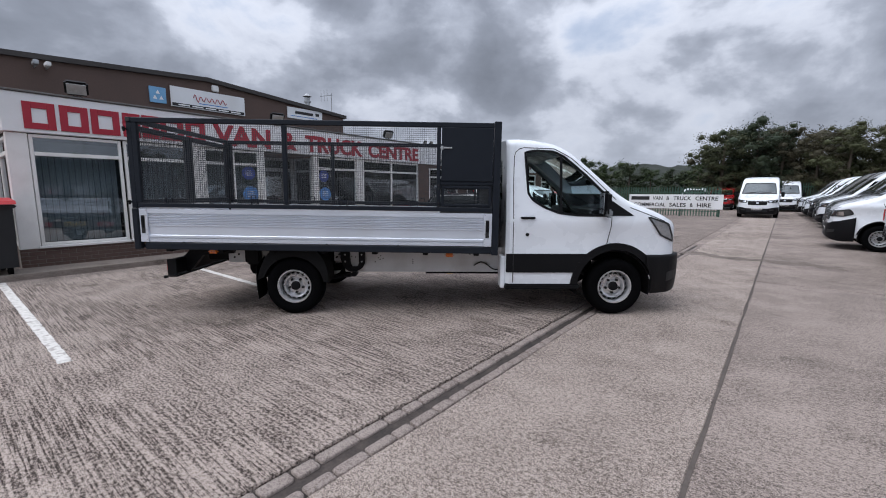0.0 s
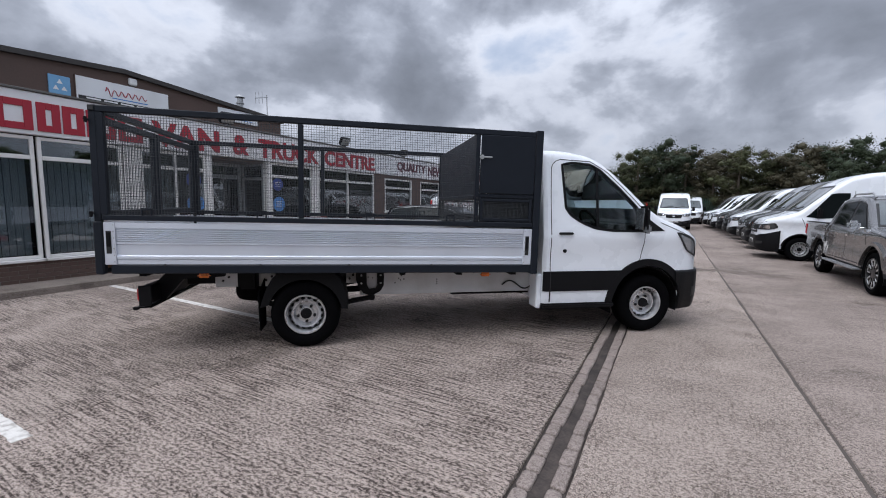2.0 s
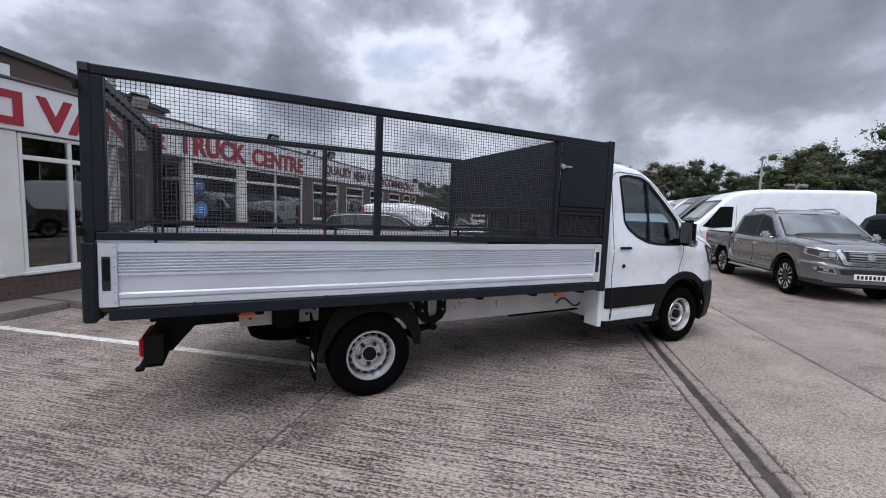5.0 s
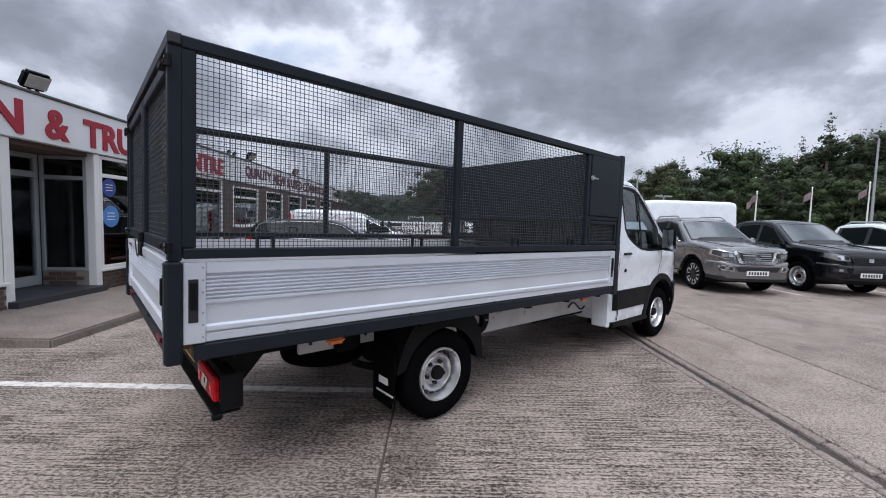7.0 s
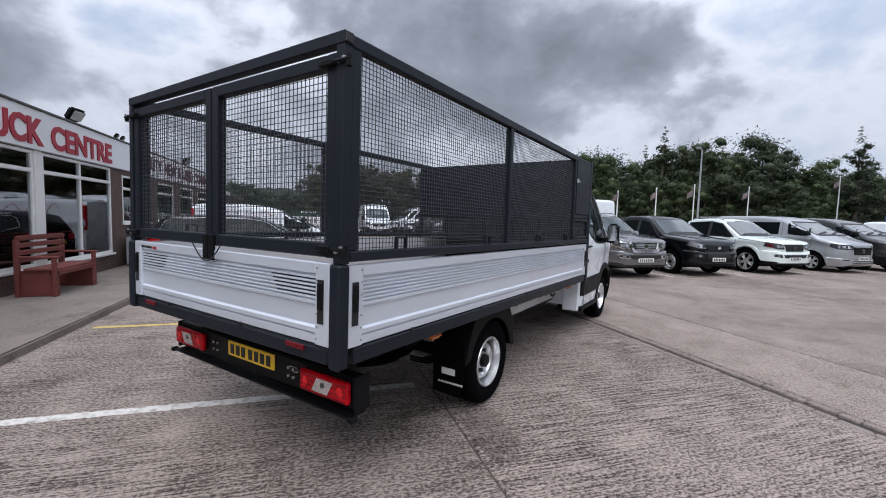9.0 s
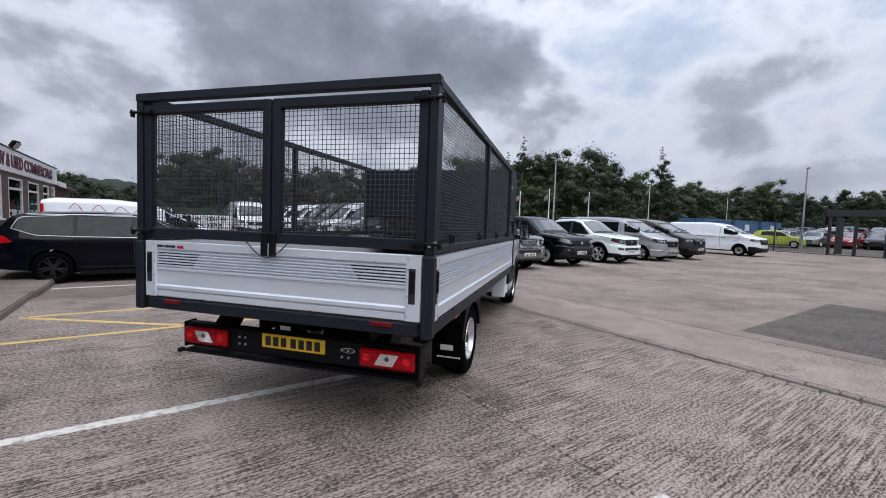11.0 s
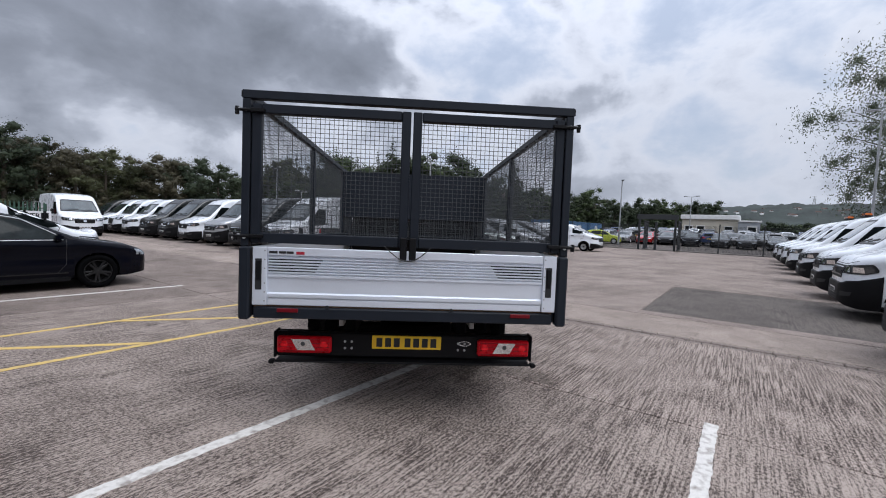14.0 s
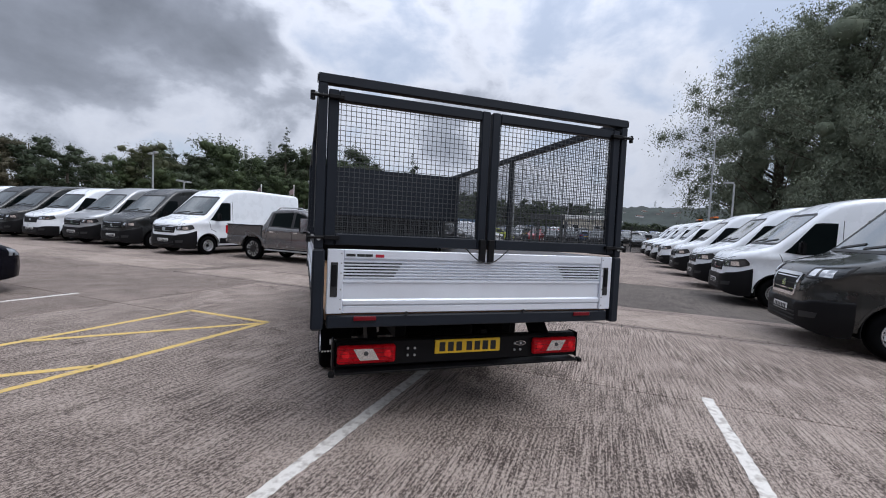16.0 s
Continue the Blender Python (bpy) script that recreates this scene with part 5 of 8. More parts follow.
cab_fit("mirror_base", M["plastic"], "right", [(3.83, 1.235), (4.15, 1.24)], [(3.82, 1.46), (3.88, 1.42)], 6, 3, 0.006, 0.01)
cab_fit("side_cladding", M["plastic"], "right", [(2.56, 0.545), (3.445, 0.545)], [(2.56, 0.775), (3.595, 0.775)], 10, 3, 0.014, 0.02, label="black lower door cladding")
arc = [(3.954 + 0.548 * math.cos(radians(a)), 0.36 + 0.548 * math.sin(radians(a))) for a in range(178, 14, -8)]
arc2 = [(3.954 + 0.458 * math.cos(radians(a)), 0.36 + 0.458 * math.sin(radians(a))) for a in range(178, 14, -8)]
cab_fit("arch_trim", M["plastic"], "right", arc2, arc, 26, 2, 0.016, 0.05, label="black wheel arch trim")
cab_strip("cladding_gap", M["ink"], "right", [(2.70, 0.42), (2.70, 0.775)], 0.008, 0.0155)
for sgn in (-1, 1):
    part("sill_step", boxed(2.60, 3.52, min(sgn * 1.045, sgn * 0.7), max(sgn * 1.045, sgn * 0.7), 0.335, 0.398, bevel=0.014), M["plastic"], cab)
    part("rear_corner_panel", boxed(2.55, 2.61, min(sgn * 1.0, sgn * 0.79), max(sgn * 1.0, sgn * 0.79), 0.34, 0.74, bevel=0.012), M["white_paint"], cab)
    h = part("door_handle", boxed(2.775, 2.955, min(sgn * 1.035, sgn * 1.066), max(sgn * 1.035, sgn * 1.066), 1.198, 1.226, bevel=0.011), M["plastic"], cab, "black pull handle")
    bm = bmesh.new()
    tube(bm, (2.865, sgn * 1.022, 1.01), (2.865, sgn * 1.037, 1.01), 0.022, 16)
    part("door_lock", bm, M["plastic"], cab)
BUMP = dict(CAB)
BUMP["swell"] = 0.0
BUMP["top"] = [(1.04, 0.60), (1.035, 0.70), (0.97, 0.75), (0.38, 0.76)]
BUMP["plan"] = [(1.04, 0.30), (1.02, 0.50), (0.965, 0.665), (0.90, 0.77), (0.82, 0.865), (0.72, 0.94), (0.52, 1.01), (0.38, 1.037)]
BUMP["low"], BUMP["arches"], BUMP["r"], BUMP["crown"] = [(1.04, 0.47), (1.01, 0.39), (0.95, 0.33), (0.86, 0.285), (0.72, 0.27), (0.38, 0.27)], [(0.0, 0.36, 0.47)], 0.03, 0.005
part("front_bumper", shifted(loft(BUMP)), M["plastic"], cab, "black plastic front bumper", 35)
bump_tree = BVHTree.FromBMesh(loft(BUMP))
both("fog_recess", shifted(fitted(bump_tree, "right", [(0.68, 0.42), (0.84, 0.45)], [(0.68, 0.54), (0.84, 0.55)], 5, 3, 0.003, 0.006)), M["ink"], cab)
cab_fit("headlight", M["lamp_clear"], "right", [(4.52, 1.0), (4.735, 0.91)], [(4.33, 1.225), (4.62, 1.135)], 8, 5, 0.006, 0.02, label="clear headlight")
cab_strip("headlight_rim", M["ink"], "right", [(4.52, 1.0), (4.735, 0.91), (4.62, 1.135), (4.33, 1.225)], 0.02, 0.009, True, 30)
cab_fit("grille", M["plastic"], "front", [(-0.52, 0.80), (0.52, 0.80)], [(-0.56, 1.04), (0.56, 1.04)], 10, 4, 0.008, 0.02, False)
cab_strip("bonnet_gap", M["ink"], "right", [(4.56, 1.17), (4.33, 1.255), (4.10, 1.34)], 0.008, 0.0015)
plate(cab, 4.985, -0.26, 0.26, 0.50, 0.61, M["plate_white"])
for sgn in (-1, 1):
    mir = part("door_mirror", boxed(3.70, 3.79, *sorted((sgn * 1.085, sgn * 1.255)), 1.235, 1.535, bevel=0.036), M["plastic"], cab, "black door mirror")
    part("mirror_glass", boxed(3.694, 3.6995, *sorted((sgn * 1.105, sgn * 1.238)), 1.27, 1.51), M["chrome"], mir)
    part("mirror_lamp", boxed(3.735, 3.80, *sorted((sgn * 1.17, sgn * 1.264)), 1.225, 1.325, bevel=0.02), M["lamp_clear"], mir)
    part("mirror_arm", boxed(3.75, 3.85, *sorted((sgn * 0.95, sgn * 1.12)), 1.24, 1.31, bevel=0.015), M["plastic"], mir)
# cab interior
for y in (-0.52, 0.15, 0.55):
    st = part("cab_seat", boxed(2.92, 3.42, y - 0.24, y + 0.24, 0.80, 0.98, bevel=0.05), M["trim_dark"], cab, "dark cloth seat")
    bm = boxed(-0.06, 0.06, y - 0.23, y + 0.23, 0.0, 0.62, bevel=0.045)
    bmesh.ops.transform(bm, matrix=pose(2.95, 0, 0.95, 0, -12, 0), verts=bm.verts)
    part("seat_back", bm, M["trim_dark"], st)
    bm = boxed(-0.04, 0.04, y - 0.13, y + 0.13, 0.66, 0.86, bevel=0.035)
    bmesh.ops.transform(bm, matrix=pose(2.95, 0, 0.95, 0, -12, 0), verts=bm.verts)
    part("headrest", bm, M["trim_dark"], st)
bm = bmesh.new()
prism(bm, [(3.62, 0.92), (4.0, 0.92), (4.0, 1.26), (3.85, 1.32), (3.68, 1.30), (3.60, 1.15)], -0.93, 0.93)
part("dashboard", bm, M["trim_dark"], cab)
bm = bmesh.new()
revolve(bm, [(0.19 + 0.016 * math.cos(a), 0.016 * math.sin(a)) for a in [k * math.pi / 4 for k in range(8)]], 28, pose(3.48, -0.47, 1.30, 0, 0, 0) @ pose(0, 0, 0, 0, 62, 0) @ pose(0, 0, 0, 90, 0, 0))
sw = part("steering_wheel", bm, M["plastic"], cab, "", 60)
bm = bmesh.new()
tube(bm, (3.48, -0.47, 1.30), (3.66, -0.47, 1.2), 0.045, 10)
box(bm, 3.455, 3.475, -0.64, -0.30, 1.28, 1.32)
part("steering_column", bm, M["plastic"], cab)

# running gear
for x in (0.0, AX + 0.03):
    for y in (-0.985 + 0.1125, 0.985 - 0.1125):
        wheel(truck, x, y, "steel", 0.352, 0.208, 0.225, True)
for s in (-1, 1):
    part("wheel_liner", liner(AX, 0.462, *sorted((s * 0.45, s * 0.985))), M["chassis"], cab)
gear = part("chassis_frame", boxed(-1.30, 4.4, -0.49, -0.41, 0.61, 0.74, bevel=0.006), M["chassis"], truck)
part("chassis_rail", boxed(-1.30, 2.6, 0.41, 0.49, 0.61, 0.74, bevel=0.006), M["chassis"], gear)
for s in (-1, 1):
    part("side_panel", boxed(0.56, 2.62, *sorted((s * 0.60, s * 0.64)), 0.475, 0.80, bevel=0.004), M["chassis_white"], gear, "dusty pale chassis side panel")
    part("rear_side_panel", boxed(-0.98, -0.36, *sorted((s * 0.56, s * 0.60)), 0.592, 0.80, bevel=0.004), M["chassis_white"], gear)
    part("rear_hanger_box", boxed(-0.74, -0.53, *sorted((s * 0.602, s * 0.68)), 0.57, 0.80, bevel=0.03), M["chassis"], gear)
    part("front_side_panel", boxed(0.40, 0.555, *sorted((s * 0.52, s * 0.56)), 0.60, 0.80, bevel=0.004), M["chassis_white"], gear)
    part("brake_pipe", tubed((1.62, s * 0.63, 0.462), (2.6, s * 0.63, 0.462), 0.012, 6), M["chassis"], gear)
    bm = bmesh.new()
    box(bm, 0.95, 0.964, *sorted((s * 0.639, s * 0.643)), 0.60, 0.614)
    for u, z in ((1.0, 0.66), (1.03, 0.69), (1.06, 0.65), (1.02, 0.64), (1.45, 0.64), (1.45, 0.61), (1.45, 0.585), (0.65, 0.68), (0.7, 0.67), (1.9, 0.71), (2.2, 0.71)):
        tube(bm, (u, s * 0.638, z), (u, s * 0.643, z), 0.008, 8)
    part("drain_hole", bm, M["ink"], gear)
    bm = bmesh.new()
    prism(bm, [(0.515, 0.82), (0.515, 0.66), (0.545, 0.565), (0.595, 0.505), (0.65, 0.485), (0.72, 0.49), (0.79, 0.53), (0.825, 0.59), (0.83, 0.82), (0.752, 0.82), (0.752, 0.60), (0.735, 0.555), (0.66, 0.545), (0.635, 0.60), (0.63, 0.82)], *sorted((s * 0.70, s * 0.645)))
    hanger = part("spring_hanger", bm, M["chassis"], gear)
    part("shackle_eye", tubed((0.69, s * 0.60, 0.458), (0.69, s * 0.715, 0.458), 0.036, 14), M["chassis"], hanger)
    for u, z in ((0.575, 0.62), (0.79, 0.62), (0.575, 0.71), (0.79, 0.71)):
        part("bolt", tubed((u, s * 0.70, z), (u, s * 0.709, z), 0.012, 6), M["zinc"], hanger)
    for u, z in ((-0.46, 0.66), (-0.40, 0.70), (-0.90, 0.66), (-0.84, 0.70), (0.44, 0.66), (0.48, 0.70)):
        part("frame_bolt", tubed((u, s * 0.56, z), (u, s * 0.608, z), 0.014, 6), M["ink"], gear)
    bm = bmesh.new()
    pts = [(-0.55, 0.47), (-0.4, 0.41), (0.0, 0.36), (0.35, 0.40), (0.69, 0.46)]
    for k in range(3):
        prism(bm, [(u, z - 0.016 * k) for u, z in pts] + [(u, z - 0.013 - 0.016 * k) for u, z in pts[::-1]], s * 0.56, s * 0.63)
    part("leaf_spring", bm, M["chassis"], gear)
    outer = [(0.432, 0.405), (0.430, 0.50), (0.418, 0.575), (0.392, 0.66), (0.35, 0.74), (0.30, 0.795), (-0.26, 0.798), (-0.315, 0.75), (-0.36, 0.67), (-0.395, 0.59), (-0.425, 0.50), (-0.440, 0.44)]
    arch = [(0.376 * math.cos(radians(a)), 0.352 + 0.376 * math.sin(radians(a))) for a in range(10, 168, 8)]
    bm = bmesh.new()
    prism(bm, outer + arch[::-1], *sorted((s * 0.988, s * 1.003)))
    guard = part("mudguard", bm, M["chassis"], gear, "black mudguard")
    bm = bmesh.new()
    prism(bm, outer + [(x * 0.975, 0.352 + (z - 0.352) * 0.975) for x, z in outer[::-1]], *sorted((s * 0.70, s * 0.9885)))
    part("guard_shell", bm, M["chassis"], guard)
    bm = bmesh.new()
    prism(bm, [(s * 0.72, 0.70), (s * 1.0, 0.60), (s * 1.002, 0.44), (s * 0.985, 0.30), (s * 0.955, 0.19), (s * 0.72, 0.20)], -0.455, -0.443, "x")
    flap = part("mud_flap", bm, M["rubber"], gear, "black rubber mud flap with a pale label")
    part("flap_label", boxed(-0.4575, -0.4555, *sorted((s * 0.80, s * 0.92)), 0.35, 0.40), M["plate_white"], flap)
    bm = bmesh.new()
    for k in range(9):
        box(bm, -0.4575, -0.4555, *sorted((s * (0.77 + 0.025 * k), s * (0.788 + 0.025 * k))), 0.28, 0.295)
    part("flap_print", bm, M["plate_white"], flap)
bm = bmesh.new()
tube(bm, (0, -0.85, 0.352), (0, 0.85, 0.352), 0.055, 12)
tube(bm, (AX, -0.8, 0.34), (AX, 0.8, 0.34), 0.05, 10)
part("axle", bm, M["chassis"], gear)
bm = bmesh.new()
bmesh.ops.create_uvsphere(bm, u_segments=16, v_segments=10, radius=0.17, matrix=pose(0, 0, 0.36))
part("differential", bm, M["chassis"], gear, "", 60)
part("prop_shaft", tubed((0.1, 0, 0.40), (2.8, 0, 0.52), 0.04, 10), M["chassis"], gear)
part("fuel_tank", boxed(0.95, 1.9, 0.02, 0.58, 0.40, 0.66, bevel=0.05), M["chassis"], gear)
part("gearbox", boxed(2.6, 3.6, -0.3, 0.3, 0.35, 0.7, bevel=0.06), M["chassis"], gear)
bm = bmesh.new()
revolve(bm, [(0.20, -0.09), (0.33, -0.10), (0.35, -0.05), (0.35, 0.05), (0.33, 0.10), (0.20, 0.09)], 32, pose(-0.56, -0.08, 0.485, 90, 0, 0))
part("spare_wheel", bm, M["rubber"], gear, "spare wheel slung under the bed", 45)
part("cable", sweep([(2.25 + 0.42 * k / 20, -0.66, 0.56 + 0.05 * math.sin(k * 0.34)) for k in range(21)], 0.009), M["ink"], gear)
# rear light bar
bar = part("rear_light_bar", boxed(-1.545, -1.46, -0.955, 0.955, 0.50, 0.685, bevel=0.012), M["plastic"], truck, "black rear light bar")
part("step_lip", boxed(-1.59, -1.45, -0.954, 0.954, 0.466, 0.480, bevel=0.004), M["plastic"], bar)
for s in (-1, 1):
    bm = bmesh.new()
    prism(bm, [(-1.50, 0.50), (-1.50, 0.68), (-1.36, 0.82), (-0.85, 0.82), (-0.85, 0.73), (-1.24, 0.71), (-1.42, 0.50)], s * 0.66, s * 0.73)
    part("side_arm", bm, M["plastic"], bar)
    part("end_cap", boxed(-1.555, -1.44, *sorted((s * 0.956, s * 0.972)), 0.49, 0.69, bevel=0.006), M["plastic"], bar)
    part("lip_end", boxed(-1.60, -1.55, *sorted((s * 0.955, s * 0.995)), 0.455, 0.488, bevel=0.008), M["chassis"], bar)
    lamp = part("tail_lamp", boxed(-1.585, -1.545, *sorted((s * 0.545, s * 0.94)), 0.535, 0.66, bevel=0.012), M["lamp_red"], bar, "red tail lamp cluster")
    bm = bmesh.new()
    prism(bm, [(s * 0.66, 0.56), (s * 0.79, 0.56), (s * 0.835, 0.64), (s * 0.705, 0.64)], -1.590, -1.575, "x")
    rev = part("reverse_lens", bm, M["chrome"], lamp, "clear reversing lens")
    part("reverse_bulb", tubed((-1.589, s * 0.75, 0.607), (-1.5925, s * 0.75, 0.607), 0.016, 12), M["lamp_dark"], rev)
    for y in (0.60, 0.885):
        part("lamp_bulb", tubed((-1.584, s * y, 0.60), (-1.5875, s * y, 0.60), 0.026, 14), M["lamp_glow"], lamp)
    for k in range(4):
        part("lens_rib", boxed(-1.5875, -1.584, *sorted((s * 0.56, s * 0.925)), 0.552 + 0.028 * k, 0.555 + 0.028 * k), M["lamp_red_dark"], lamp)
    for k in range(2):
        for z in (0.57, 0.62):
            part("bolt", tubed((-1.545, s * (0.40 + 0.05 * k), z), (-1.555, s * (0.40 + 0.05 * k), z), 0.009, 8), M["zinc"], bar)
plate(bar, -1.546, -0.27, 0.25, 0.57, 0.672, M["plate_yellow"], -1)
bm = bmesh.new()
bmesh.ops.create_cone(bm, cap_ends=True, segments=20, radius1=0.03, radius2=0.03, depth=0.006, matrix=pose(-1.548, -0.45, 0.62, 0, 90, 0) @ Matrix.Diagonal((0.6, 1.6, 1, 1)))
part("maker_badge", bm, M["chrome"], bar, "small oval maker's badge")
bm = bmesh.new()
bmesh.ops.create_cone(bm, cap_ends=True, segments=20, radius1=0.026, radius2=0.026, depth=0.004, matrix=pose(-1.552, -0.45, 0.62, 0, 90, 0) @ Matrix.Diagonal((0.55, 1.6, 1, 1)))
part("badge_face", bm, M["ink"], bar)

# dropside bed and cage, sloping a little down to the front
PITCH = Matrix.Translation((-1.78, 0, 0.84)) @ Matrix.Rotation(radians(0.72), 4, "Y") @ Matrix.Translation((1.78, 0, -0.84))


def bed(name, bm, mat, parent, label="", smooth=None):
    bmesh.ops.transform(bm, matrix=PITCH, verts=bm.verts)
    return part(name, bm, mat, parent, label, smooth)


ANT = M["anthracite"]
deck = bed("load_bed", boxed(-1.76, 2.46, -1.04, 1.04, 0.885, 0.925), M["ply"], truck, "plywood deck of the load bed")
for s in (-1, 1):
    bed("bed_rail", boxed(-1.70, 2.50, *sorted((s * 1.045, s * 1.105)), 0.835, 0.915, bevel=0.006), ANT, deck)
    for u in (-0.93, 1.92):
        bed("side_marker", boxed(u - 0.06, u + 0.06, *sorted((s * 1.02, s * 1.075)), 0.785, 0.828, bevel=0.018), M["lamp_amber"], deck, "amber side marker lamp")
bed("bed_rail", boxed(-1.80, -1.74, -1.03, 1.03, 0.84, 0.915, bevel=0.006), ANT, deck)
for k in range(7):
    u = -1.5 + 0.62 * k
    bed("cross_member", boxed(u, u + 0.06, -1.04, 1.04, 0.80, 0.884), M["chassis"], deck)
for s in (-0.8, 0.8):
    bed("rear_reflector", boxed(-1.812, -1.80, s - 0.07, s + 0.07, 0.885, 0.912, bevel=0.003), M["lamp_red_dark"], deck)


def dropside(name, length, m, label):
    """An aluminium drop panel: sheet, end caps, rails, ribs, latches and rivets, outer face towards -y, foot at z = 0, 0.40 high."""
    d = boxed(0.0, length, 0.0, 0.022, 0.0, 0.395)
    bmesh.ops.transform(d, matrix=PITCH @ m, verts=d.verts)
    p = part(name, d, M["alu"], truck, label)

    def piece(nm, bm, mat=M["alu"]):
        bmesh.ops.transform(bm, matrix=PITCH @ m, verts=bm.verts)
        part(nm, bm, mat, p)

    for a in (0.0, length - 0.095):
        piece("end_cap", boxed(a, a + 0.095, -0.020, 0.0, 0.0, 0.395, bevel=0.004))
        piece("latch_recess", boxed(a + 0.02, a + 0.062, -0.024, -0.0205, 0.105, 0.315, bevel=0.001), M["ink"])
        piece("latch_handle", boxed(a + 0.025, a + 0.057, -0.034, -0.024, 0.17, 0.305, bevel=0.005), M["plastic"])
        bm = bmesh.new()
        for z in (0.03, 0.09, 0.15, 0.25, 0.31, 0.37):
            x = a + 0.082 if a == 0 else a + 0.013
            tube(bm, (x, -0.020, z), (x, -0.0235, z), 0.005, 6)
        piece("rivet", bm, M["zinc"])
    piece("top_rail", boxed(0.097, length - 0.097, -0.019, 0.0, 0.341, 0.395, bevel=0.004))
    piece("bottom_rail", boxed(0.097, length - 0.097, -0.008, 0.0, 0.0, 0.045, bevel=0.004))
    for k in range(6):
        z = 0.321 - 0.0195 * k
        bm = bmesh.new()
        prism(bm, [(0.0, z - 0.0075), (-0.013, z - 0.004), (-0.0135, z + 0.0015), (0.0, z + 0.0065)], 0.097, length - 0.097, "x")
        piece("rib", bm)
    # tailgate only: thin dark strips between the ribs near both ends
    if length < 3:
        for a, b in ((0.10, 0.46), (1.62, 1.977)):
            for k in range(5):
                z = 0.3113 - 0.0195 * k
                sl = 0.012 * k
                piece("dark_tape", boxed(a, b - sl, -0.0016, -0.0005, z - 0.0055, z + 0.0045) if a < 1 else boxed(a + sl, b, -0.0016, -0.0005, z - 0.0055, z + 0.0045), M["ink"])
    bm = bmesh.new()
    prism(bm, [(0.0, 0.185), (-0.012, 0.195), (-0.012, 0.208), (0.0, 0.212)], 0.097, length - 0.097, "x")
    piece("upper_ledge", bm)
    bm = bmesh.new()
    prism(bm, [(0.0, 0.062), (-0.014, 0.056), (-0.014, 0.078), (0.0, 0.088)], 0.097, length - 0.097, "x")
    piece("lower_ledge", bm)
    x = 0.5
    while x < length - 0.3:
        piece("hinge_pin", tubed((x, -0.01, -0.004), (x, -0.022, -0.004), 0.012, 6), M["ink"])
        x += 0.85
    return p


side_r = dropside("dropside_panel", 4.165, Matrix.Translation((-1.745, -1.09, 0.922)), "ribbed silver aluminium drop side")
side_l = dropside("dropside_panel", 4.165, Matrix.Translation((2.42, 1.09, 0.922)) @ Matrix.Rotation(math.pi, 4, "Z"), "ribbed silver aluminium drop side")
tail = dropside("tailgate", 2.082, Matrix.Translation((-1.79, 1.036, 0.931)) @ Matrix.Rotation(-math.pi / 2, 4, "Z"), "ribbed silver aluminium tailgate")
bm = bmesh.new()
for k, (a, b) in enumerate(((0.927, 0.872), (0.862, 0.815), (0.812, 0.766))):
    box(bm, -1.8112, -1.8094, b, a, 1.284, 1.300)
bed("print", bm, M["ink"], tail)
bed("print", boxed(-1.8112, -1.8094, 0.694, 0.748, 1.281, 1.300), M["red_letter"], tail)

cage = bed("cage", boxed(-1.808, -1.752, -1.118, -1.066, 1.327, 2.302, bevel=0.004), ANT, truck, "dark grey steel cage posts and rails")
bed("corner_post", boxed(-1.808, -1.752, 1.066, 1.118, 1.327, 2.302, bevel=0.004), ANT, cage)
for s in (-1, 1):
    bed("bed_corner_post", boxed(-1.822, -1.748, *sorted((s * 1.052, s * 1.124)), 0.832, 1.325, bevel=0.012), ANT, cage)
    bed("rail_plug", boxed(-1.806, -1.758, *sorted((s * 1.121, s * 1.127)), 2.309, 2.353, bevel=0.002), M["ink"], cage)
    for z in (1.385, 2.225):
        bed("post_bolt", tubed((-1.811, s * 1.092, z), (-1.819, s * 1.092, z), 0.011, 10), M["zinc"], cage)
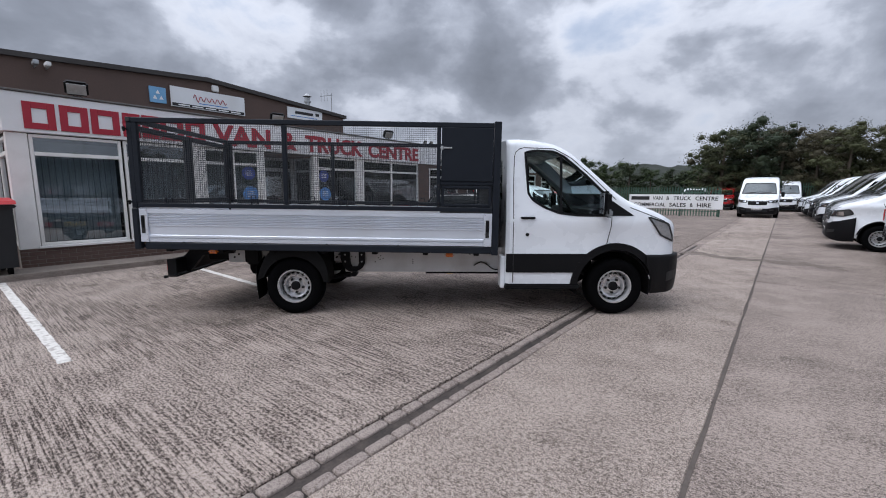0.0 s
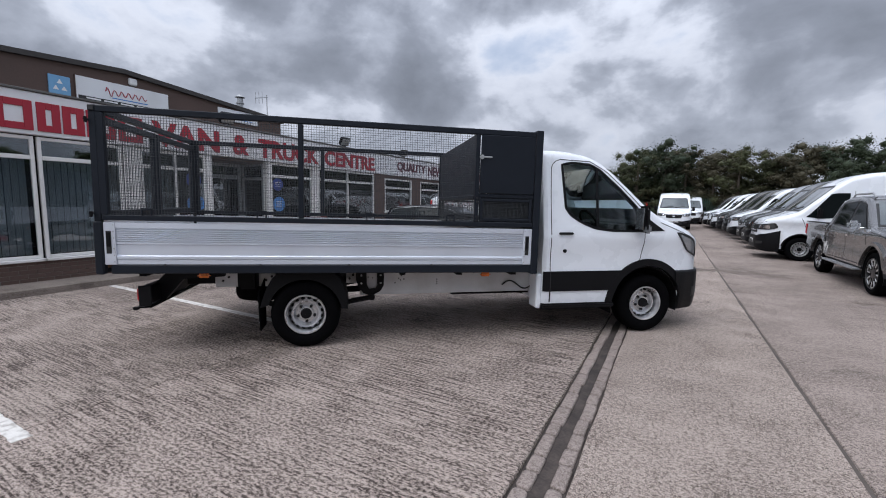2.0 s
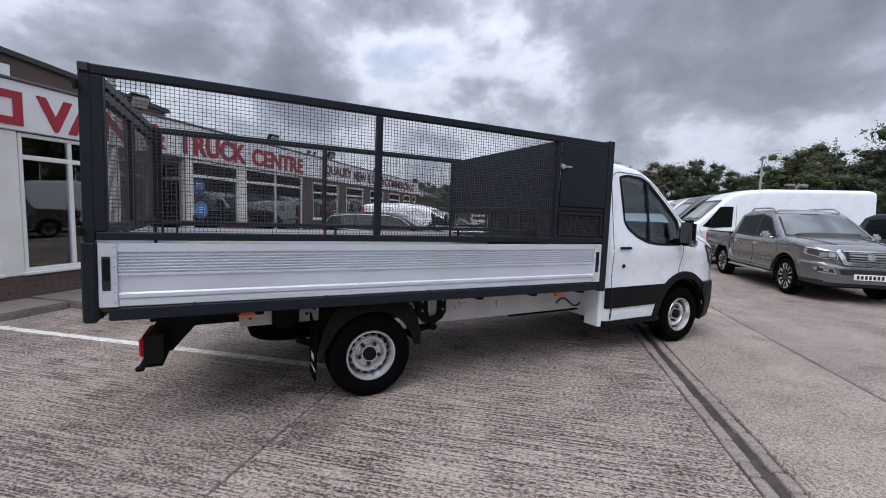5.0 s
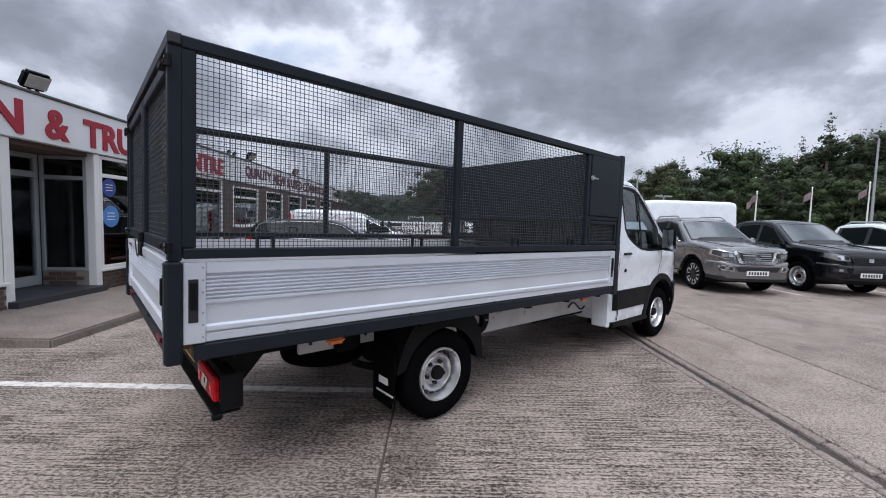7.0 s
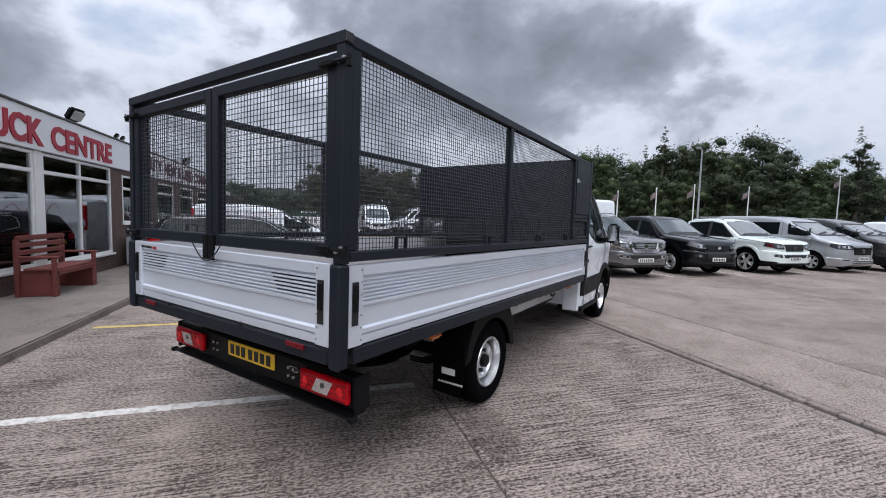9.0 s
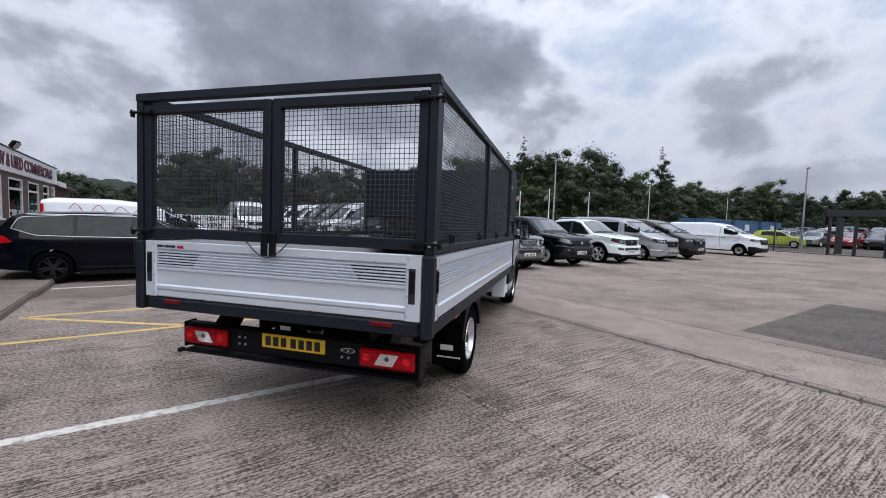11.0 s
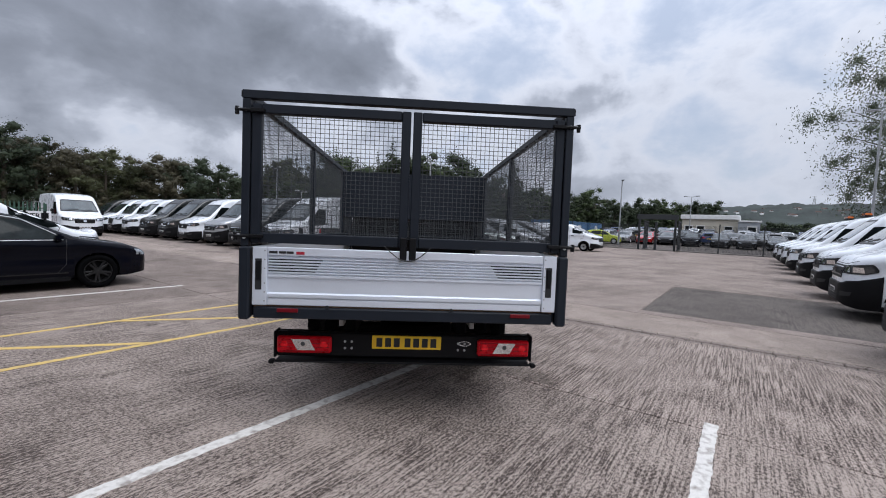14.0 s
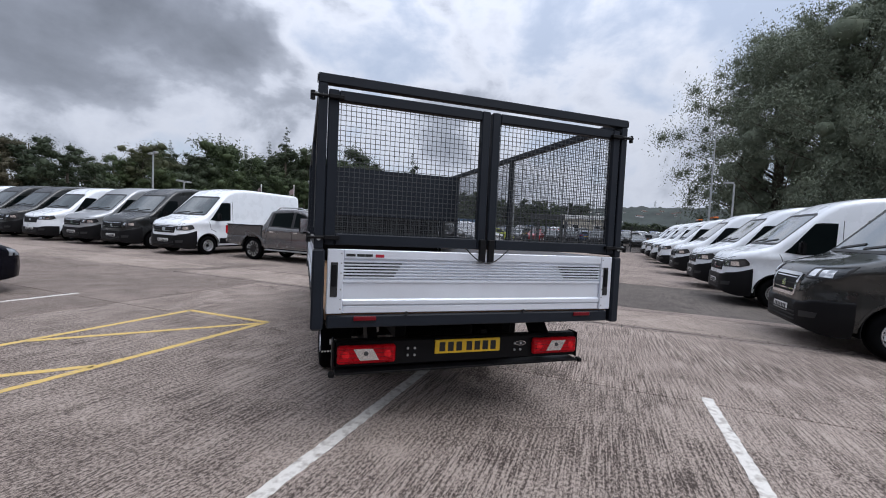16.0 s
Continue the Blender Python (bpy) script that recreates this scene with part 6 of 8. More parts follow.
for s in (-1, 1):
    bed("front_post", boxed(2.42, 2.50, *sorted((s * 1.04, s * 1.12)), 0.82, 2.375, bevel=0.006), ANT, cage)
    bed("top_rail", boxed(-1.756, 2.415, *sorted((s * 1.065, s * 1.1165)), 2.300, 2.357, bevel=0.006), ANT, cage)
    bed("bottom_rail", boxed(-1.748, 2.415, *sorted((s * 1.065, s * 1.118)), 1.335, 1.385, bevel=0.006), ANT, cage)
    bed("mid_post", boxed(-0.035, 0.015, *sorted((s * 1.065, s * 1.116)), 1.386, 2.299, bevel=0.006), ANT, cage)
    bed("mid_post", boxed(1.755, 1.80, *sorted((s * 1.063, s * 1.116)), 1.386, 2.299, bevel=0.006), ANT, cage)
    bed("side_locker_door", boxed(1.81, 2.41, *sorted((s * 1.095, s * 1.122)), 1.69, 2.30, bevel=0.006), ANT, cage, "solid dark sheet side door")
    bed("door_rail", boxed(1.80, 2.415, *sorted((s * 1.068, s * 1.112)), 1.645, 1.685, bevel=0.005), ANT, cage)
    for a, b, c_, d_ in ((1.815, 1.845, 1.395, 1.635), (2.37, 2.40, 1.395, 1.635), (1.846, 2.369, 1.605, 1.635), (1.846, 2.369, 1.395, 1.425)):
        bed("hatch_frame", boxed(a, b, *sorted((s * 1.088, s * 1.114)), c_, d_, bevel=0.004), ANT, cage)
    bed("inner_post", boxed(-1.756, -1.695, *sorted((s * 1.062, s * 1.1155)), 1.386, 2.299, bevel=0.005), ANT, cage)
    bm = bmesh.new()
    box(bm, 1.79, 1.93, *sorted((s * 1.122, s * 1.132)), 2.06, 2.078, 0.004)
    box(bm, 1.80, 1.83, *sorted((s * 1.12, s * 1.142)), 2.045, 2.09, 0.004)
    bed("latch", bm, M["zinc"], cage)
    bm = bmesh.new()
    for z in (1.44, 1.60, 1.40, 1.64):
        tube(bm, (1.778, s * 1.112, z), (1.778, s * 1.126, z), 0.012, 8)
    bed("hinge_bolt", bm, M["ink"], cage)
    for u in (-1.42, -0.42, 0.62, 1.45):
        bm = bmesh.new()
        for a, b, c_, d_ in ((u, u + 0.012, 1.386, 1.44), (u + 0.078, u + 0.09, 1.386, 1.44), (u, u + 0.09, 1.44, 1.452)):
            box(bm, a, b, *sorted((s * 1.10, s * 1.122)), c_, d_, 0.002)
        bed("rope_loop", bm, ANT, cage)
bed("rear_top_rail", boxed(-1.808, -1.752, -1.12, 1.12, 2.303, 2.359, bevel=0.004), ANT, cage)
bed("front_top_rail", boxed(2.43, 2.49, -1.035, 1.035, 2.30, 2.36, bevel=0.006), ANT, cage)
bed("front_bottom_rail", boxed(2.43, 2.49, -1.035, 1.035, 1.335, 1.385, bevel=0.006), ANT, cage)
bed("headboard", boxed(2.485, 2.498, -1.035, 1.035, 0.92, 1.74), M["plastic"], cage, "black headboard behind the cab")
bed("locker_floor", boxed(1.80, 2.42, -1.04, 1.04, 1.30, 1.315), M["plastic"], cage)
part_sheet = bed("partition_sheet", boxed(1.770, 1.782, -1.06, 1.06, 1.67, 2.31), ANT, cage, "solid dark sheet partition")
bed("partition_rail", boxed(1.755, 1.80, -1.06, 1.06, 1.625, 1.668, bevel=0.005), ANT, cage)


def wire_panel(u0, u1, v0, v1, place, pitch=0.0305, r=0.0016, rise=None):
    """A welded wire grid between u0..u1 and v0..v1; place(u, v, w) gives the point."""
    vs, fs = [], []

    def wire(a, b, off):
        (ua, va), (ub, vb) = a, b
        du, dv = (r, 0) if ua == ub else (0, r)
        base = len(vs)
        for (u, v) in (a, b):
            for k, w in ((-1, off - r), (1, off - r), (1, off + r), (-1, off + r)):
                vs.append(place(u + du * k, v + dv * k, w))
        for k in range(4):
            fs.append((base + k, base + (k + 1) % 4, base + 4 + (k + 1) % 4, base + 4 + k))

    u = u0
    while u < u1:
        wire((u, v0), (u, v1), 0.0)
        u += pitch
    rise = rise or pitch
    v = v0 + rise * 0.4
    while v < v1:
        wire((u0, v), (u1, v), 2 * r)
        v += rise
    me = bpy.data.meshes.new("wire_mesh")
    me.from_pydata(vs, [], fs)
    bm = bmesh.new()
    bm.from_mesh(me)
    bpy.data.meshes.remove(me)
    bmesh.ops.recalc_face_normals(bm, faces=bm.faces)
    return bm


for s in (-1, 1):
    for a, b in ((-1.69, -0.035), (0.015, 1.757)):
        bed("wire_mesh", wire_panel(a, b, 1.386, 2.304, lambda u, v, w, s=s: (u, s * (1.085 + w), v), 0.0249, 0.0014, 0.0232), M["wire"], cage, "dark welded wire mesh")
    bed("wire_mesh", wire_panel(1.80, 2.415, 1.386, 1.645, lambda u, v, w, s=s: (u, s * (1.085 + w), v), 0.0155, 0.0015), M["wire"], cage)
bed("wire_mesh", wire_panel(-1.06, 1.06, 1.335, 1.626, lambda u, v, w: (1.775 + w, u, v)), M["wire"], cage)
bed("wire_mesh", wire_panel(-1.035, 1.035, 1.386, 2.30, lambda u, v, w: (2.46 + w, u, v)), M["wire"], cage)
for s in (-1, 1):
    gate = bed("cage_door", boxed(-1.80, -1.745, *sorted((s * 0.008, s * 0.068)), 1.35, 2.275, bevel=0.006), ANT, cage, "mesh rear cage door")
    bed("stile", boxed(-1.80, -1.745, *sorted((s * 0.998, s * 1.060)), 1.35, 2.275, bevel=0.006), ANT, gate)
    bed("rail", boxed(-1.80, -1.745, *sorted((s * 0.069, s * 0.997)), 2.212, 2.274, bevel=0.006), ANT, gate)
    bed("rail", boxed(-1.80, -1.745, *sorted((s * 0.069, s * 0.997)), 1.352, 1.420, bevel=0.006), ANT, gate)
    bed("wire_mesh", wire_panel(*sorted((s * 0.069, s * 0.997)), 1.420, 2.212, lambda u, v, w: (-1.772 - w, u, v)), M["wire"], gate)
    bed("latch_plate", boxed(-1.825, -1.80, *sorted((s * 0.008, s * 0.055)), 1.265, 1.42, bevel=0.006), M["plastic"], gate)
    for z in (1.395, 2.225):
        bm = bmesh.new()
        tube(bm, (-1.815, s * 1.03, z), (-1.815, s * 1.16, z), 0.011, 8)
        tube(bm, (-1.81, s * 1.15, z - 0.03), (-1.81, s * 1.15, z + 0.02), 0.014, 8)
        box(bm, -1.83, -1.80, *sorted((s * 0.97, s * 1.06)), z - 0.012, z + 0.012, 0.003)
        bed("hinge", bm, M["plastic"], gate)
        bed("hinge_washer", tubed((-1.815, s * 1.128, z + 0.004), (-1.823, s * 1.128, z + 0.004), 0.012, 10), M["zinc"], gate)
bed("tie_wire", sweep([(-1.83, 0.16 - 0.32 * k / 16, 1.36 - 0.10 * math.sin(math.pi * k / 16)) for k in range(17)], 0.004), M["ink"], cage)


# ---- parked vehicles ----
def big_van(fo, rear, roof, hw, bonnet=1.20, cowl=1.46, screen=-0.95):
    return {
        "top": [(fo, 0.78), (fo - 0.02, 0.96), (fo - 0.07, 1.08), (fo - 0.2, bonnet), (0.2, cowl - 0.08), (0.05, cowl), (screen + 0.15, roof - 0.30), (screen - 0.08, roof - 0.15), (screen - 0.5, roof - 0.05), (screen - 1.1, roof), (rear + 0.2, roof - 0.01), (rear, roof - 0.06)],
        "plan": [(fo, hw * 0.46), (fo - 0.03, hw * 0.60), (fo - 0.10, hw * 0.735), (fo - 0.20, hw * 0.83), (fo - 0.34, hw * 0.905), (fo - 0.52, hw * 0.955), (fo - 0.75, hw * 0.988), (0, hw), (rear + 0.1, hw), (rear, hw - 0.04)],
        "belt": 1.22, "roof": roof, "tumble": 0.11, "r": 0.13, "crown": 0.03, "ease": 0.06, "swell": 0.022, "step": 0.012}


def van_parts(s, fo, rear, wb, R, style):
    """Parts of a panel van: list of (name, mesh, parent index, painted)."""
    hw = s["plan"][7][1]
    s["low"] = [(fo, 0.36), (0.5, 0.33), (-wb - 0.6, 0.36), (rear, 0.42)]
    s["arches"] = [(0.0, R, R + 0.09), (-wb, R, R + 0.08)]
    roof = s["roof"]
    cowl = along(s["top"], 0.05)
    sc = s["top"][6][0]
    res = []
    bm = loft(s)
    tree = BVHTree.FromBMesh(bm)
    res.append(("body", link_mesh("body", bm, M["white_paint"], 35), None, True))

    def add(name, bm, mat, parent=0, mirror=False, painted=False):
        if mirror:
            res.append((name, link_mesh(name, mirrored(bm), mat, 40), parent, painted))
        res.append((name, link_mesh(name, bm, mat, 40), parent, painted))

    small = roof < 2.2
    top_s = roof - (0.22 if small else 0.40)
    add("windscreen", fitted(tree, "front", [(-hw * 0.84, cowl + 0.02), (hw * 0.84, cowl + 0.02)], [(-hw * 0.72, top_s), (hw * 0.72, top_s)], 12, 6), M["screen_glass"])
    add("screen_band", strip(tree, "front", [(-hw * 0.84, cowl + 0.015), (hw * 0.84, cowl + 0.015), (hw * 0.72, top_s), (-hw * 0.72, top_s)], 0.05, 0.007, 0.010, 50, True), M["ink"])
    wt = min(top_s, 2.02) - 0.04
    ws = 1.30 if roof > 1.9 else 1.12
    add("side_window", fitted(tree, "right", [(-0.95 if not small else -0.85, ws), (-0.4, ws - 0.04), (-0.06, ws)], [(-0.98 if not small else -0.9, wt), (sc + 0.20, wt), (-0.18, ws + 0.12)], 8, 5, 0.014, 0.012), M["van_glass"], 0, True)
    add("door_gap", strip(tree, "right", [(-1.06, 0.45), (-1.08, wt + 0.06)], 0.012, 0.002), M["ink"], 0, True)
    add("door_gap", strip(tree, "right", [(0.02, 1.25), (-0.1, 0.95), (-0.35, 0.85)], 0.012, 0.002), M["ink"], 0, True)
    add("slide_rail", strip(tree, "right", [(-1.3, 1.12), (rear + 0.7, 1.12)], 0.03, 0.006), M["ink"], 0, True)
    add("door_handle", fitted(tree, "right", [(-0.95, 1.08), (-0.75, 1.08)], [(-0.95, 1.12), (-0.75, 1.12)], 3, 1, 0.025, 0.03), M["plastic"], 0, True)
    dark = M["plastic"]
    b = dict(s)
    bt = {"crafter": 0.74, "boxer": 0.70, "transit": 0.62, "custom": 0.50, "trafic": 0.56, "small_van": 0.50}[style]
    b["top"] = [(fo + 0.04, bt - 0.14), (fo + 0.03, bt - 0.03), (fo - 0.02, bt), (fo - 0.2, bt + 0.03), (R + 0.14, bt + (0.14 if style == "crafter" else 0.04))]
    b["plan"] = [(fo + 0.04, hw * 0.46), (fo + 0.01, hw * 0.61), (fo - 0.06, hw * 0.745), (fo - 0.16, hw * 0.84), (fo - 0.30, hw * 0.915), (fo - 0.48, hw * 0.968), (R + 0.14, hw + 0.006)]
    b["low"], b["r"], b["crown"] = [(fo + 0.04, 0.34), (fo - 0.05, 0.27), (fo - 0.25, 0.22), (R + 0.14, 0.24)], 0.03, 0.0
    b["arches"] = [(0.0, R, R + 0.10)]
    add("front_bumper", loft(b), dark if style != "custom" else M["white_paint"], 0, False, style == "custom")
    bt_tree = BVHTree.FromBMesh(loft(b))
    for k in range(3):
        z = 0.37 + 0.055 * k
        add("intake_bar", fitted(bt_tree, "front", [(-0.52, z), (0.52, z)], [(-0.52, z + 0.02), (0.52, z + 0.02)], 8, 1, 0.012, 0.02), M["plastic_grey"])
    add("fog_lamp", fitted(bt_tree, "front", [(0.60, 0.44), (0.80, 0.46)], [(0.60, 0.53), (0.82, 0.54)], 5, 2, 0.006, 0.014), M["ink"], 0, True)
    gz0, gz1, gw = {"crafter": (0.79, 1.04, 0.56), "boxer": (0.74, 1.04, 0.42), "transit": (0.78, 1.02, 0.50), "custom": (0.66, 0.92, 0.48), "trafic": (0.72, 1.0, 0.62), "small_van": (0.60, 0.80, 0.45)}[style]
    add("grille", fitted(tree, "front", [(-gw * 0.9, gz0), (gw * 0.9, gz0)], [(-gw, gz1), (gw, gz1)], 10, 4, 0.010, 0.02), M["plastic"])
    gi = len(res) - 1
    for k in range(3):
        z = gz0 + (gz1 - gz0) * (k + 0.7) / 3.4
        add("grille_bar", fitted(tree, "front", [(-gw * 0.88, z), (gw * 0.88, z)], [(-gw * 0.88, z + 0.018), (gw * 0.88, z + 0.018)], 10, 1, 0.022, 0.014), M["chrome"] if style in ("crafter", "trafic", "boxer") and k != 1 else M["plastic_grey"], gi)
    add("badge", fitted(tree, "front", [(-0.07, (gz0 + gz1) / 2 - 0.05), (0.07, (gz0 + gz1) / 2 - 0.05)], [(-0.07, (gz0 + gz1) / 2 + 0.05), (0.07, (gz0 + gz1) / 2 + 0.05)], 2, 2, 0.03, 0.02), M["chrome"], gi)
    yl = hw * 0.92
    za, zb = {"crafter": (gz1 - 0.15, gz1 + 0.02), "boxer": (gz1 - 0.02, gz1 + 0.15), "transit": (gz1 - 0.10, gz1 + 0.06), "custom": (gz1 - 0.08, gz1 + 0.08), "trafic": (gz1 - 0.13, gz1 + 0.02), "small_van": (gz1 - 0.08, gz1 + 0.06)}[style]
    yi = gw + 0.02 if style != "boxer" else gw + 0.12
    add("headlight", fitted(tree, "front", [(yi, za), (yl - 0.06, za + 0.01), (yl, za + 0.07)], [(yi - 0.01, zb - 0.03), (yl - 0.08, zb), (yl, zb + 0.03)], 10, 4, 0.008, 0.02), M["lamp_dark"], 0, True)
    res_h = len(res) - 1
    for q in (0.12, 0.52):
        ya = yi + (yl - yi) * q
        yb = yi + (yl - yi) * (q + 0.30)
        add("reflector", fitted(tree, "front", [(ya, za + 0.03), (yb, za + 0.03)], [(ya, zb - 0.045), (yb, zb - 0.035)], 3, 2, 0.012, 0.006), M["chrome"], 0, True)
    add("headlight_rim", strip(tree, "front", [(yi, za), (yl - 0.06, za + 0.01), (yl, za + 0.07), (yl, zb + 0.03), (yl - 0.08, zb), (yi - 0.01, zb - 0.03)], 0.016, 0.012, 0.016, 30, True), M["ink"], 0, True)
    add("bonnet_gap", strip(tree, "front", [(-hw * 0.80, gz1 + 0.10), (-gw, gz1 + 0.03), (gw, gz1 + 0.03), (hw * 0.80, gz1 + 0.10)], 0.010, 0.002, 0.006, 30), M["ink"])
    add("wheel_arch_lip", strip(tree, "right", [(R_ * math.cos(radians(a)) , R + R_ * math.sin(radians(a))) for R_ in (R + 0.10,) for a in range(178, 0, -10)], 0.03, 0.012, 0.02, 24), dark if style == "crafter" else M["white_paint"], 0, True, style != "crafter")
    if style == "custom":
        add("crew_window", fitted(tree, "right", [(-1.2, 1.28), (-2.35, 1.28)], [(-1.2, wt + 0.02), (-2.3, wt + 0.02)], 6, 4), M["van_glass"], 0, True)
        add("roof_wrap", fitted(tree, "top", [(-1.3, -0.70), (rear + 0.2, -0.70)], [(-1.3, 0.70), (rear + 0.2, 0.70)], 10, 6, 0.004, 0.006), M["plastic_grey"])
        for y in (0.16, 0.42):
            add("bonnet_stripe", fitted(tree, "top", [(0.88, y), (0.12, y)], [(0.88, y + 0.16), (0.12, y + 0.16)], 8, 2, 0.003, 0.005), PAINTS["graphite"])
    if style == "boxer":
        add("grille_frame", strip(tree, "front", [(-gw * 0.92, gz0), (gw * 0.92, gz0), (gw * 1.05, gz1), (-gw * 1.05, gz1)], 0.05, 0.026, 0.03, 40, True), M["chrome"], gi)
    if style in ("crafter", "boxer", "transit"):
        add("side_cladding", fitted(tree, "right", [(-R - 0.12, 0.42), (-wb + R + 0.12, 0.42)], [(-R - 0.12, 0.62), (-wb + R + 0.12, 0.62)], 8, 2, 0.01, 0.015), dark, 0, True)
    add("wiper", strip(tree, "front", [(-hw * 0.6, cowl + 0.05), (-0.05, cowl + 0.12)], 0.03, 0.02, 0.015, 8), M["ink"])
    add("wiper", strip(tree, "front", [(0.05, cowl + 0.05), (hw * 0.6, cowl + 0.12)], 0.03, 0.02, 0.015, 8), M["ink"])
    m = boxed(-0.38, -0.27, -hw - 0.22, -hw - 0.05, 1.27, 1.27 + (0.30 if not small else 0.2), bevel=0.035)
    box(m, -0.35, -0.29, -hw - 0.07, -hw + 0.08, 1.29, 1.35)
    add("door_mirror", m, M["plastic"], 0, True)
    add("tail_lamp", boxed(rear - 0.008, rear + 0.06, -hw + 0.03, -hw + 0.15, 0.95, 1.65, bevel=0.01), M["lamp_red"], 0, True)
    add("underbody", boxed(-wb - 0.5, 0.55, -0.5, 0.5, 0.25, 0.75, bevel=0.03), M["chassis"])
    px = fo + 0.045
    add("number_plate", boxed(px - 0.01, px, -0.26, 0.26, 0.47, 0.58), M["plate_white"])
    pi = len(res) - 1
    for k in range(7):
        add("plate_bar", boxed(px, px + 0.002, -0.22 + 0.065 * k, -0.18 + 0.065 * k, 0.49, 0.56), M["ink"], pi)
    for c in (0.0, -wb):
        add("wheel_liner", liner(c, R + 0.078, -hw + 0.04, hw - 0.04), M["chassis"])
    return res, R, wb, hw


PICK = {
    "top": [(0.92, 0.74), (0.91, 0.92), (0.87, 1.03), (0.74, 1.09), (0.35, 1.145), (-0.05, 1.18), (-0.30, 1.21), (-1.02, 1.70), (-1.20, 1.77), (-1.6, 1.81), (-2.15, 1.795), (-2.48, 1.72), (-2.66, 1.30), (-2.72, 1.20), (-2.74, 0.86), (-4.22, 0.86), (-4.28, 0.85), (-4.40, 0.82)],
    "plan": [(0.92, 0.50), (0.90, 0.64), (0.82, 0.78), (0.68, 0.87), (0.45, 0.915), (0.1, 0.925), (-4.3, 0.92), (-4.40, 0.88)],
    "belt": 1.12, "roof": 1.81, "tumble": 0.20, "r": 0.075, "crown": 0.035, "ease": 0.035, "swell": 0.02, "step": 0.03}


def pickup_parts(style, R=0.385, wb=3.15):
    """Parts of a double-cab pickup in one of three trims."""
    lux, work = style == "chrome", style == "work"
    s = dict(PICK)
    s["low"] = [(0.92, 0.46), (0.5, 0.44), (-3.6, 0.46), (-4.40, 0.55)]
    s["arches"] = [(0.0, R, R + 0.11), (-wb, R, R + 0.11)]
    res = []
    bm = loft(s)
    tree = BVHTree.FromBMesh(bm)
    res.append(("body", link_mesh("body", bm, M["white_paint"], 32), None, True))

    def add(name, bm, mat, parent=0, mirror=False, painted=False):
        if mirror:
            res.append((name, link_mesh(name, mirrored(bm), mat, 40), parent, painted))
        res.append((name, link_mesh(name, bm, mat, 40), parent, painted))

    for y0, y1 in ((-0.925, -0.82), (0.82, 0.925)):
        add("bed_side", boxed(-4.38, -2.76, y0, y1, 0.80, 1.19, bevel=0.03), M["white_paint"], 0, False, True)
    add("tailgate", boxed(-4.41, -4.34, -0.80, 0.80, 0.78, 1.19, bevel=0.02), M["white_paint"], 0, False, True)
    add("bed_cap", boxed(-4.36, -2.76, -0.935, -0.81, 1.19, 1.215, bevel=0.008), M["plastic"], 0, True)
    add("bed_gap", boxed(-2.765, -2.735, -0.92, 0.92, 0.5, 1.17), M["ink"])
    # glass with dark surrounds
    add("screen_band", fitted(tree, "front", [(-0.80, 1.225), (0.80, 1.225)], [(-0.65, 1.735), (0.65, 1.735)], 12, 5, 0.003, 0.006), M["ink"])
    add("windscreen", fitted(tree, "front", [(-0.76, 1.255), (0.76, 1.255)], [(-0.615, 1.705), (0.615, 1.705)], 12, 5, 0.008, 0.006), M["screen_glass"])
    add("window_surround", fitted(tree, "right", [(-0.45, 1.165), (-1.46, 1.155), (-2.50, 1.19)], [(-1.02, 1.64), (-1.46, 1.715), (-2.38, 1.665)], 12, 5, 0.003, 0.006), M["ink"], 0, True)
    add("front_window", fitted(tree, "right", [(-0.56, 1.19), (-1.40, 1.18)], [(-1.03, 1.60), (-1.40, 1.685)], 7, 4, 0.008, 0.006), M["van_glass"], 0, True)
    add("rear_window", fitted(tree, "right", [(-1.52, 1.18), (-2.36, 1.21)], [(-1.52, 1.69), (-2.28, 1.64)], 7, 4, 0.008, 0.006), M["van_glass"], 0, True)
    for line in ([(-0.36, 1.12), (-0.40, 0.75), (-0.52, 0.5)], [(-1.46, 1.15), (-1.46, 0.5)], [(-2.46, 1.17), (-2.50, 0.95), (-2.62, 0.6)], [(-0.56, 0.5), (-2.5, 0.5)]):
        add("door_gap", strip(tree, "right", line, 0.014, 0.002), M["ink"], 0, True)
    add("bonnet_gap", strip(tree, "right", [(0.60, 1.045), (0.2, 1.095), (-0.30, 1.135)], 0.012, 0.002), M["ink"], 0, True)
    add("bonnet_ridge", strip(tree, "top", [(0.66, 0.42), (0.2, 0.52), (-0.22, 0.58)], 0.05, 0.012, 0.02, 12), M["white_paint"], 0, True, True)
    for x in (-1.27, -2.28):
        add("door_handle", fitted(tree, "right", [(x - 0.09, 1.00), (x + 0.09, 1.00)], [(x - 0.09, 1.035), (x + 0.09, 1.035)], 3, 1, 0.03, 0.03), M["chrome"] if lux else M["plastic"] if work else M["white_paint"], 0, True, not lux and not work)
    for c in (0.0, -wb):
        a1 = [(c + (R + 0.185) * math.cos(radians(a)), R + (R + 0.185) * math.sin(radians(a))) for a in range(172, 4, -8)]
        a2 = [(c + (R + 0.105) * math.cos(radians(a)), R + (R + 0.105) * math.sin(radians(a))) for a in range(172, 4, -8)]
        add("arch_flare", fitted(tree, "right", a2, a1, 20, 2, 0.035, 0.06), M["white_paint"], 0, True, True)
    # nose
    b = dict(s)
    b["top"] = [(0.97, 0.62), (0.965, 0.72), (0.90, 0.79), (0.52, 0.80)]
    b["plan"] = [(0.97, 0.52), (0.94, 0.70), (0.86, 0.82), (0.70, 0.905), (0.52, 0.94)]
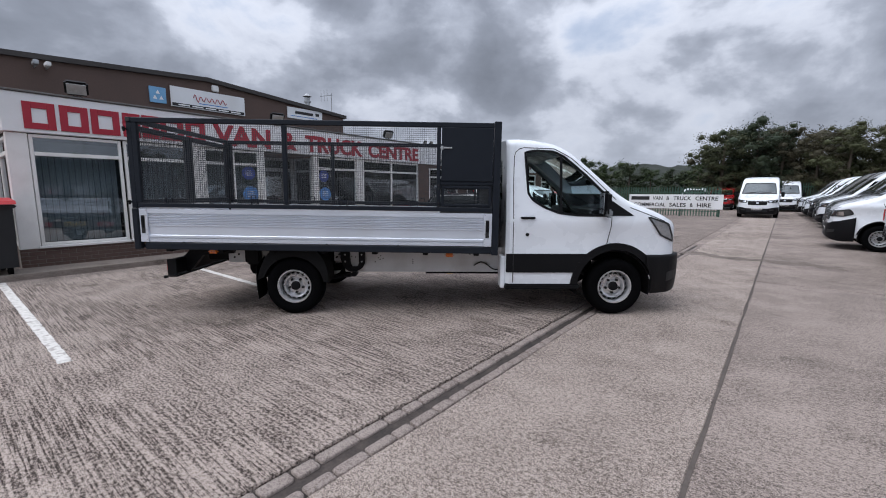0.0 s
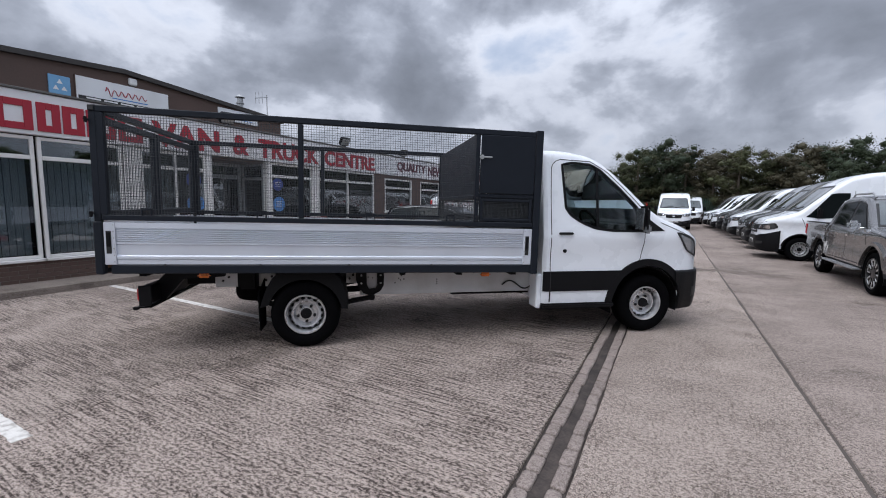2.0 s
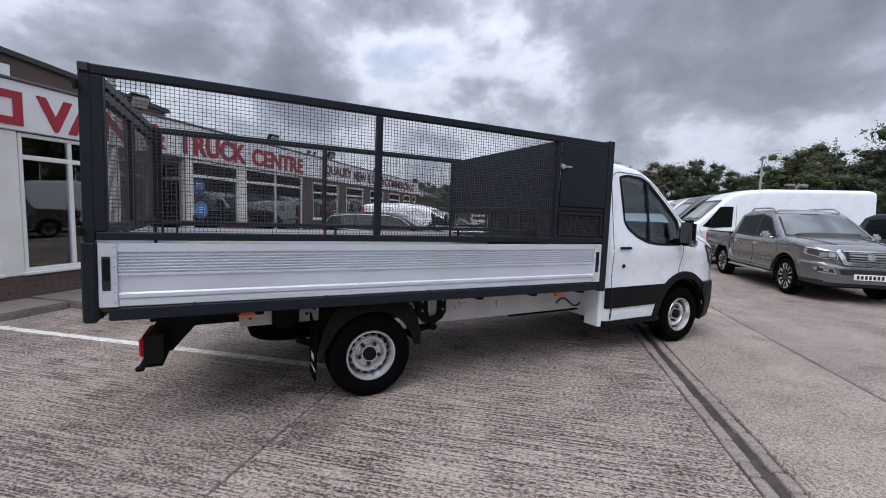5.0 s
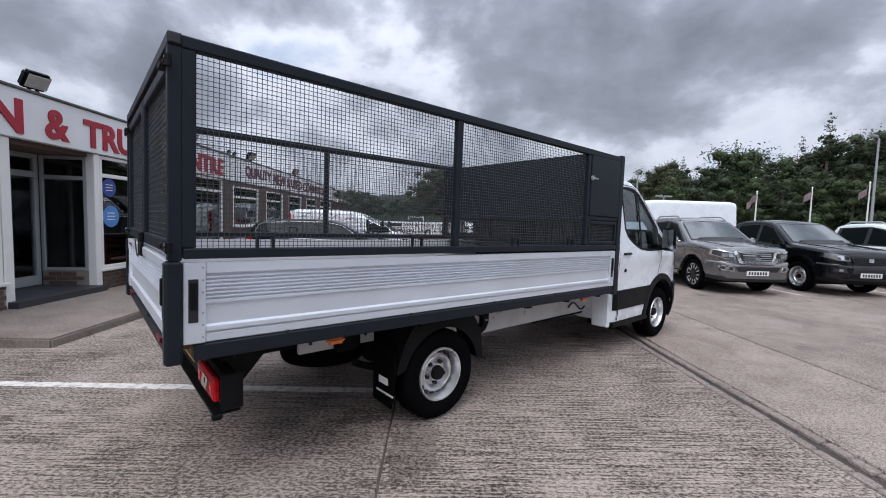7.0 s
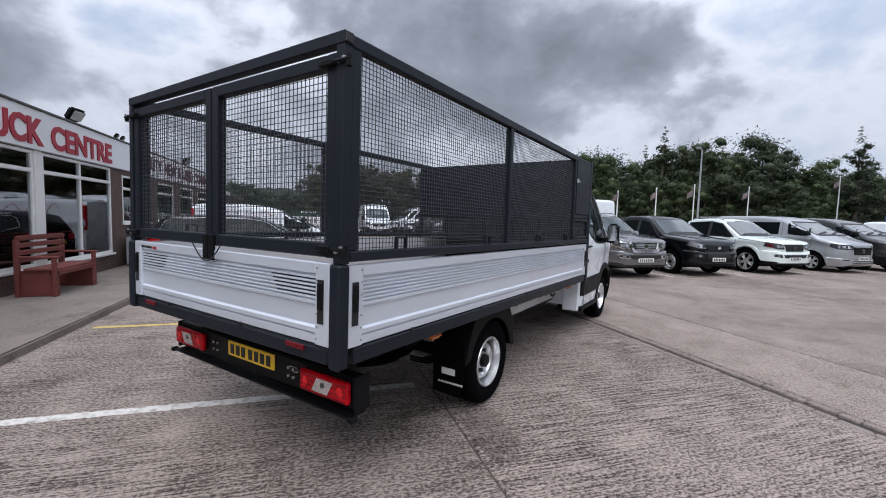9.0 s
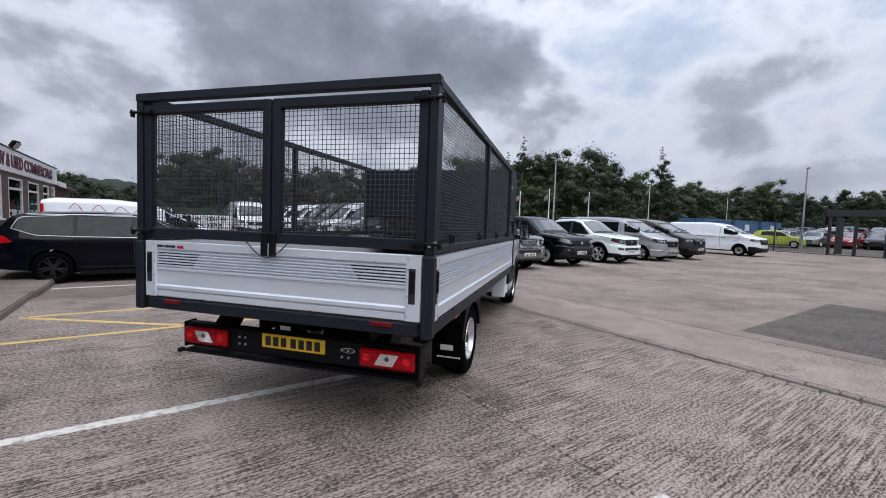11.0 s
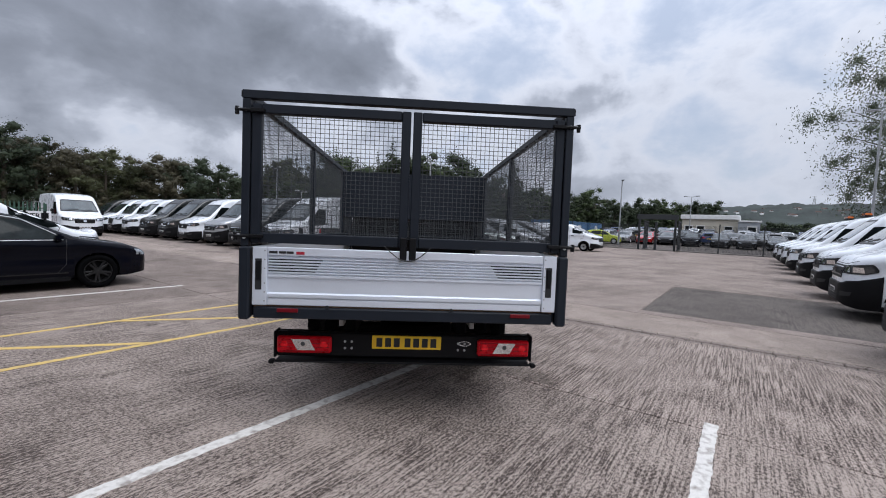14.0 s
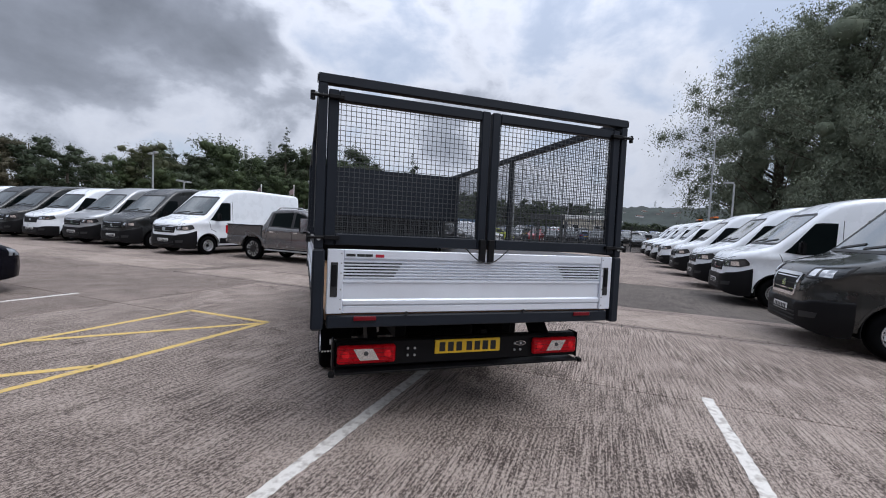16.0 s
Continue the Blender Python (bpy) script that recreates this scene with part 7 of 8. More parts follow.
    b["low"], b["r"], b["crown"], b["arches"] = [(0.97, 0.40), (0.52, 0.46)], 0.05, 0.0, [(0.0, R, R + 0.11)]
    b["swell"] = 0.0
    bb = loft(b)
    add("front_bumper", bb, M["white_paint"], 0, False, True)
    bt = BVHTree.FromBMesh(loft(b))
    lower = loft({**b, "top": [(0.94, 0.42), (0.92, 0.47), (0.52, 0.47)], "low": [(0.94, 0.34), (0.52, 0.38)], "r": 0.02})
    add("valance", lower, M["plastic_grey"] if lux else M["plastic"])
    add("lower_grille", fitted(bt, "front", [(-0.46, 0.565), (0.46, 0.565)], [(-0.52, 0.67), (0.52, 0.67)] if not work else [(-0.42, 0.76), (0.42, 0.76)], 8, 3, 0.006, 0.02), M["ink"])
    if work:
        add("bumper_cladding", fitted(bt, "front", [(-0.66, 0.45), (0.66, 0.45)], [(-0.42, 0.77), (0.42, 0.77)], 10, 3, 0.004, 0.015), M["plastic"])
    g0, g1, gw = (0.80, 1.00, 0.40) if lux else (0.80, 0.96, 0.46) if work else (0.78, 1.0, 0.45)
    add("grille", fitted(tree, "front", [(-gw + 0.06, g0), (gw - 0.06, g0)], [(-gw, g1), (gw, g1)], 8, 4, 0.014, 0.02), M["ink"])
    gi = len(res) - 1
    if lux:
        add("grille_frame", strip(tree, "front", [(-0.52, g1 + 0.01), (-0.40, g0 - 0.02), (-0.30, g0 - 0.03), (0.30, g0 - 0.03), (0.40, g0 - 0.02), (0.52, g1 + 0.01)], 0.075, 0.035, 0.03, 36), M["chrome"], gi)
        add("grille_trim", strip(tree, "front", [(-0.44, g1 + 0.005), (0.44, g1 + 0.005)], 0.022, 0.03, 0.03, 16), M["chrome"], gi)
    for k in range(4):
        z = g0 + 0.03 + (g1 - g0 - 0.05) * k / 3.3
        add("grille_bar", fitted(tree, "front", [(-gw + 0.07, z), (gw - 0.07, z)], [(-gw + 0.07, z + 0.014), (gw - 0.07, z + 0.014)], 6, 1, 0.026, 0.012), M["zinc"] if lux else M["plastic_grey"], gi)
    zb = (g0 + g1) / 2
    add("badge", fitted(tree, "front", [(-0.06, zb - 0.045), (0.06, zb - 0.045)], [(-0.06, zb + 0.045), (0.06, zb + 0.045)], 2, 2, 0.04, 0.02), M["chrome"], gi)
    yi = 0.52 if lux else 0.47
    lo = [(yi, 0.85), (0.72, 0.86), (0.885, 0.93)]
    hi = [(yi + 0.02, 0.985), (0.74, 1.02), (0.895, 1.05)]
    add("headlight", fitted(tree, "front", lo, hi, 10, 4, 0.012, 0.02), M["lamp_clear"] if work else M["lamp_dark"], 0, True)
    for q in (0.10, 0.42):
        ya = yi + 0.36 * q
        add("reflector", fitted(tree, "front", [(ya, 0.885), (ya + 0.10, 0.89)], [(ya, 0.965), (ya + 0.10, 0.975)], 3, 2, 0.017, 0.006), M["lamp_clear"] if not work else M["chrome"], 0, True)
    add("headlight_rim", strip(tree, "front", lo + hi[::-1], 0.014, 0.016, 0.016, 30, True), M["chrome"] if lux else M["ink"], 0, True)
    if not lux and not work:
        add("turn_lamp", fitted(tree, "front", [(0.78, 0.90), (0.875, 0.94)], [(0.80, 0.98), (0.885, 1.02)], 3, 2, 0.017, 0.006), M["lamp_red_dark"], 0, True)
    fo_ = [(0.55, 0.575), (0.80, 0.60), (0.84, 0.69), (0.60, 0.68)]
    add("fog_recess", fitted(bt, "front", [(0.55, 0.575), (0.80, 0.60)], [(0.60, 0.68), (0.84, 0.69)], 5, 3, 0.004, 0.012), M["ink"], 0, True)
    if lux:
        add("fog_surround", strip(bt, "front", fo_, 0.024, 0.012, 0.016, 24, True), M["chrome"], 0, True)
    add("fog_lamp", fitted(bt, "front", [(0.66, 0.61), (0.73, 0.615)], [(0.66, 0.665), (0.73, 0.67)], 3, 2, 0.012, 0.01), M["lamp_clear"], 0, True)
    m = boxed(-0.70, -0.57, -1.14, -0.95, 1.155, 1.32, bevel=0.045)
    box(m, -0.66, -0.58, -0.97, -0.86, 1.155, 1.20, 0.01)
    add("door_mirror", m, M["chrome"] if lux else M["plastic"], 0, True)
    add("sill", boxed(-wb + R + 0.14, -R - 0.14, -0.90, -0.80, 0.40, 0.47, bevel=0.015), M["plastic"], 0, True)
    if not work:
        step = boxed(-2.56, -0.60, -1.0, -0.88, 0.37, 0.41, bevel=0.014)
        add("side_step", step, M["zinc"] if lux else M["plastic"], 0, True)
        rail = bmesh.new()
        for p, q in (((-1.12, 1.775), (-1.3, 1.86)), ((-1.3, 1.86), (-2.2, 1.86)), ((-2.2, 1.86), (-2.36, 1.76))):
            tube(rail, (p[0], -0.62, p[1]), (q[0], -0.62, q[1]), 0.02, 8)
        add("roof_rail", rail, M["zinc"], 0, True)
    add("tail_lamp", boxed(-4.42, -4.3, -0.935, -0.83, 0.86, 1.16, bevel=0.02), M["lamp_red"], 0, True)
    add("rear_bumper", boxed(-4.5, -4.38, -0.85, 0.85, 0.55, 0.72, bevel=0.03), M["chrome"] if lux else M["plastic"])
    add("underbody", boxed(-wb - 0.6, 0.5, -0.45, 0.45, 0.32, 0.8, bevel=0.03), M["chassis"])
    add("number_plate", boxed(0.965, 0.985, -0.26, 0.26, 0.475, 0.585, bevel=0.004), M["plate_white"])
    pi = len(res) - 1
    for k in range(7):
        add("plate_bar", boxed(0.985, 0.987, -0.22 + 0.065 * k, -0.18 + 0.065 * k, 0.495, 0.565), M["ink"], pi)
    add("wiper", strip(tree, "front", [(-0.6, 1.26), (-0.05, 1.30)], 0.02, 0.02, 0.012, 8), M["ink"])
    add("wiper", strip(tree, "front", [(0.08, 1.26), (0.62, 1.30)], 0.02, 0.02, 0.012, 8), M["ink"])
    for c in (0.0, -wb):
        add("wheel_liner", liner(c, R + 0.10, -0.90, 0.90), M["chassis"])
    return res, R, wb, 0.925


def car_spec(kind):
    if kind == "estate":
        top = [(0.90, 0.58), (0.89, 0.66), (0.80, 0.74), (0.5, 0.85), (-0.30, 0.98), (-1.15, 1.38), (-1.5, 1.45), (-2.1, 1.47), (-3.0, 1.44), (-3.42, 1.38), (-3.62, 1.08), (-3.70, 0.95), (-3.73, 0.62)]
        return {"top": top, "plan": [(0.90, 0.5), (0.86, 0.66), (0.74, 0.78), (0.5, 0.86), (0, 0.895), (-2.9, 0.90), (-3.4, 0.86), (-3.65, 0.76), (-3.73, 0.66)], "belt": 0.92, "roof": 1.47, "tumble": 0.26, "r": 0.10, "crown": 0.03, "ease": 0.09, "swell": 0.018, "step": 0.012}, 2.80, 0.33
    top = [(0.80, 0.58), (0.79, 0.68), (0.70, 0.80), (0.4, 0.92), (-0.20, 1.02), (-0.95, 1.44), (-1.3, 1.53), (-1.9, 1.56), (-2.6, 1.51), (-2.95, 1.40), (-3.12, 1.08), (-3.20, 0.92), (-3.22, 0.60)]
    return {"top": top, "plan": [(0.80, 0.5), (0.76, 0.66), (0.64, 0.78), (0.4, 0.85), (0, 0.88), (-2.5, 0.89), (-2.95, 0.84), (-3.15, 0.76), (-3.22, 0.66)], "belt": 0.98, "roof": 1.56, "tumble": 0.24, "r": 0.10, "crown": 0.03, "ease": 0.09}, 2.55, 0.32


def car_parts(kind):
    s, wb, R = car_spec(kind)
    fo, rear = s["top"][0][0], s["top"][-1][0]
    s["low"] = [(fo, 0.28), (0.5, 0.22), (-wb, 0.24), (rear, 0.34)]
    s["arches"] = [(0.0, R, R + 0.045), (-wb, R, R + 0.045)]
    res = []
    bm = loft(s)
    tree = BVHTree.FromBMesh(bm)
    res.append(("body", link_mesh("body", bm, M["white_paint"], 35), None, True))

    def add(name, bm, mat, parent=0, mirror=False, painted=False):
        if mirror:
            res.append((name, link_mesh(name, mirrored(bm), mat, 40), parent, painted))
        res.append((name, link_mesh(name, bm, mat, 40), parent, painted))

    b, t = s["belt"], s["roof"]
    xa, xb = (-0.50, -3.30) if kind == "estate" else (-0.42, -2.85)
    mid = -1.45 if kind == "estate" else -1.35
    add("windscreen", fitted(tree, "front", [(-0.68, b + 0.10), (0.68, b + 0.10)], [(-0.52, t - 0.10), (0.52, t - 0.10)], 10, 5), M["screen_glass"])
    add("rear_screen", fitted(tree, "rear", [(-0.58, b + 0.12), (0.58, b + 0.12)], [(-0.5, t - 0.14), (0.5, t - 0.14)], 8, 4), M["van_glass"])
    if kind == "estate":
        wins = [([(xa, b + 0.06), (mid, b + 0.05)], [(-1.10, t - 0.17), (mid, t - 0.10)]), ([(mid - 0.05, b + 0.05), (-2.42, b + 0.07)], [(mid - 0.05, t - 0.10), (-2.42, t - 0.09)]), ([(-2.48, b + 0.07), (-3.05, b + 0.10), (-3.36, b + 0.20)], [(-2.48, t - 0.09), (-3.0, t - 0.11), (-3.30, t - 0.16)])]
        line = [(xa - 0.02, b + 0.035), (mid, b + 0.025), (-2.45, b + 0.045), (-3.05, b + 0.07), (-3.40, b + 0.20), (-3.30, t - 0.13), (-2.45, t - 0.06), (mid, t - 0.07), (-1.08, t - 0.14), (xa - 0.04, b + 0.09)]
        add("chrome_line", strip(tree, "right", line, 0.013, 0.008, 0.008, 60), M["zinc"], 0, True)
    else:
        wins = [([(xa, b + 0.06), (mid, b + 0.05)], [(-0.92, t - 0.18), (mid, t - 0.10)]), ([(mid - 0.05, b + 0.05), (xb + 0.35, b + 0.12)], [(mid - 0.05, t - 0.10), (xb + 0.45, t - 0.14)])]
    for lo, hi in wins:
        add("side_window", fitted(tree, "right", lo, hi, 7, 4), M["car_glass"], 0, True)
    add("door_gap", strip(tree, "right", [(mid - 0.02, t - 0.12), (mid - 0.02, 0.36)], 0.010, 0.002), M["ink"], 0, True)
    add("door_gap", strip(tree, "right", [(xa + 0.02, b + 0.05), (xa + 0.02, 0.5), (xa - 0.1, 0.34)], 0.010, 0.002), M["ink"], 0, True)
    for x in (mid + 0.18, mid - 0.85):
        add("door_handle", fitted(tree, "right", [(x - 0.09, b - 0.10), (x + 0.09, b - 0.10)], [(x - 0.09, b - 0.065), (x + 0.09, b - 0.065)], 3, 1, 0.022, 0.03), M["white_paint"], 0, True, True)
    add("headlight", fitted(tree, "front", [(0.42, 0.60), (0.80, 0.64)], [(0.46, 0.68), (0.80, 0.76)], 8, 3, 0.006, 0.02), M["lamp_clear"], 0, True)
    add("tail_lamp", fitted(tree, "rear", [(0.40, b - 0.14), (0.80, b - 0.12)], [(0.42, b - 0.0), (0.78, b + 0.04)], 6, 3, 0.008, 0.02), M["lamp_red"], 0, True)
    if kind == "estate":
        add("tail_lamp", fitted(tree, "right", [(-3.69, 0.80), (-3.36, 0.86)], [(-3.66, 0.98), (-3.50, 0.97)], 6, 3, 0.006, 0.016), M["lamp_red"], 0, True)
        add("skirt_line", strip(tree, "right", [(-0.45, 0.33), (-2.35, 0.33)], 0.02, 0.005, 0.008, 12), M["alloy_dark"], 0, True)
    add("grille", fitted(tree, "front", [(-0.38, 0.48), (0.38, 0.48)], [(-0.42, 0.62), (0.42, 0.62)], 6, 3, 0.006, 0.015), M["ink"])
    add("lower_grille", fitted(tree, "front", [(-0.5, 0.33), (0.5, 0.33)], [(-0.55, 0.42), (0.55, 0.42)], 6, 2, 0.006, 0.015), M["ink"])
    add("number_plate", fitted(tree, "rear", [(-0.26, b - 0.24), (0.26, b - 0.24)], [(-0.26, b - 0.13), (0.26, b - 0.13)], 2, 2, 0.012, 0.01), M["plate_yellow"])
    m = boxed(xa - 0.16, xa - 0.04, -1.05, -0.86, b + 0.02, b + 0.15, bevel=0.035)
    add("door_mirror", m, M["white_paint"], 0, True, True)
    add("sill", boxed(-wb + R + 0.08, -R - 0.08, -0.87, -0.80, 0.17, 0.26, bevel=0.015), M["plastic"], 0, True)
    add("underbody", boxed(-wb - 0.4, 0.5, -0.45, 0.45, 0.17, 0.5, bevel=0.03), M["chassis"])
    for c in (0.0, -wb):
        add("wheel_liner", liner(c, R + 0.04, -0.85, 0.85), M["chassis"])
    if kind == "estate":
        add("roof_rail", strip(tree, "right", [(-1.5, t - 0.045), (-3.2, t - 0.075)], 0.016, 0.016, 0.016, 16), M["zinc"], 0, True)
    return res, R, wb, 0.89


STOCK = {}


def parked(kind, paint, m, label, category, group="", wheels="steel"):
    """A parked vehicle, front axle at the pose's origin, nose along its x."""
    if kind not in STOCK:
        if kind == "crafter":
            STOCK[kind] = van_parts(big_van(0.99, -4.95, 2.58, 1.02), 0.99, -4.95, 3.64, 0.345, kind)
        elif kind == "boxer":
            STOCK[kind] = van_parts(big_van(0.95, -5.0, 2.52, 1.025, 1.18, 1.42, -0.80), 0.95, -5.0, 3.9, 0.345, kind)
        elif kind == "transit":
            STOCK[kind] = van_parts(big_van(1.02, -4.7, 2.52, 1.03, 1.16, 1.45, -0.90), 1.02, -4.7, 3.75, 0.345, kind)
        elif kind == "custom":
            STOCK[kind] = van_parts(big_van(0.98, -4.0, 1.99, 0.99, 1.06, 1.30, -0.95), 0.98, -4.0, 2.95, 0.335, kind)
        elif kind == "small_van":
            STOCK[kind] = van_parts(big_van(0.80, -3.45, 1.80, 0.91, 0.96, 1.13, -0.95), 0.80, -3.45, 2.75, 0.315, kind)
        elif kind == "trafic":
            STOCK[kind] = van_parts(big_van(0.98, -4.3, 1.97, 0.98, 1.10, 1.32, -0.90), 0.98, -4.3, 3.3, 0.335, kind)
        elif kind == "pickup":
            STOCK[kind] = pickup_parts("chrome")
        elif kind == "work_pickup":
            STOCK[kind] = pickup_parts("work")
        elif kind == "plain_pickup":
            STOCK[kind] = pickup_parts("plain")
        else:
            STOCK[kind] = car_parts(kind)
    parts_, R, wb, hw = STOCK[kind]
    v = thing({"crafter": "panel_van", "boxer": "panel_van", "transit": "panel_van", "custom": "panel_van", "trafic": "panel_van", "small_van": "panel_van", "pickup": "pickup_truck", "work_pickup": "pickup_truck", "plain_pickup": "pickup_truck"}.get(kind, "car"), m, label, category, group)
    obs = []
    for name, me, pi, painted in parts_:
        o = new(name, me)
        o.parent = v if pi is None or pi == 0 and name == "body" else obs[pi]
        if pi is None:
            o.parent = v
        if painted:
            o.material_slots[0].link = "OBJECT"
            o.material_slots[0].material = PAINTS[paint]
        obs.append(o)
    for x in (0.0, -wb):
        for sgn in (-1, 1):
            wheel(v, x, sgn * (hw - 0.125), wheels, R, R - 0.135 if wheels == "steel" else R - 0.105, 0.225, wheels not in ("steel", "plain") or "pickup" in kind)
    return v


W_, N_, S_ = 180, 90, -90
VAN = "panel van"
G1 = "vans parked in a row"
# row along the far side, noses to the west
for k, (y, kind, paint, dx) in enumerate([(16.35, "crafter", "white", 2.0), (19.5, "crafter", "graphite", 2.15), (22.3, "crafter", "silver", 2.3), (25.0, "transit", "white", 2.2), (27.7, "crafter", "graphite", 2.2), (30.3, "crafter", "graphite", 2.1), (32.9, "transit", "white", 2.0), (35.4, "boxer", "white", 1.9), (37.8, "transit", "white", 1.8), (40.2, "boxer", "graphite", 1.7)]):
    lab = {"white": "white high-roof panel van with dark lower bumper parked on concrete", "graphite": "dark grey high-roof panel van parked on concrete", "silver": "silver high-roof panel van with dark bumper parked on concrete"}[paint]
    parked(kind, paint, pose(dx, y, 0, 0, 0, W_), lab, VAN, G1)
parked("pickup", "grey", pose(2.8, 9.95, 0, 0, 0, S_), "grey metallic double-cab pickup with dark alloys and chrome grille", "pickup", "", "cut_alloy")
parked("work_pickup", "black", pose(5.6, 10.05, 0, 0, 0, S_), "black double-cab pickup with steel wheels", "pickup")
parked("plain_pickup", "mint", pose(8.85, 10.05, 0, 0, 0, S_), "white double-cab pickup with alloy wheels and dark grille", "pickup", "", "alloy")
parked("custom", "silver", pose(12.3, 10.15, 0, 0, 0, S_), "silver low-roof van with a body-coloured bumper", VAN, "", "alloy")
parked("trafic", "graphite", pose(15.0, 10.15, 0, 0, 0, S_), "dark grey low-roof van", VAN)
parked("trafic", "white", pose(22.6, 9.9, 0, 0, 0, S_), "plain white low-roof panel van", VAN)
# row with noses to the north
for x, kind, paint in [(-1.2, "boxer", "graphite"), (3.0, "crafter", "white"), (6.1, "crafter", "white"), (10.1, "crafter", "white"), (14.4, "transit", "white"), (17.8, "transit", "white"), (21.2, "transit", "white"), (24.6, "transit", "white")]:
    lab = "dark grey panel van with a black bumper and chrome grille surround" if paint == "graphite" else "white high-roof panel van with dark lower bumper parked on concrete"
    v = parked(kind, paint, pose(x, -2.08, 0, 0, 0, N_), "white high-roof panel van with an amber roof beacon" if x in (14.4, 17.8) else lab, VAN, "vans in the facing row")
    if x in (14.4, 17.8):
        b = part("beacon_base", boxed(-1.36, -1.14, -0.30, 0.55, 2.49, 2.535, bevel=0.01), M["plastic"], v)
        part("beacon", boxed(-1.35, -1.15, -0.28, 0.53, 2.535, 2.62, bevel=0.02), M["lamp_amber"], b, "amber beacon lens")
parked("estate", "navy", pose(-6.12, 11.72, 0, 0, 0, 0), "very dark blue estate car with chrome window line", "car", "", "dark_alloy")
tv = parked("small_van", "white", pose(-6.08, 14.5, 0), "small white van with a thin pink script mark on its side", VAN)
part("script_mark", sweep([(-2.9 + 1.75 * k / 40, -0.935, 1.53 + 0.10 * math.sin(k * 0.6) * (1.5 - k / 40)) for k in range(41)], 0.009, 5), M["red_letter"], tv)
parked("hatch", "red", pose(-6.0, 17.3, 0, 0, 0, 0), "red hatchback parked beside a white van", "car")
parked("transit", "white", pose(-1.25, 32.9, 0, 0, 0, S_), "white high-roof panel van with dark lower bumper facing the yard", VAN)
parked("transit", "white", pose(0.05, 44.5, 0, 0, 0, S_), "white high-roof panel van with dark lower bumper facing the yard", VAN)
parked("trafic", "white", pose(-6.65, 45.0, 0, 0, 0, S_), "white low-roof panel van far behind the green fence", VAN)
parked("trafic", "red", pose(-4.45, 45.3, 0, 0, 0, S_), "red low-roof panel van far behind the green fence", VAN)

# cars on the neighbouring lot, which rises to the east
def lot_rise(x):
    return max(0.0, 0.028 * (x - 38.0))


parked("hatch", "lime", pose(41.5, 12.6, 0.10, 0, 0, -78), "small lime green car behind the mesh fence", "car", "", "plain")
rnd = random.Random(11)
for row, (x, n, y0) in enumerate([(45.0, 12, 15.0), (51.0, 13, 16.0), (58.0, 14, 17.0), (66.0, 14, 17.5), (74.0, 14, 17.5)]):
    for k in range(n):
        y = y0 - 2.45 * k + rnd.uniform(-0.2, 0.2)
        paint = rnd.choice(["black", "graphite", "navy", "black", "grey", "graphite", "blue", "black", "silver"] if row < 2 else ["black", "graphite", "silver", "white", "navy", "grey", "blue"]) if not (row == 0 and k == 2 or row == 1 and k == 3) else "red"
        parked(rnd.choice(["hatch", "estate", "hatch"]), paint, pose(x + rnd.uniform(-0.3, 0.3), y, lot_rise(x), 0, 0, 0 if rnd.random() < 0.2 else 180), "%s car parked on the neighbouring lot" % {"graphite": "dark grey", "navy": "dark blue"}.get(paint, paint), "car", "cars on the far lot", "plain")


# ---- fences, gate, posts, lot ----
def palisade(a, b, h, mat, name, label, pitch=0.16):
    """Palisade fence: posts, two rails and pointed pales."""
    a, b = Vector((*a, 0)), Vector((*b, 0))
    L = (b - a).length
    f = thing(name, Matrix.Translation(a) @ Matrix.Rotation(math.atan2(b.y - a.y, b.x - a.x), 4, "Z"), label, "fence", "", "structure")
    for z in (0.35, h - 0.35):
        part("rail", boxed(0, L, -0.02, 0.02, z - 0.025, z + 0.025), mat, f)
    n = int(L / 2.75) + 1
    for k in range(n + 1):
        x = min(L, k * 2.75)
        part("post", boxed(x - 0.05, x + 0.05, 0.022, 0.12, 0, h - 0.1), mat, f)
    bm = bmesh.new()
    prism(bm, [(-0.032, 0.05), (0.032, 0.05), (0.032, h - 0.08), (0.0, h), (-0.032, h - 0.08)], -0.045, -0.022)
    me = link_mesh("pale", bm, mat)
    x, k = 0.08, 0
    while x < L and k < 290:
        o = new("pale", me)
        o.parent = f
        o.location = (x, 0, 0)
        x += pitch
        k += 1
    return f


palisade((-13.5, 31.0), (-3.1, 31.0), 1.9, M["fence_green"], "fence_green", "green steel palisade fence")
palisade((-0.2, 46.5), (14.0, 46.5), 2.4, M["fence_green"], "fence_green_far", "green steel palisade fence at the back of the yard")
ban = thing("banner", pose(-8.4, 30.953, 0), "white printed banner tied to the green fence", "banner")
part("sheet", boxed(0.0, 5.5, -0.03, 0.0, 0.48, 1.40, bevel=0.008), M["fascia"], ban)
part("print_bar", boxed(0.15, 1.30, -0.036, -0.0305, 1.03, 1.27), M["ink"], ban)
for words, x, x1, z in (("VAN & TRUCK CENTRE", 1.5, 5.35, 1.03), ("COMMERCIAL SALES & HIRE", 0.35, 5.0, 0.60)):
    step = (x1 - x) / (len(words) + 0.5)
    for word in words.split():
        bm = text_bm(word, 0.25, step * (len(word) - 0.1), 0.006, 0.02)
        bmesh.ops.translate(bm, vec=(x, -0.034, z), verts=bm.verts)
        part("lettering", bm, M["ink"], ban)
        x += step * (len(word) + 1)

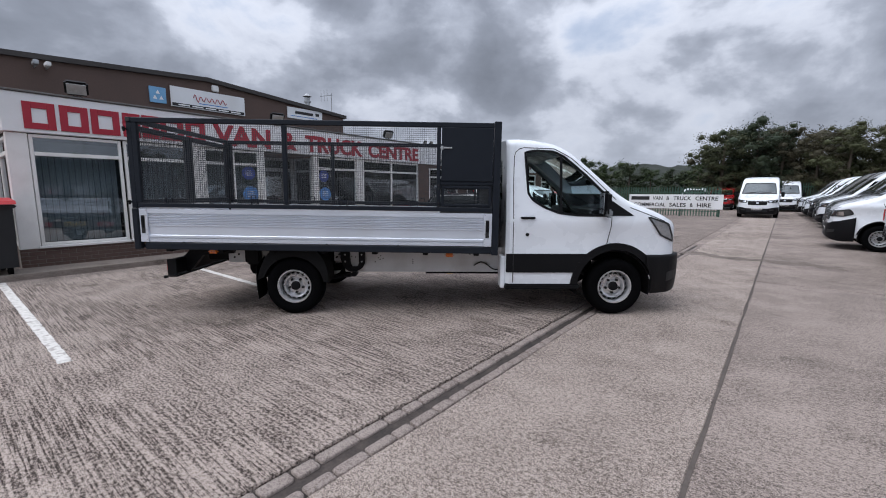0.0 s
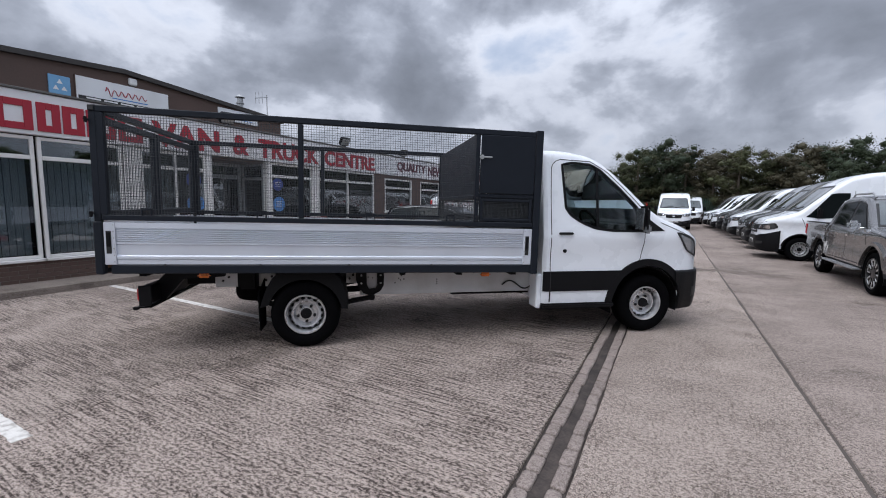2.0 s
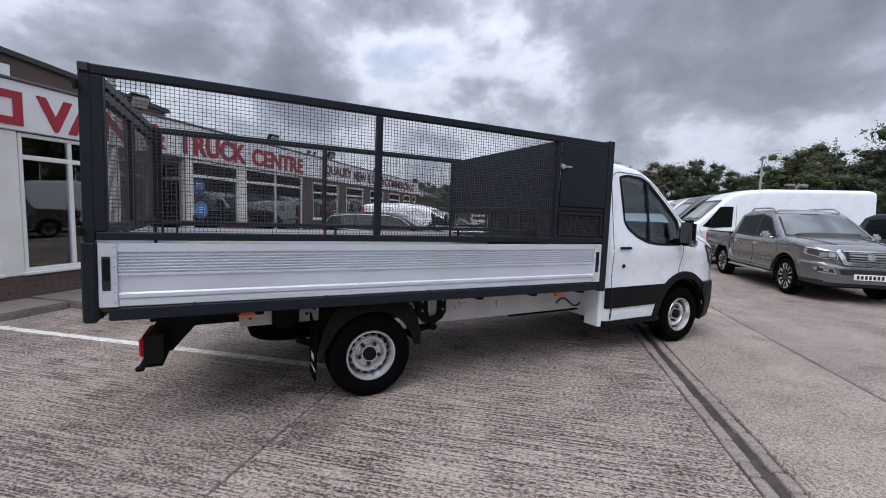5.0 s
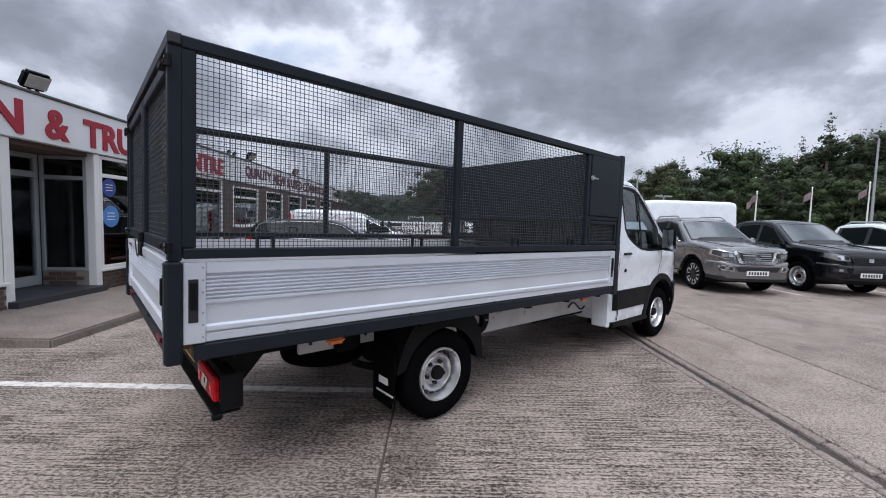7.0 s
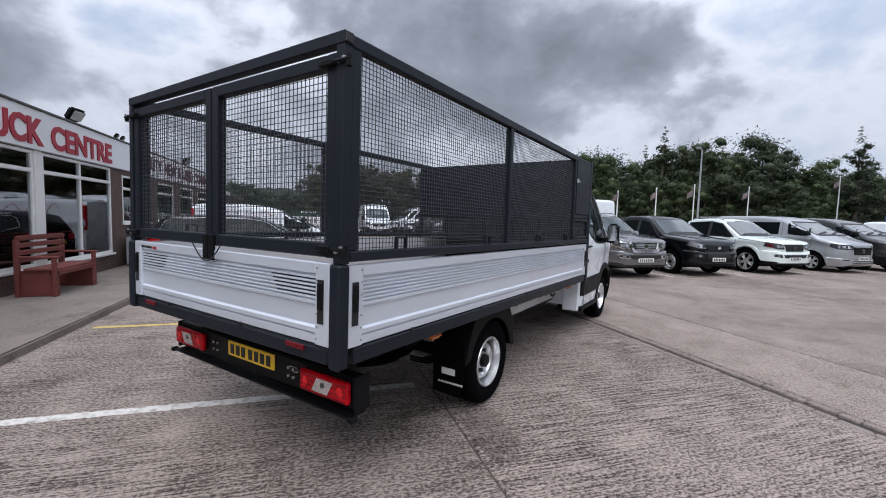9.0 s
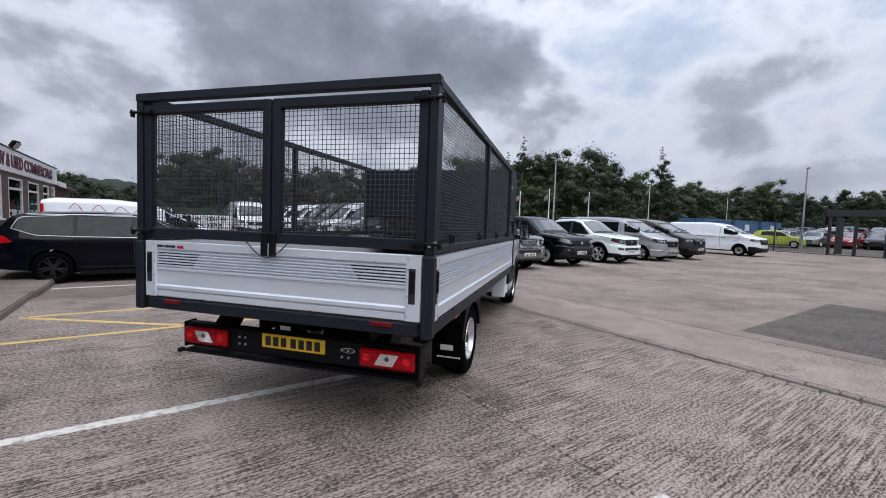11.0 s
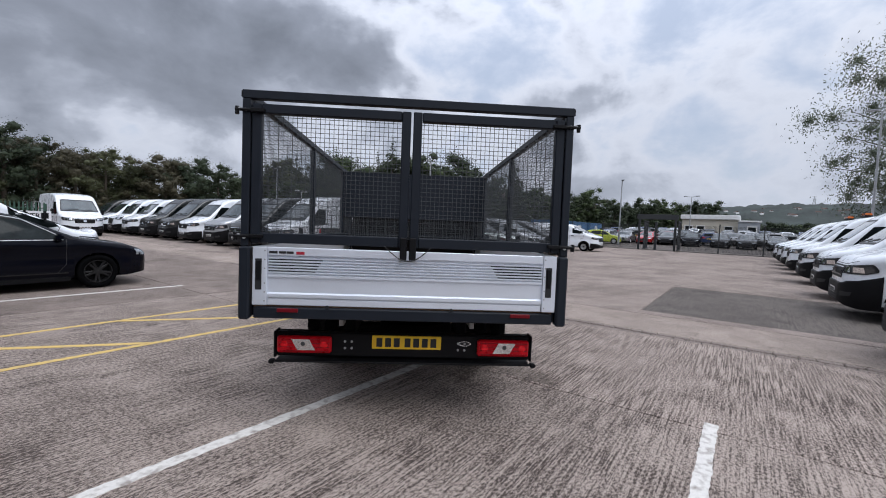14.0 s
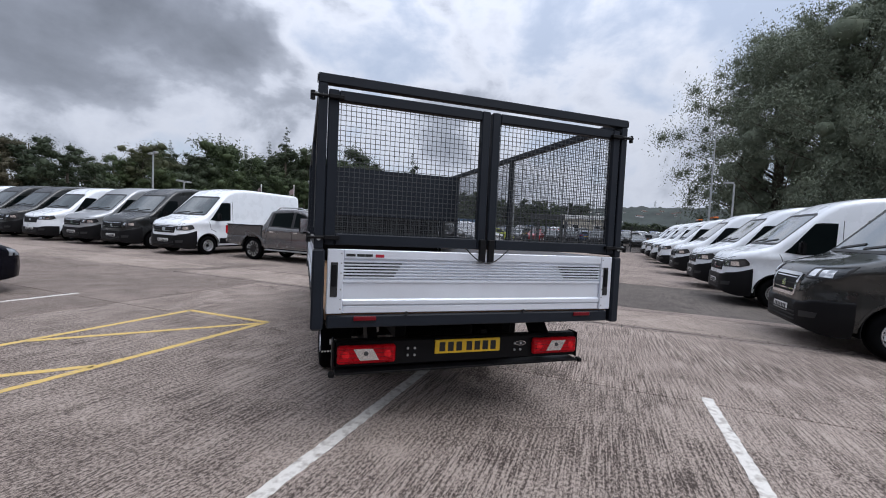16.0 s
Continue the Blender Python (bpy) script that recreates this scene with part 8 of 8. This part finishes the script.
# dark mesh fence and gate at the far end
GX = 33.0
fe = thing("fence_mesh", pose(GX, 0, 0), "black steel mesh fence with square posts", "fence", "", "structure")
for y in [5.2 - 3.0 * k for k in range(1, 9)] + [8.6 + 3.0 * k for k in range(1, 5)]:
    part("post", boxed(-0.04, 0.04, y - 0.04, y + 0.04, 0, 2.45), M["fence_dark"], fe)
for ya, yb in ((-19.0, 5.2), (8.6, 21.0)):
    bm = wire_panel(ya, yb, 0.1, 2.3, lambda u, v, w: (w, u, v), 0.085, 0.0055)
    part("wire_mesh", bm, M["fence_dark"], fe)
gt = thing("gate_frame", pose(GX, 0, 0), "tall black steel gate portal standing open", "gate")
part("post", boxed(-0.09, 0.09, 5.37, 5.55, 0, 2.75, bevel=0.01), M["fence_dark"], gt)
part("post", boxed(-0.09, 0.09, 8.3, 8.48, 0, 2.75, bevel=0.01), M["fence_dark"], gt)
part("lintel", boxed(-0.125, 0.125, 5.25, 8.60, 2.751, 3.205, bevel=0.01), M["fence_dark"], gt)
part("rail", boxed(-0.05, 0.05, 6.9, 7.1, 0.0, 2.55), M["fence_dark"], gt)
for y0 in (5.0, 7.6):
    for k in range(13):
        part("gate_bar", boxed(-2.0 + 0.15 * k, -1.96 + 0.15 * k, y0, y0 + 0.04, 0.2, 2.5), M["fence_dark"], gt)
    for z in (0.1, 1.3, 2.5):
        part("gate_rail", boxed(-2.05, -0.13, y0 - 0.02, y0 + 0.06, z, z + 0.1), M["fence_dark"], gt)


def container(x, y, l, m_turn, label):
    c = thing("shipping_container", pose(x, y, 0, 0, 0, m_turn), label, "container", "blue containers")
    bm = bmesh.new()
    pts = []
    n = int(l / 0.14)
    for i in range(n):
        pts.append((i * l / n, 0.0 if i % 4 < 2 else 0.04))
    outline = pts + [(l, 0.0), (l, 2.4)] + [(0.0, 2.4)]
    prism(bm, outline, 0.1, 2.5, "z")
    part("shell", bm, M["container_blue"], c)
    part("roof", boxed(-0.02, l + 0.02, -0.02, 2.42, 2.5, 2.6, bevel=0.02), M["container_blue"], c)
    part("sill", boxed(-0.02, l + 0.02, -0.02, 2.42, 0.0, 0.1), M["container_blue"], c)
    part("label_board", boxed(l * 0.4, l * 0.4 + 1.2, -0.02, -0.005, 1.5, 2.2), M["plate_white"], c)


for k in range(3):
    container(37.0 + 6.4 * k, 18.5 - 0.3 * k, 6.1, 0, "blue corrugated shipping container behind the fence")


def street_lamp(x, y, h, arm=0.8, turn=0, twin=False):
    l = thing("street_lamp", pose(x, y, 0, 0, 0, turn), "tall grey lamp column", "lamp post", "lamp columns")
    part("column", tubed((0, 0, 0), (0, 0, h), 0.09, 10, 0.05), M["zinc"], l)
    part("base", tubed((0, 0, 0), (0, 0, 1.2), 0.12, 10), M["zinc"], l)
    part("arm", tubed((0, 0, h), (arm, 0, h + 0.1), 0.035, 8), M["zinc"], l)
    part("lantern", boxed(arm - 0.1, arm + 0.5, -0.12, 0.12, h + 0.05, h + 0.17, bevel=0.03), M["zinc"], l)
    if twin:
        part("arm", tubed((0, 0, h), (-arm, 0, h + 0.1), 0.035, 8), M["zinc"], l)
        part("lantern", boxed(-arm - 0.5, -arm + 0.1, -0.12, 0.12, h + 0.05, h + 0.17, bevel=0.03), M["zinc"], l)


street_lamp(40.0, 11.75, 7.0, 0.3, 200)
street_lamp(22.0, 24.5, 7.2, 0.4, 200)
street_lamp(10.8, 31.4, 5.5, 0.3, 250, True)
street_lamp(12.3, 30.3, 3.7, 0.25, 200, True)
street_lamp(24.9, -6.6, 5.4, 0.15, 90)
street_lamp(28.7, -6.0, 9.7, 0.25, 90, True)
street_lamp(75.0, 8.3, 8.0, 0.8, 250, True)
for x, h in ((18.3, 4.2), (22.3, 4.6), (26.5, 5.1), (33.1, 5.2), (45.6, 6.9), (69.0, 7.6)):
    f = thing("flagpole", pose(x, 29.0, 0), "white flagpole with a small faded drooping flag", "flagpole", "flagpoles")
    part("pole", tubed((0, 0, 0), (0, 0, h), 0.06, 10, 0.04), M["white_dull"], f)
    part("finial", tubed((0, 0, h), (0, 0, h + 0.1), 0.07, 10, 0.02), M["white_dull"], f)
    bm = bmesh.new()
    rows = []
    for i in range(7):
        u = i / 6
        rows.append([bm.verts.new((-0.05 - 0.62 * u, 0.12 * math.sin(u * 7 + x), h - 0.15 - 0.62 * u - 0.50 * v)) for v in (0.0, 0.5, 1.0)])
    for p, q in zip(rows, rows[1:]):
        for j in range(2):
            bm.faces.new((p[j], q[j], q[j + 1], p[j + 1]))
    ex = bmesh.ops.extrude_face_region(bm, geom=bm.faces[:])
    bmesh.ops.translate(bm, vec=(0, 0.01, 0), verts=[e for e in ex["geom"] if isinstance(e, bmesh.types.BMVert)])
    part("flag", bm, M["flag"], f)

cb = thing("site_cabin", pose(82, 0, 0), "long low cream and grey site cabin with a pale roof", "building")
part("wall", boxed(0, 8, 1.5, 10.2, 0, 4.4), M["cream_wall"], cb)
part("roof", boxed(-0.4, 8.4, 1.2, 10.5, 4.4, 5.25, bevel=0.1), M["white_dull"], cb)
part("annex", boxed(-2, 6, -1.6, 1.49, 0, 4.0), M["grey_wall"], cb)
part("annex_roof", boxed(-2.2, 6, -1.8, 1.45, 4.0, 4.3, bevel=0.05), M["white_dull"], cb)
for y in (-1.2, 2.2, 6.5, 8.4):
    w = part("window", boxed(-2.05 if y < 0 else -0.05, -2.0 if y < 0 else 0.0, y, y + 1.4, 2.2, 3.3), M["upvc"], cb)
    part("pane", boxed(-2.07 if y < 0 else -0.07, -2.05 if y < 0 else -0.05, y + 0.15, y + 1.25, 2.35, 3.15), M["van_glass"], w)
setting("wall_lot_end", boxed(86, 86.3, -40, -4, 0, 2.4), M["grey_wall"], "grey boundary wall at the end of the far lot", "wall")
bm = bmesh.new()
prism(bm, [(33.5, -0.034), (90, -0.034), (90, lot_rise(90) - 0.006), (38, -0.006), (33.5, -0.006)], -25, 22)
setting("ground_lot", bm, M["slab_dark"], "dark tarmac of the neighbouring lot", "ground")


# ---- trees and distance ----
def leaf_material(name, a, b):
    m = bpy.data.materials.new(name)
    m.use_nodes = True
    nd, ln = m.node_tree.nodes, m.node_tree.links
    p = nd["Principled BSDF"]
    g, o, r, n = nd.new("ShaderNodeNewGeometry"), nd.new("ShaderNodeObjectInfo"), nd.new("ShaderNodeValToRGB"), nd.new("ShaderNodeMath")
    n.operation = "ADD"
    half = nd.new("ShaderNodeMath")
    half.operation, half.inputs[1].default_value = "MULTIPLY", 0.35
    ln.new(o.outputs["Random"], half.inputs[0])
    h2 = nd.new("ShaderNodeMath")
    h2.operation, h2.inputs[1].default_value = "MULTIPLY", 0.65
    ln.new(g.outputs["Random Per Island"], h2.inputs[0])
    ln.new(half.outputs[0], n.inputs[0])
    ln.new(h2.outputs[0], n.inputs[1])
    ln.new(n.outputs[0], r.inputs[0])
    r.color_ramp.elements[0].color, r.color_ramp.elements[1].color = (*a, 1), (*b, 1)
    ln.new(r.outputs[0], p.inputs["Base Color"])
    p.inputs["Roughness"].default_value = 0.65
    p.inputs["Specular IOR Level"].default_value = 0.3
    return m


LEAF = [leaf_material("leaf_green", (0.030, 0.047, 0.020), (0.064, 0.088, 0.034)), leaf_material("leaf_dark", (0.024, 0.036, 0.020), (0.050, 0.066, 0.032)), leaf_material("leaf_olive", (0.038, 0.045, 0.022), (0.080, 0.086, 0.038)), leaf_material("leaf_willow", (0.125, 0.150, 0.105), (0.19, 0.218, 0.155)), leaf_material("leaf_brown", (0.036, 0.033, 0.021), (0.072, 0.064, 0.036))]


def tree_meshes(seed, h, spread, leaves, leaf, trunk=0.25, low=0.15, cone=False, limbs=9, clump=(0.13, 0.25), droop=0.0):
    """Trunk with limbs, and a crown of leafy clumps round the twig tips, each hung with single leaves."""
    rnd = random.Random(seed)
    bm = bmesh.new()
    tube(bm, (0, 0, 0), (rnd.uniform(-0.1, 0.1), rnd.uniform(-0.1, 0.1), h * 0.5), trunk, 8, trunk * 0.6)
    tube(bm, (0, 0, h * 0.48), (0, 0, h * 0.84), trunk * 0.6, 7, 0.03)
    blobs, cores = [], []
    for k in range(limbs * 3):
        f = low + (0.97 - low) * ((k + rnd.random()) / (limbs * 3))
        z0 = h * f * 0.85
        a = rnd.uniform(0, 2 * math.pi)
        if cone:
            rr = spread * (1.14 - f) * rnd.uniform(0.7, 1.1)
        else:
            rr = spread * math.sin(math.pi * min(1, 0.18 + 0.80 * f)) ** 0.6 * rnd.uniform(0.45, 1.08)
        e = Vector((rr * math.cos(a), rr * math.sin(a), min(h * 0.97, z0 + rr * rnd.uniform(0.15, 0.6))))
        tube(bm, (0, 0, z0), e, trunk * 0.22 * (1.1 - f), 5, 0.012)
        for q in (0.4, 0.72, 1.0):
            c = Vector((0, 0, z0)).lerp(e, q) + Vector((rnd.gauss(0, 1), rnd.gauss(0, 1), rnd.gauss(0, 0.6))) * spread * 0.09
            blobs.append((c, spread * rnd.uniform(*clump) * (0.75 if cone and f > 0.75 else 1.0)))
            if not droop or q < 0.6:
                cores.append(blobs[-1])
    if cone:
        for k in range(5):
            blobs.append((Vector((rnd.uniform(-0.1, 0.1), rnd.uniform(-0.1, 0.1), h * (0.90 + 0.03 * k))), spread * (0.13 - 0.02 * k)))
    wood = link_mesh("trunk", bm, M["bark"], 50)
    ico = bmesh.new()
    bmesh.ops.create_icosphere(ico, subdivisions=1, radius=1.0)
    ico.verts.index_update()
    unit, tri = [v.co.copy() for v in ico.verts], [tuple(v.index for v in f.verts) for f in ico.faces]
    ico.free()
    vs, fs = [], []
    for c, r in cores:
        base = len(vs)
        off = Vector((rnd.uniform(0, 50), rnd.uniform(0, 50), rnd.uniform(0, 50)))
        for u in unit:
            k = 0.50 + 0.34 * noise.noise(u * 1.7 + off)
            p = c + Vector((u.x, u.y, u.z * (0.75 + droop))) * r * k
            vs.append((p.x, p.y, max(0.15, p.z)))
        fs += [(base + i, base + j, base + k) for i, j, k in tri]
    weights = list(itertools.accumulate(r * r for _, r in blobs))
    for c, r in rnd.choices(blobs, cum_weights=weights, k=leaves):
        d = Vector((rnd.gauss(0, 1), rnd.gauss(0, 1), rnd.gauss(0, 1) * (0.8 + droop))).normalized()
        p = c + Vector((d.x, d.y, d.z * (0.8 + droop))) * r * (0.40 + min(0.85, abs(rnd.gauss(0, 0.42))) if not droop else min(1.15, abs(rnd.gauss(0, 0.52))))
        p.z = max(0.2, p.z)
        nrm = (d * 0.45 + Vector((rnd.gauss(0, 0.5), rnd.gauss(0, 0.5), rnd.gauss(0, 0.5) + 0.35))).normalized()
        sz = leaf * rnd.uniform(0.6, 1.3)
        t1 = nrm.orthogonal().normalized()
        t1.rotate(Matrix.Rotation(rnd.uniform(0, 6.28), 3, nrm))
        if droop:
            t1 = (t1 + Vector((0, 0, -0.9))).normalized()
        t2 = nrm.cross(t1).normalized()
        base = len(vs)
        wide = 0.85 if droop else 1.0
        vs += [tuple(p - t1 * sz - t2 * sz * 0.35 * wide), tuple(p + t1 * sz), tuple(p + t2 * sz * 0.55 * wide - t1 * sz * 0.5)]
        fs.append((base, base + 1, base + 2))
    me = bpy.data.meshes.new("crown")
    me.from_pydata(vs, [], fs)
    n = len(cores) * len(tri)
    me.polygons.foreach_set("use_smooth", [i < n for i in range(len(fs))])
    return wood, me


FOREST = []
for seed, h, sp, n, cone in ((1, 7.5, 3.3, 12500, False), (2, 8.0, 3.0, 12500, False), (3, 7.0, 3.6, 12500, False), (4, 9.0, 2.4, 10000, True), (5, 9.5, 3.2, 12500, False)):
    FOREST.append((h, *tree_meshes(seed, h, sp, int(n * 1.25), 0.078, 0.2, 0.04, cone, 12 if not cone else 13, (0.12, 0.23))))


SPARSE = []
for seed, h, sp in ((11, 7.5, 3.3), (12, 7.0, 3.6), (13, 8.5, 3.2)):
    SPARSE.append((h, *tree_meshes(seed, h, sp, 6000, 0.112, 0.2, 0.04, False, 4, (0.22, 0.36))))


def plant(k, x, y, h, leaf, turn, label, group, stock=None):
    hh, wood, crown = (stock or FOREST)[k]
    t = thing("tree", pose(x, y, 0, 0, 0, turn) @ Matrix.Scale(h / hh, 4), label, "tree", group)
    o = new("trunk", wood)
    o.parent = t
    o = new("crown", crown)
    o.parent = t
    if not crown.materials:
        crown.materials.append(LEAF[0])
    o.material_slots[0].link = "OBJECT"
    o.material_slots[0].material = LEAF[leaf]


TREES = "trees behind the yard"
rnd = random.Random(3)
CX, CY = -4.0, 0.0
# height of the tree line by bearing, and its distance
LINE = [(140, 5.5), (130, 6.0), (120, 5.2), (112, 5.0), (106, 5.2), (102, 6.0), (99, 4.6), (95.5, 4.0), (92.8, 5.0), (90.9, 7.2), (88.5, 8.1), (85, 8.0), (82, 7.7), (79.8, 7.1), (77.8, 6.8), (75.5, 7.6), (72.5, 7.6), (71.2, 6.4), (69, 6.9), (67.8, 6.1), (65.8, 7.1), (63.5, 7.6), (62, 9.0), (60, 10.0), (57, 9.8), (53, 10.6), (51.5, 9.9), (48.3, 10.8), (46.7, 12.0), (44.5, 11.0), (40.4, 11.5), (38, 10.8), (36.8, 11.8), (35, 10.3), (33, 8.6), (30, 8.6), (24, 8.7), (21, 9.5), (17, 9.2), (13, 8.6), (10.3, 10.0), (7, 9.7), (3, 9.3)]
FAR = [(140, 48), (68, 48), (65, 57), (34, 57), (28.5, 66), (24, 80), (20, 88), (15, 97), (10, 107), (3, 120)]
az = 140.0
while az > 3:
    d, h = along(FAR, az), along(LINE, az)
    for row in (0, 1, -1) if az <= 66 else (0, 1):
        b = az + rnd.uniform(-0.4, 0.4) + (1.1 if row else 0)
        a = radians(b)
        hh = along(LINE, b) * {0: rnd.uniform(0.86, 0.95), 1: rnd.uniform(0.78, 0.92), -1: 0.54}[row] * (rnd.uniform(1.10, 1.22) if 65 < az < 92 else rnd.uniform(1.10, 1.26) if az <= 65 else rnd.uniform(1.06, 1.18))
        dd = d + row * 3.0 + rnd.uniform(-0.6, 0.6)
        spiky = 27 < az < 62 and rnd.random() < 0.6
        k = 3 if spiky else rnd.choice((0, 1, 2, 4))
        leaf = rnd.choice((2, 4, 0, 1)) if 72 < az < 93 else rnd.choice((0, 1, 1, 2)) if az >= 62 else rnd.choice((0, 1, 1))
        plant(k if row == 0 else rnd.choice((0, 1, 2)), CX + dd * math.cos(a), CY + dd * math.sin(a), hh, leaf, rnd.uniform(0, 360), "dark pointed tree behind the yard fence" if spiky and row == 0 else "dense green broadleaf tree behind the yard fence", TREES, None if row == 0 else SPARSE)
    az -= 2.6 if az > 30 else 1.9
a = radians(29.0)
plant(3, CX + 64 * math.cos(a), CY + 64 * math.sin(a), 12.6, 1, 40, "lone pointed tree standing over the tree line", TREES)
for k in range(26):
    a = radians(5.5 - 0.62 * k)
    plant(rnd.choice((0, 1, 2)), CX + 118 * math.cos(a) + rnd.uniform(-3, 3), 118 * math.sin(a), rnd.uniform(4.6, 6.4), rnd.choice((0, 1, 1)), rnd.uniform(0, 360), "dark green tree beyond the far lot", "trees beyond the lot", SPARSE)
# out-of-view trees, added to darken low reflections in paint and shop glass
for k in range(12):
    a = radians(-50 - 10.5 * k)
    plant(rnd.choice((0, 1, 2)), 42 * math.cos(a), -6 + 30 * math.sin(a), rnd.uniform(5, 6.5), rnd.choice((0, 1)), rnd.uniform(0, 360), "unseen green tree added south of the yard to darken reflections", "trees south of the yard", SPARSE)
# tall airy trees over the facing row
BIG = []
for seed, h, sp in ((21, 17.0, 6.0), (22, 18.5, 6.4)):
    BIG.append((h, *tree_meshes(seed, h, sp, 165000, 0.080, 0.38, 0.03, False, 36, (0.15, 0.25), 0.2)))
FOREST += BIG
for k, x, y, h in ((5, 39.0, -13.5, 24.5), (6, 34.0, -17.0, 25.0), (5, 29.0, -20.5, 22.0)):
    plant(k, x, y, h, 3, rnd.uniform(0, 360), "tall airy grey-green tree with drooping twigs", "tall trees")
for x, y, h in ((24, -15, 4.5), (30, -13, 5.0), (38, -14, 5.5), (19, -17, 4.5), (13, -18, 4.5), (44, -12, 5.0), (50, -14, 6)):
    plant(rnd.choice((0, 2)), x, y, h, 1, rnd.uniform(0, 360), "dense green bush-like tree under the tall trees", "low trees")


def ridge(name, a0, a1, dist, base, heights, depth, label, mat, bumps, power=0.8):
    """A wooded ridge: bumpy ground rising to a crest along an arc."""
    bm = bmesh.new()
    n, m_ = 160, 10
    rows = []
    for i in range(n + 1):
        f = i / n
        a = radians(a0 + (a1 - a0) * f)
        hgt = along([(-p, q) for p, q in heights], -f)
        row = []
        for j in range(m_ + 1):
            g_ = j / m_
            r = dist + depth * g_
            z = base + hgt * math.sin(g_ * math.pi / 2) ** power
            z += bumps * noise.noise(Vector((r * math.cos(a), r * math.sin(a), 0)) / (bumps * 4.0)) * min(1, g_ * 3)
            z += bumps * 0.5 * noise.noise(Vector((r * math.cos(a), r * math.sin(a), 9)) / (bumps * 1.3)) * min(1, g_ * 3)
            row.append(bm.verts.new((CX + r * math.cos(a), CY + r * math.sin(a), z)))
        rows.append(row)
    for p, q in zip(rows, rows[1:]):
        for j in range(m_):
            bm.faces.new((p[j], q[j], q[j + 1], p[j + 1]))
    bmesh.ops.recalc_face_normals(bm, faces=bm.faces)
    return setting(name, bm, mat, label, "hill", 60)


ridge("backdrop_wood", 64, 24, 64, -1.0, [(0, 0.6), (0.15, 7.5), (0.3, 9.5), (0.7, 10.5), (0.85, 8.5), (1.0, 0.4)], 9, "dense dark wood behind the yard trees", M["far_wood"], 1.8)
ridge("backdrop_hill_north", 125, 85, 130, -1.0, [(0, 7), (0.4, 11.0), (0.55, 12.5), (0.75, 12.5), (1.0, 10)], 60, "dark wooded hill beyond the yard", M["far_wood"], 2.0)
ridge("backdrop_hill_east", 20, -26, 430, -2.0, [(0, 30), (0.3, 42), (0.5, 49), (0.75, 50), (1.0, 42)], 300, "hazy green far hillside", M["hill_green"], 3.5, 2.2)
# far houses scattered on the hillside
rnd = random.Random(8)
for k in range(26):
    az, r = radians(rnd.uniform(-9, 4)), rnd.uniform(600, 660)
    g_ = (r - 430) / 300
    z = -2.0 + 47 * math.sin(g_ * math.pi / 2) ** 2.2 - 2.0
    hs = thing("house", pose(CX + r * math.cos(az), CY + r * math.sin(az), z, 0, 0, rnd.uniform(0, 180)), "small pale house far off on the hillside", "house", "far houses")
    w, d = rnd.uniform(4, 7), 3.5
    part("wall", boxed(-w / 2, w / 2, -d / 2, d / 2, 0, 3.0), M["white_dull"], hs)
    bm = bmesh.new()
    prism(bm, [(-d / 2 - 0.3, 3.0), (d / 2 + 0.3, 3.0), (0, 4.2)], -w / 2, w / 2, "x")
    part("roof", bm, M["brick"], hs)
py = thing("pylon", pose(690, -68, 44), "distant lattice electricity pylon on the hill", "pylon")
py.scale = (0.55, 0.55, 0.55)
bm = bmesh.new()
for s in (-1, 1):
    for q in (-1, 1):
        tube(bm, (s * 3, q * 3, 0), (s * 0.4, q * 0.4, 22), 0.3, 4)
for z in (4, 8, 12, 16, 20):
    w = 3 - 2.6 * z / 22
    for s in (-1, 1):
        tube(bm, (0, -w * s, z - 4), (0, w * s, z), 0.2, 4)
part("tower", bm, M["zinc"], py)
for z in (13, 17, 21):
    part("crossarm", tubed((0, -4, z), (0, 4, z), 0.25, 4), M["zinc"], py)
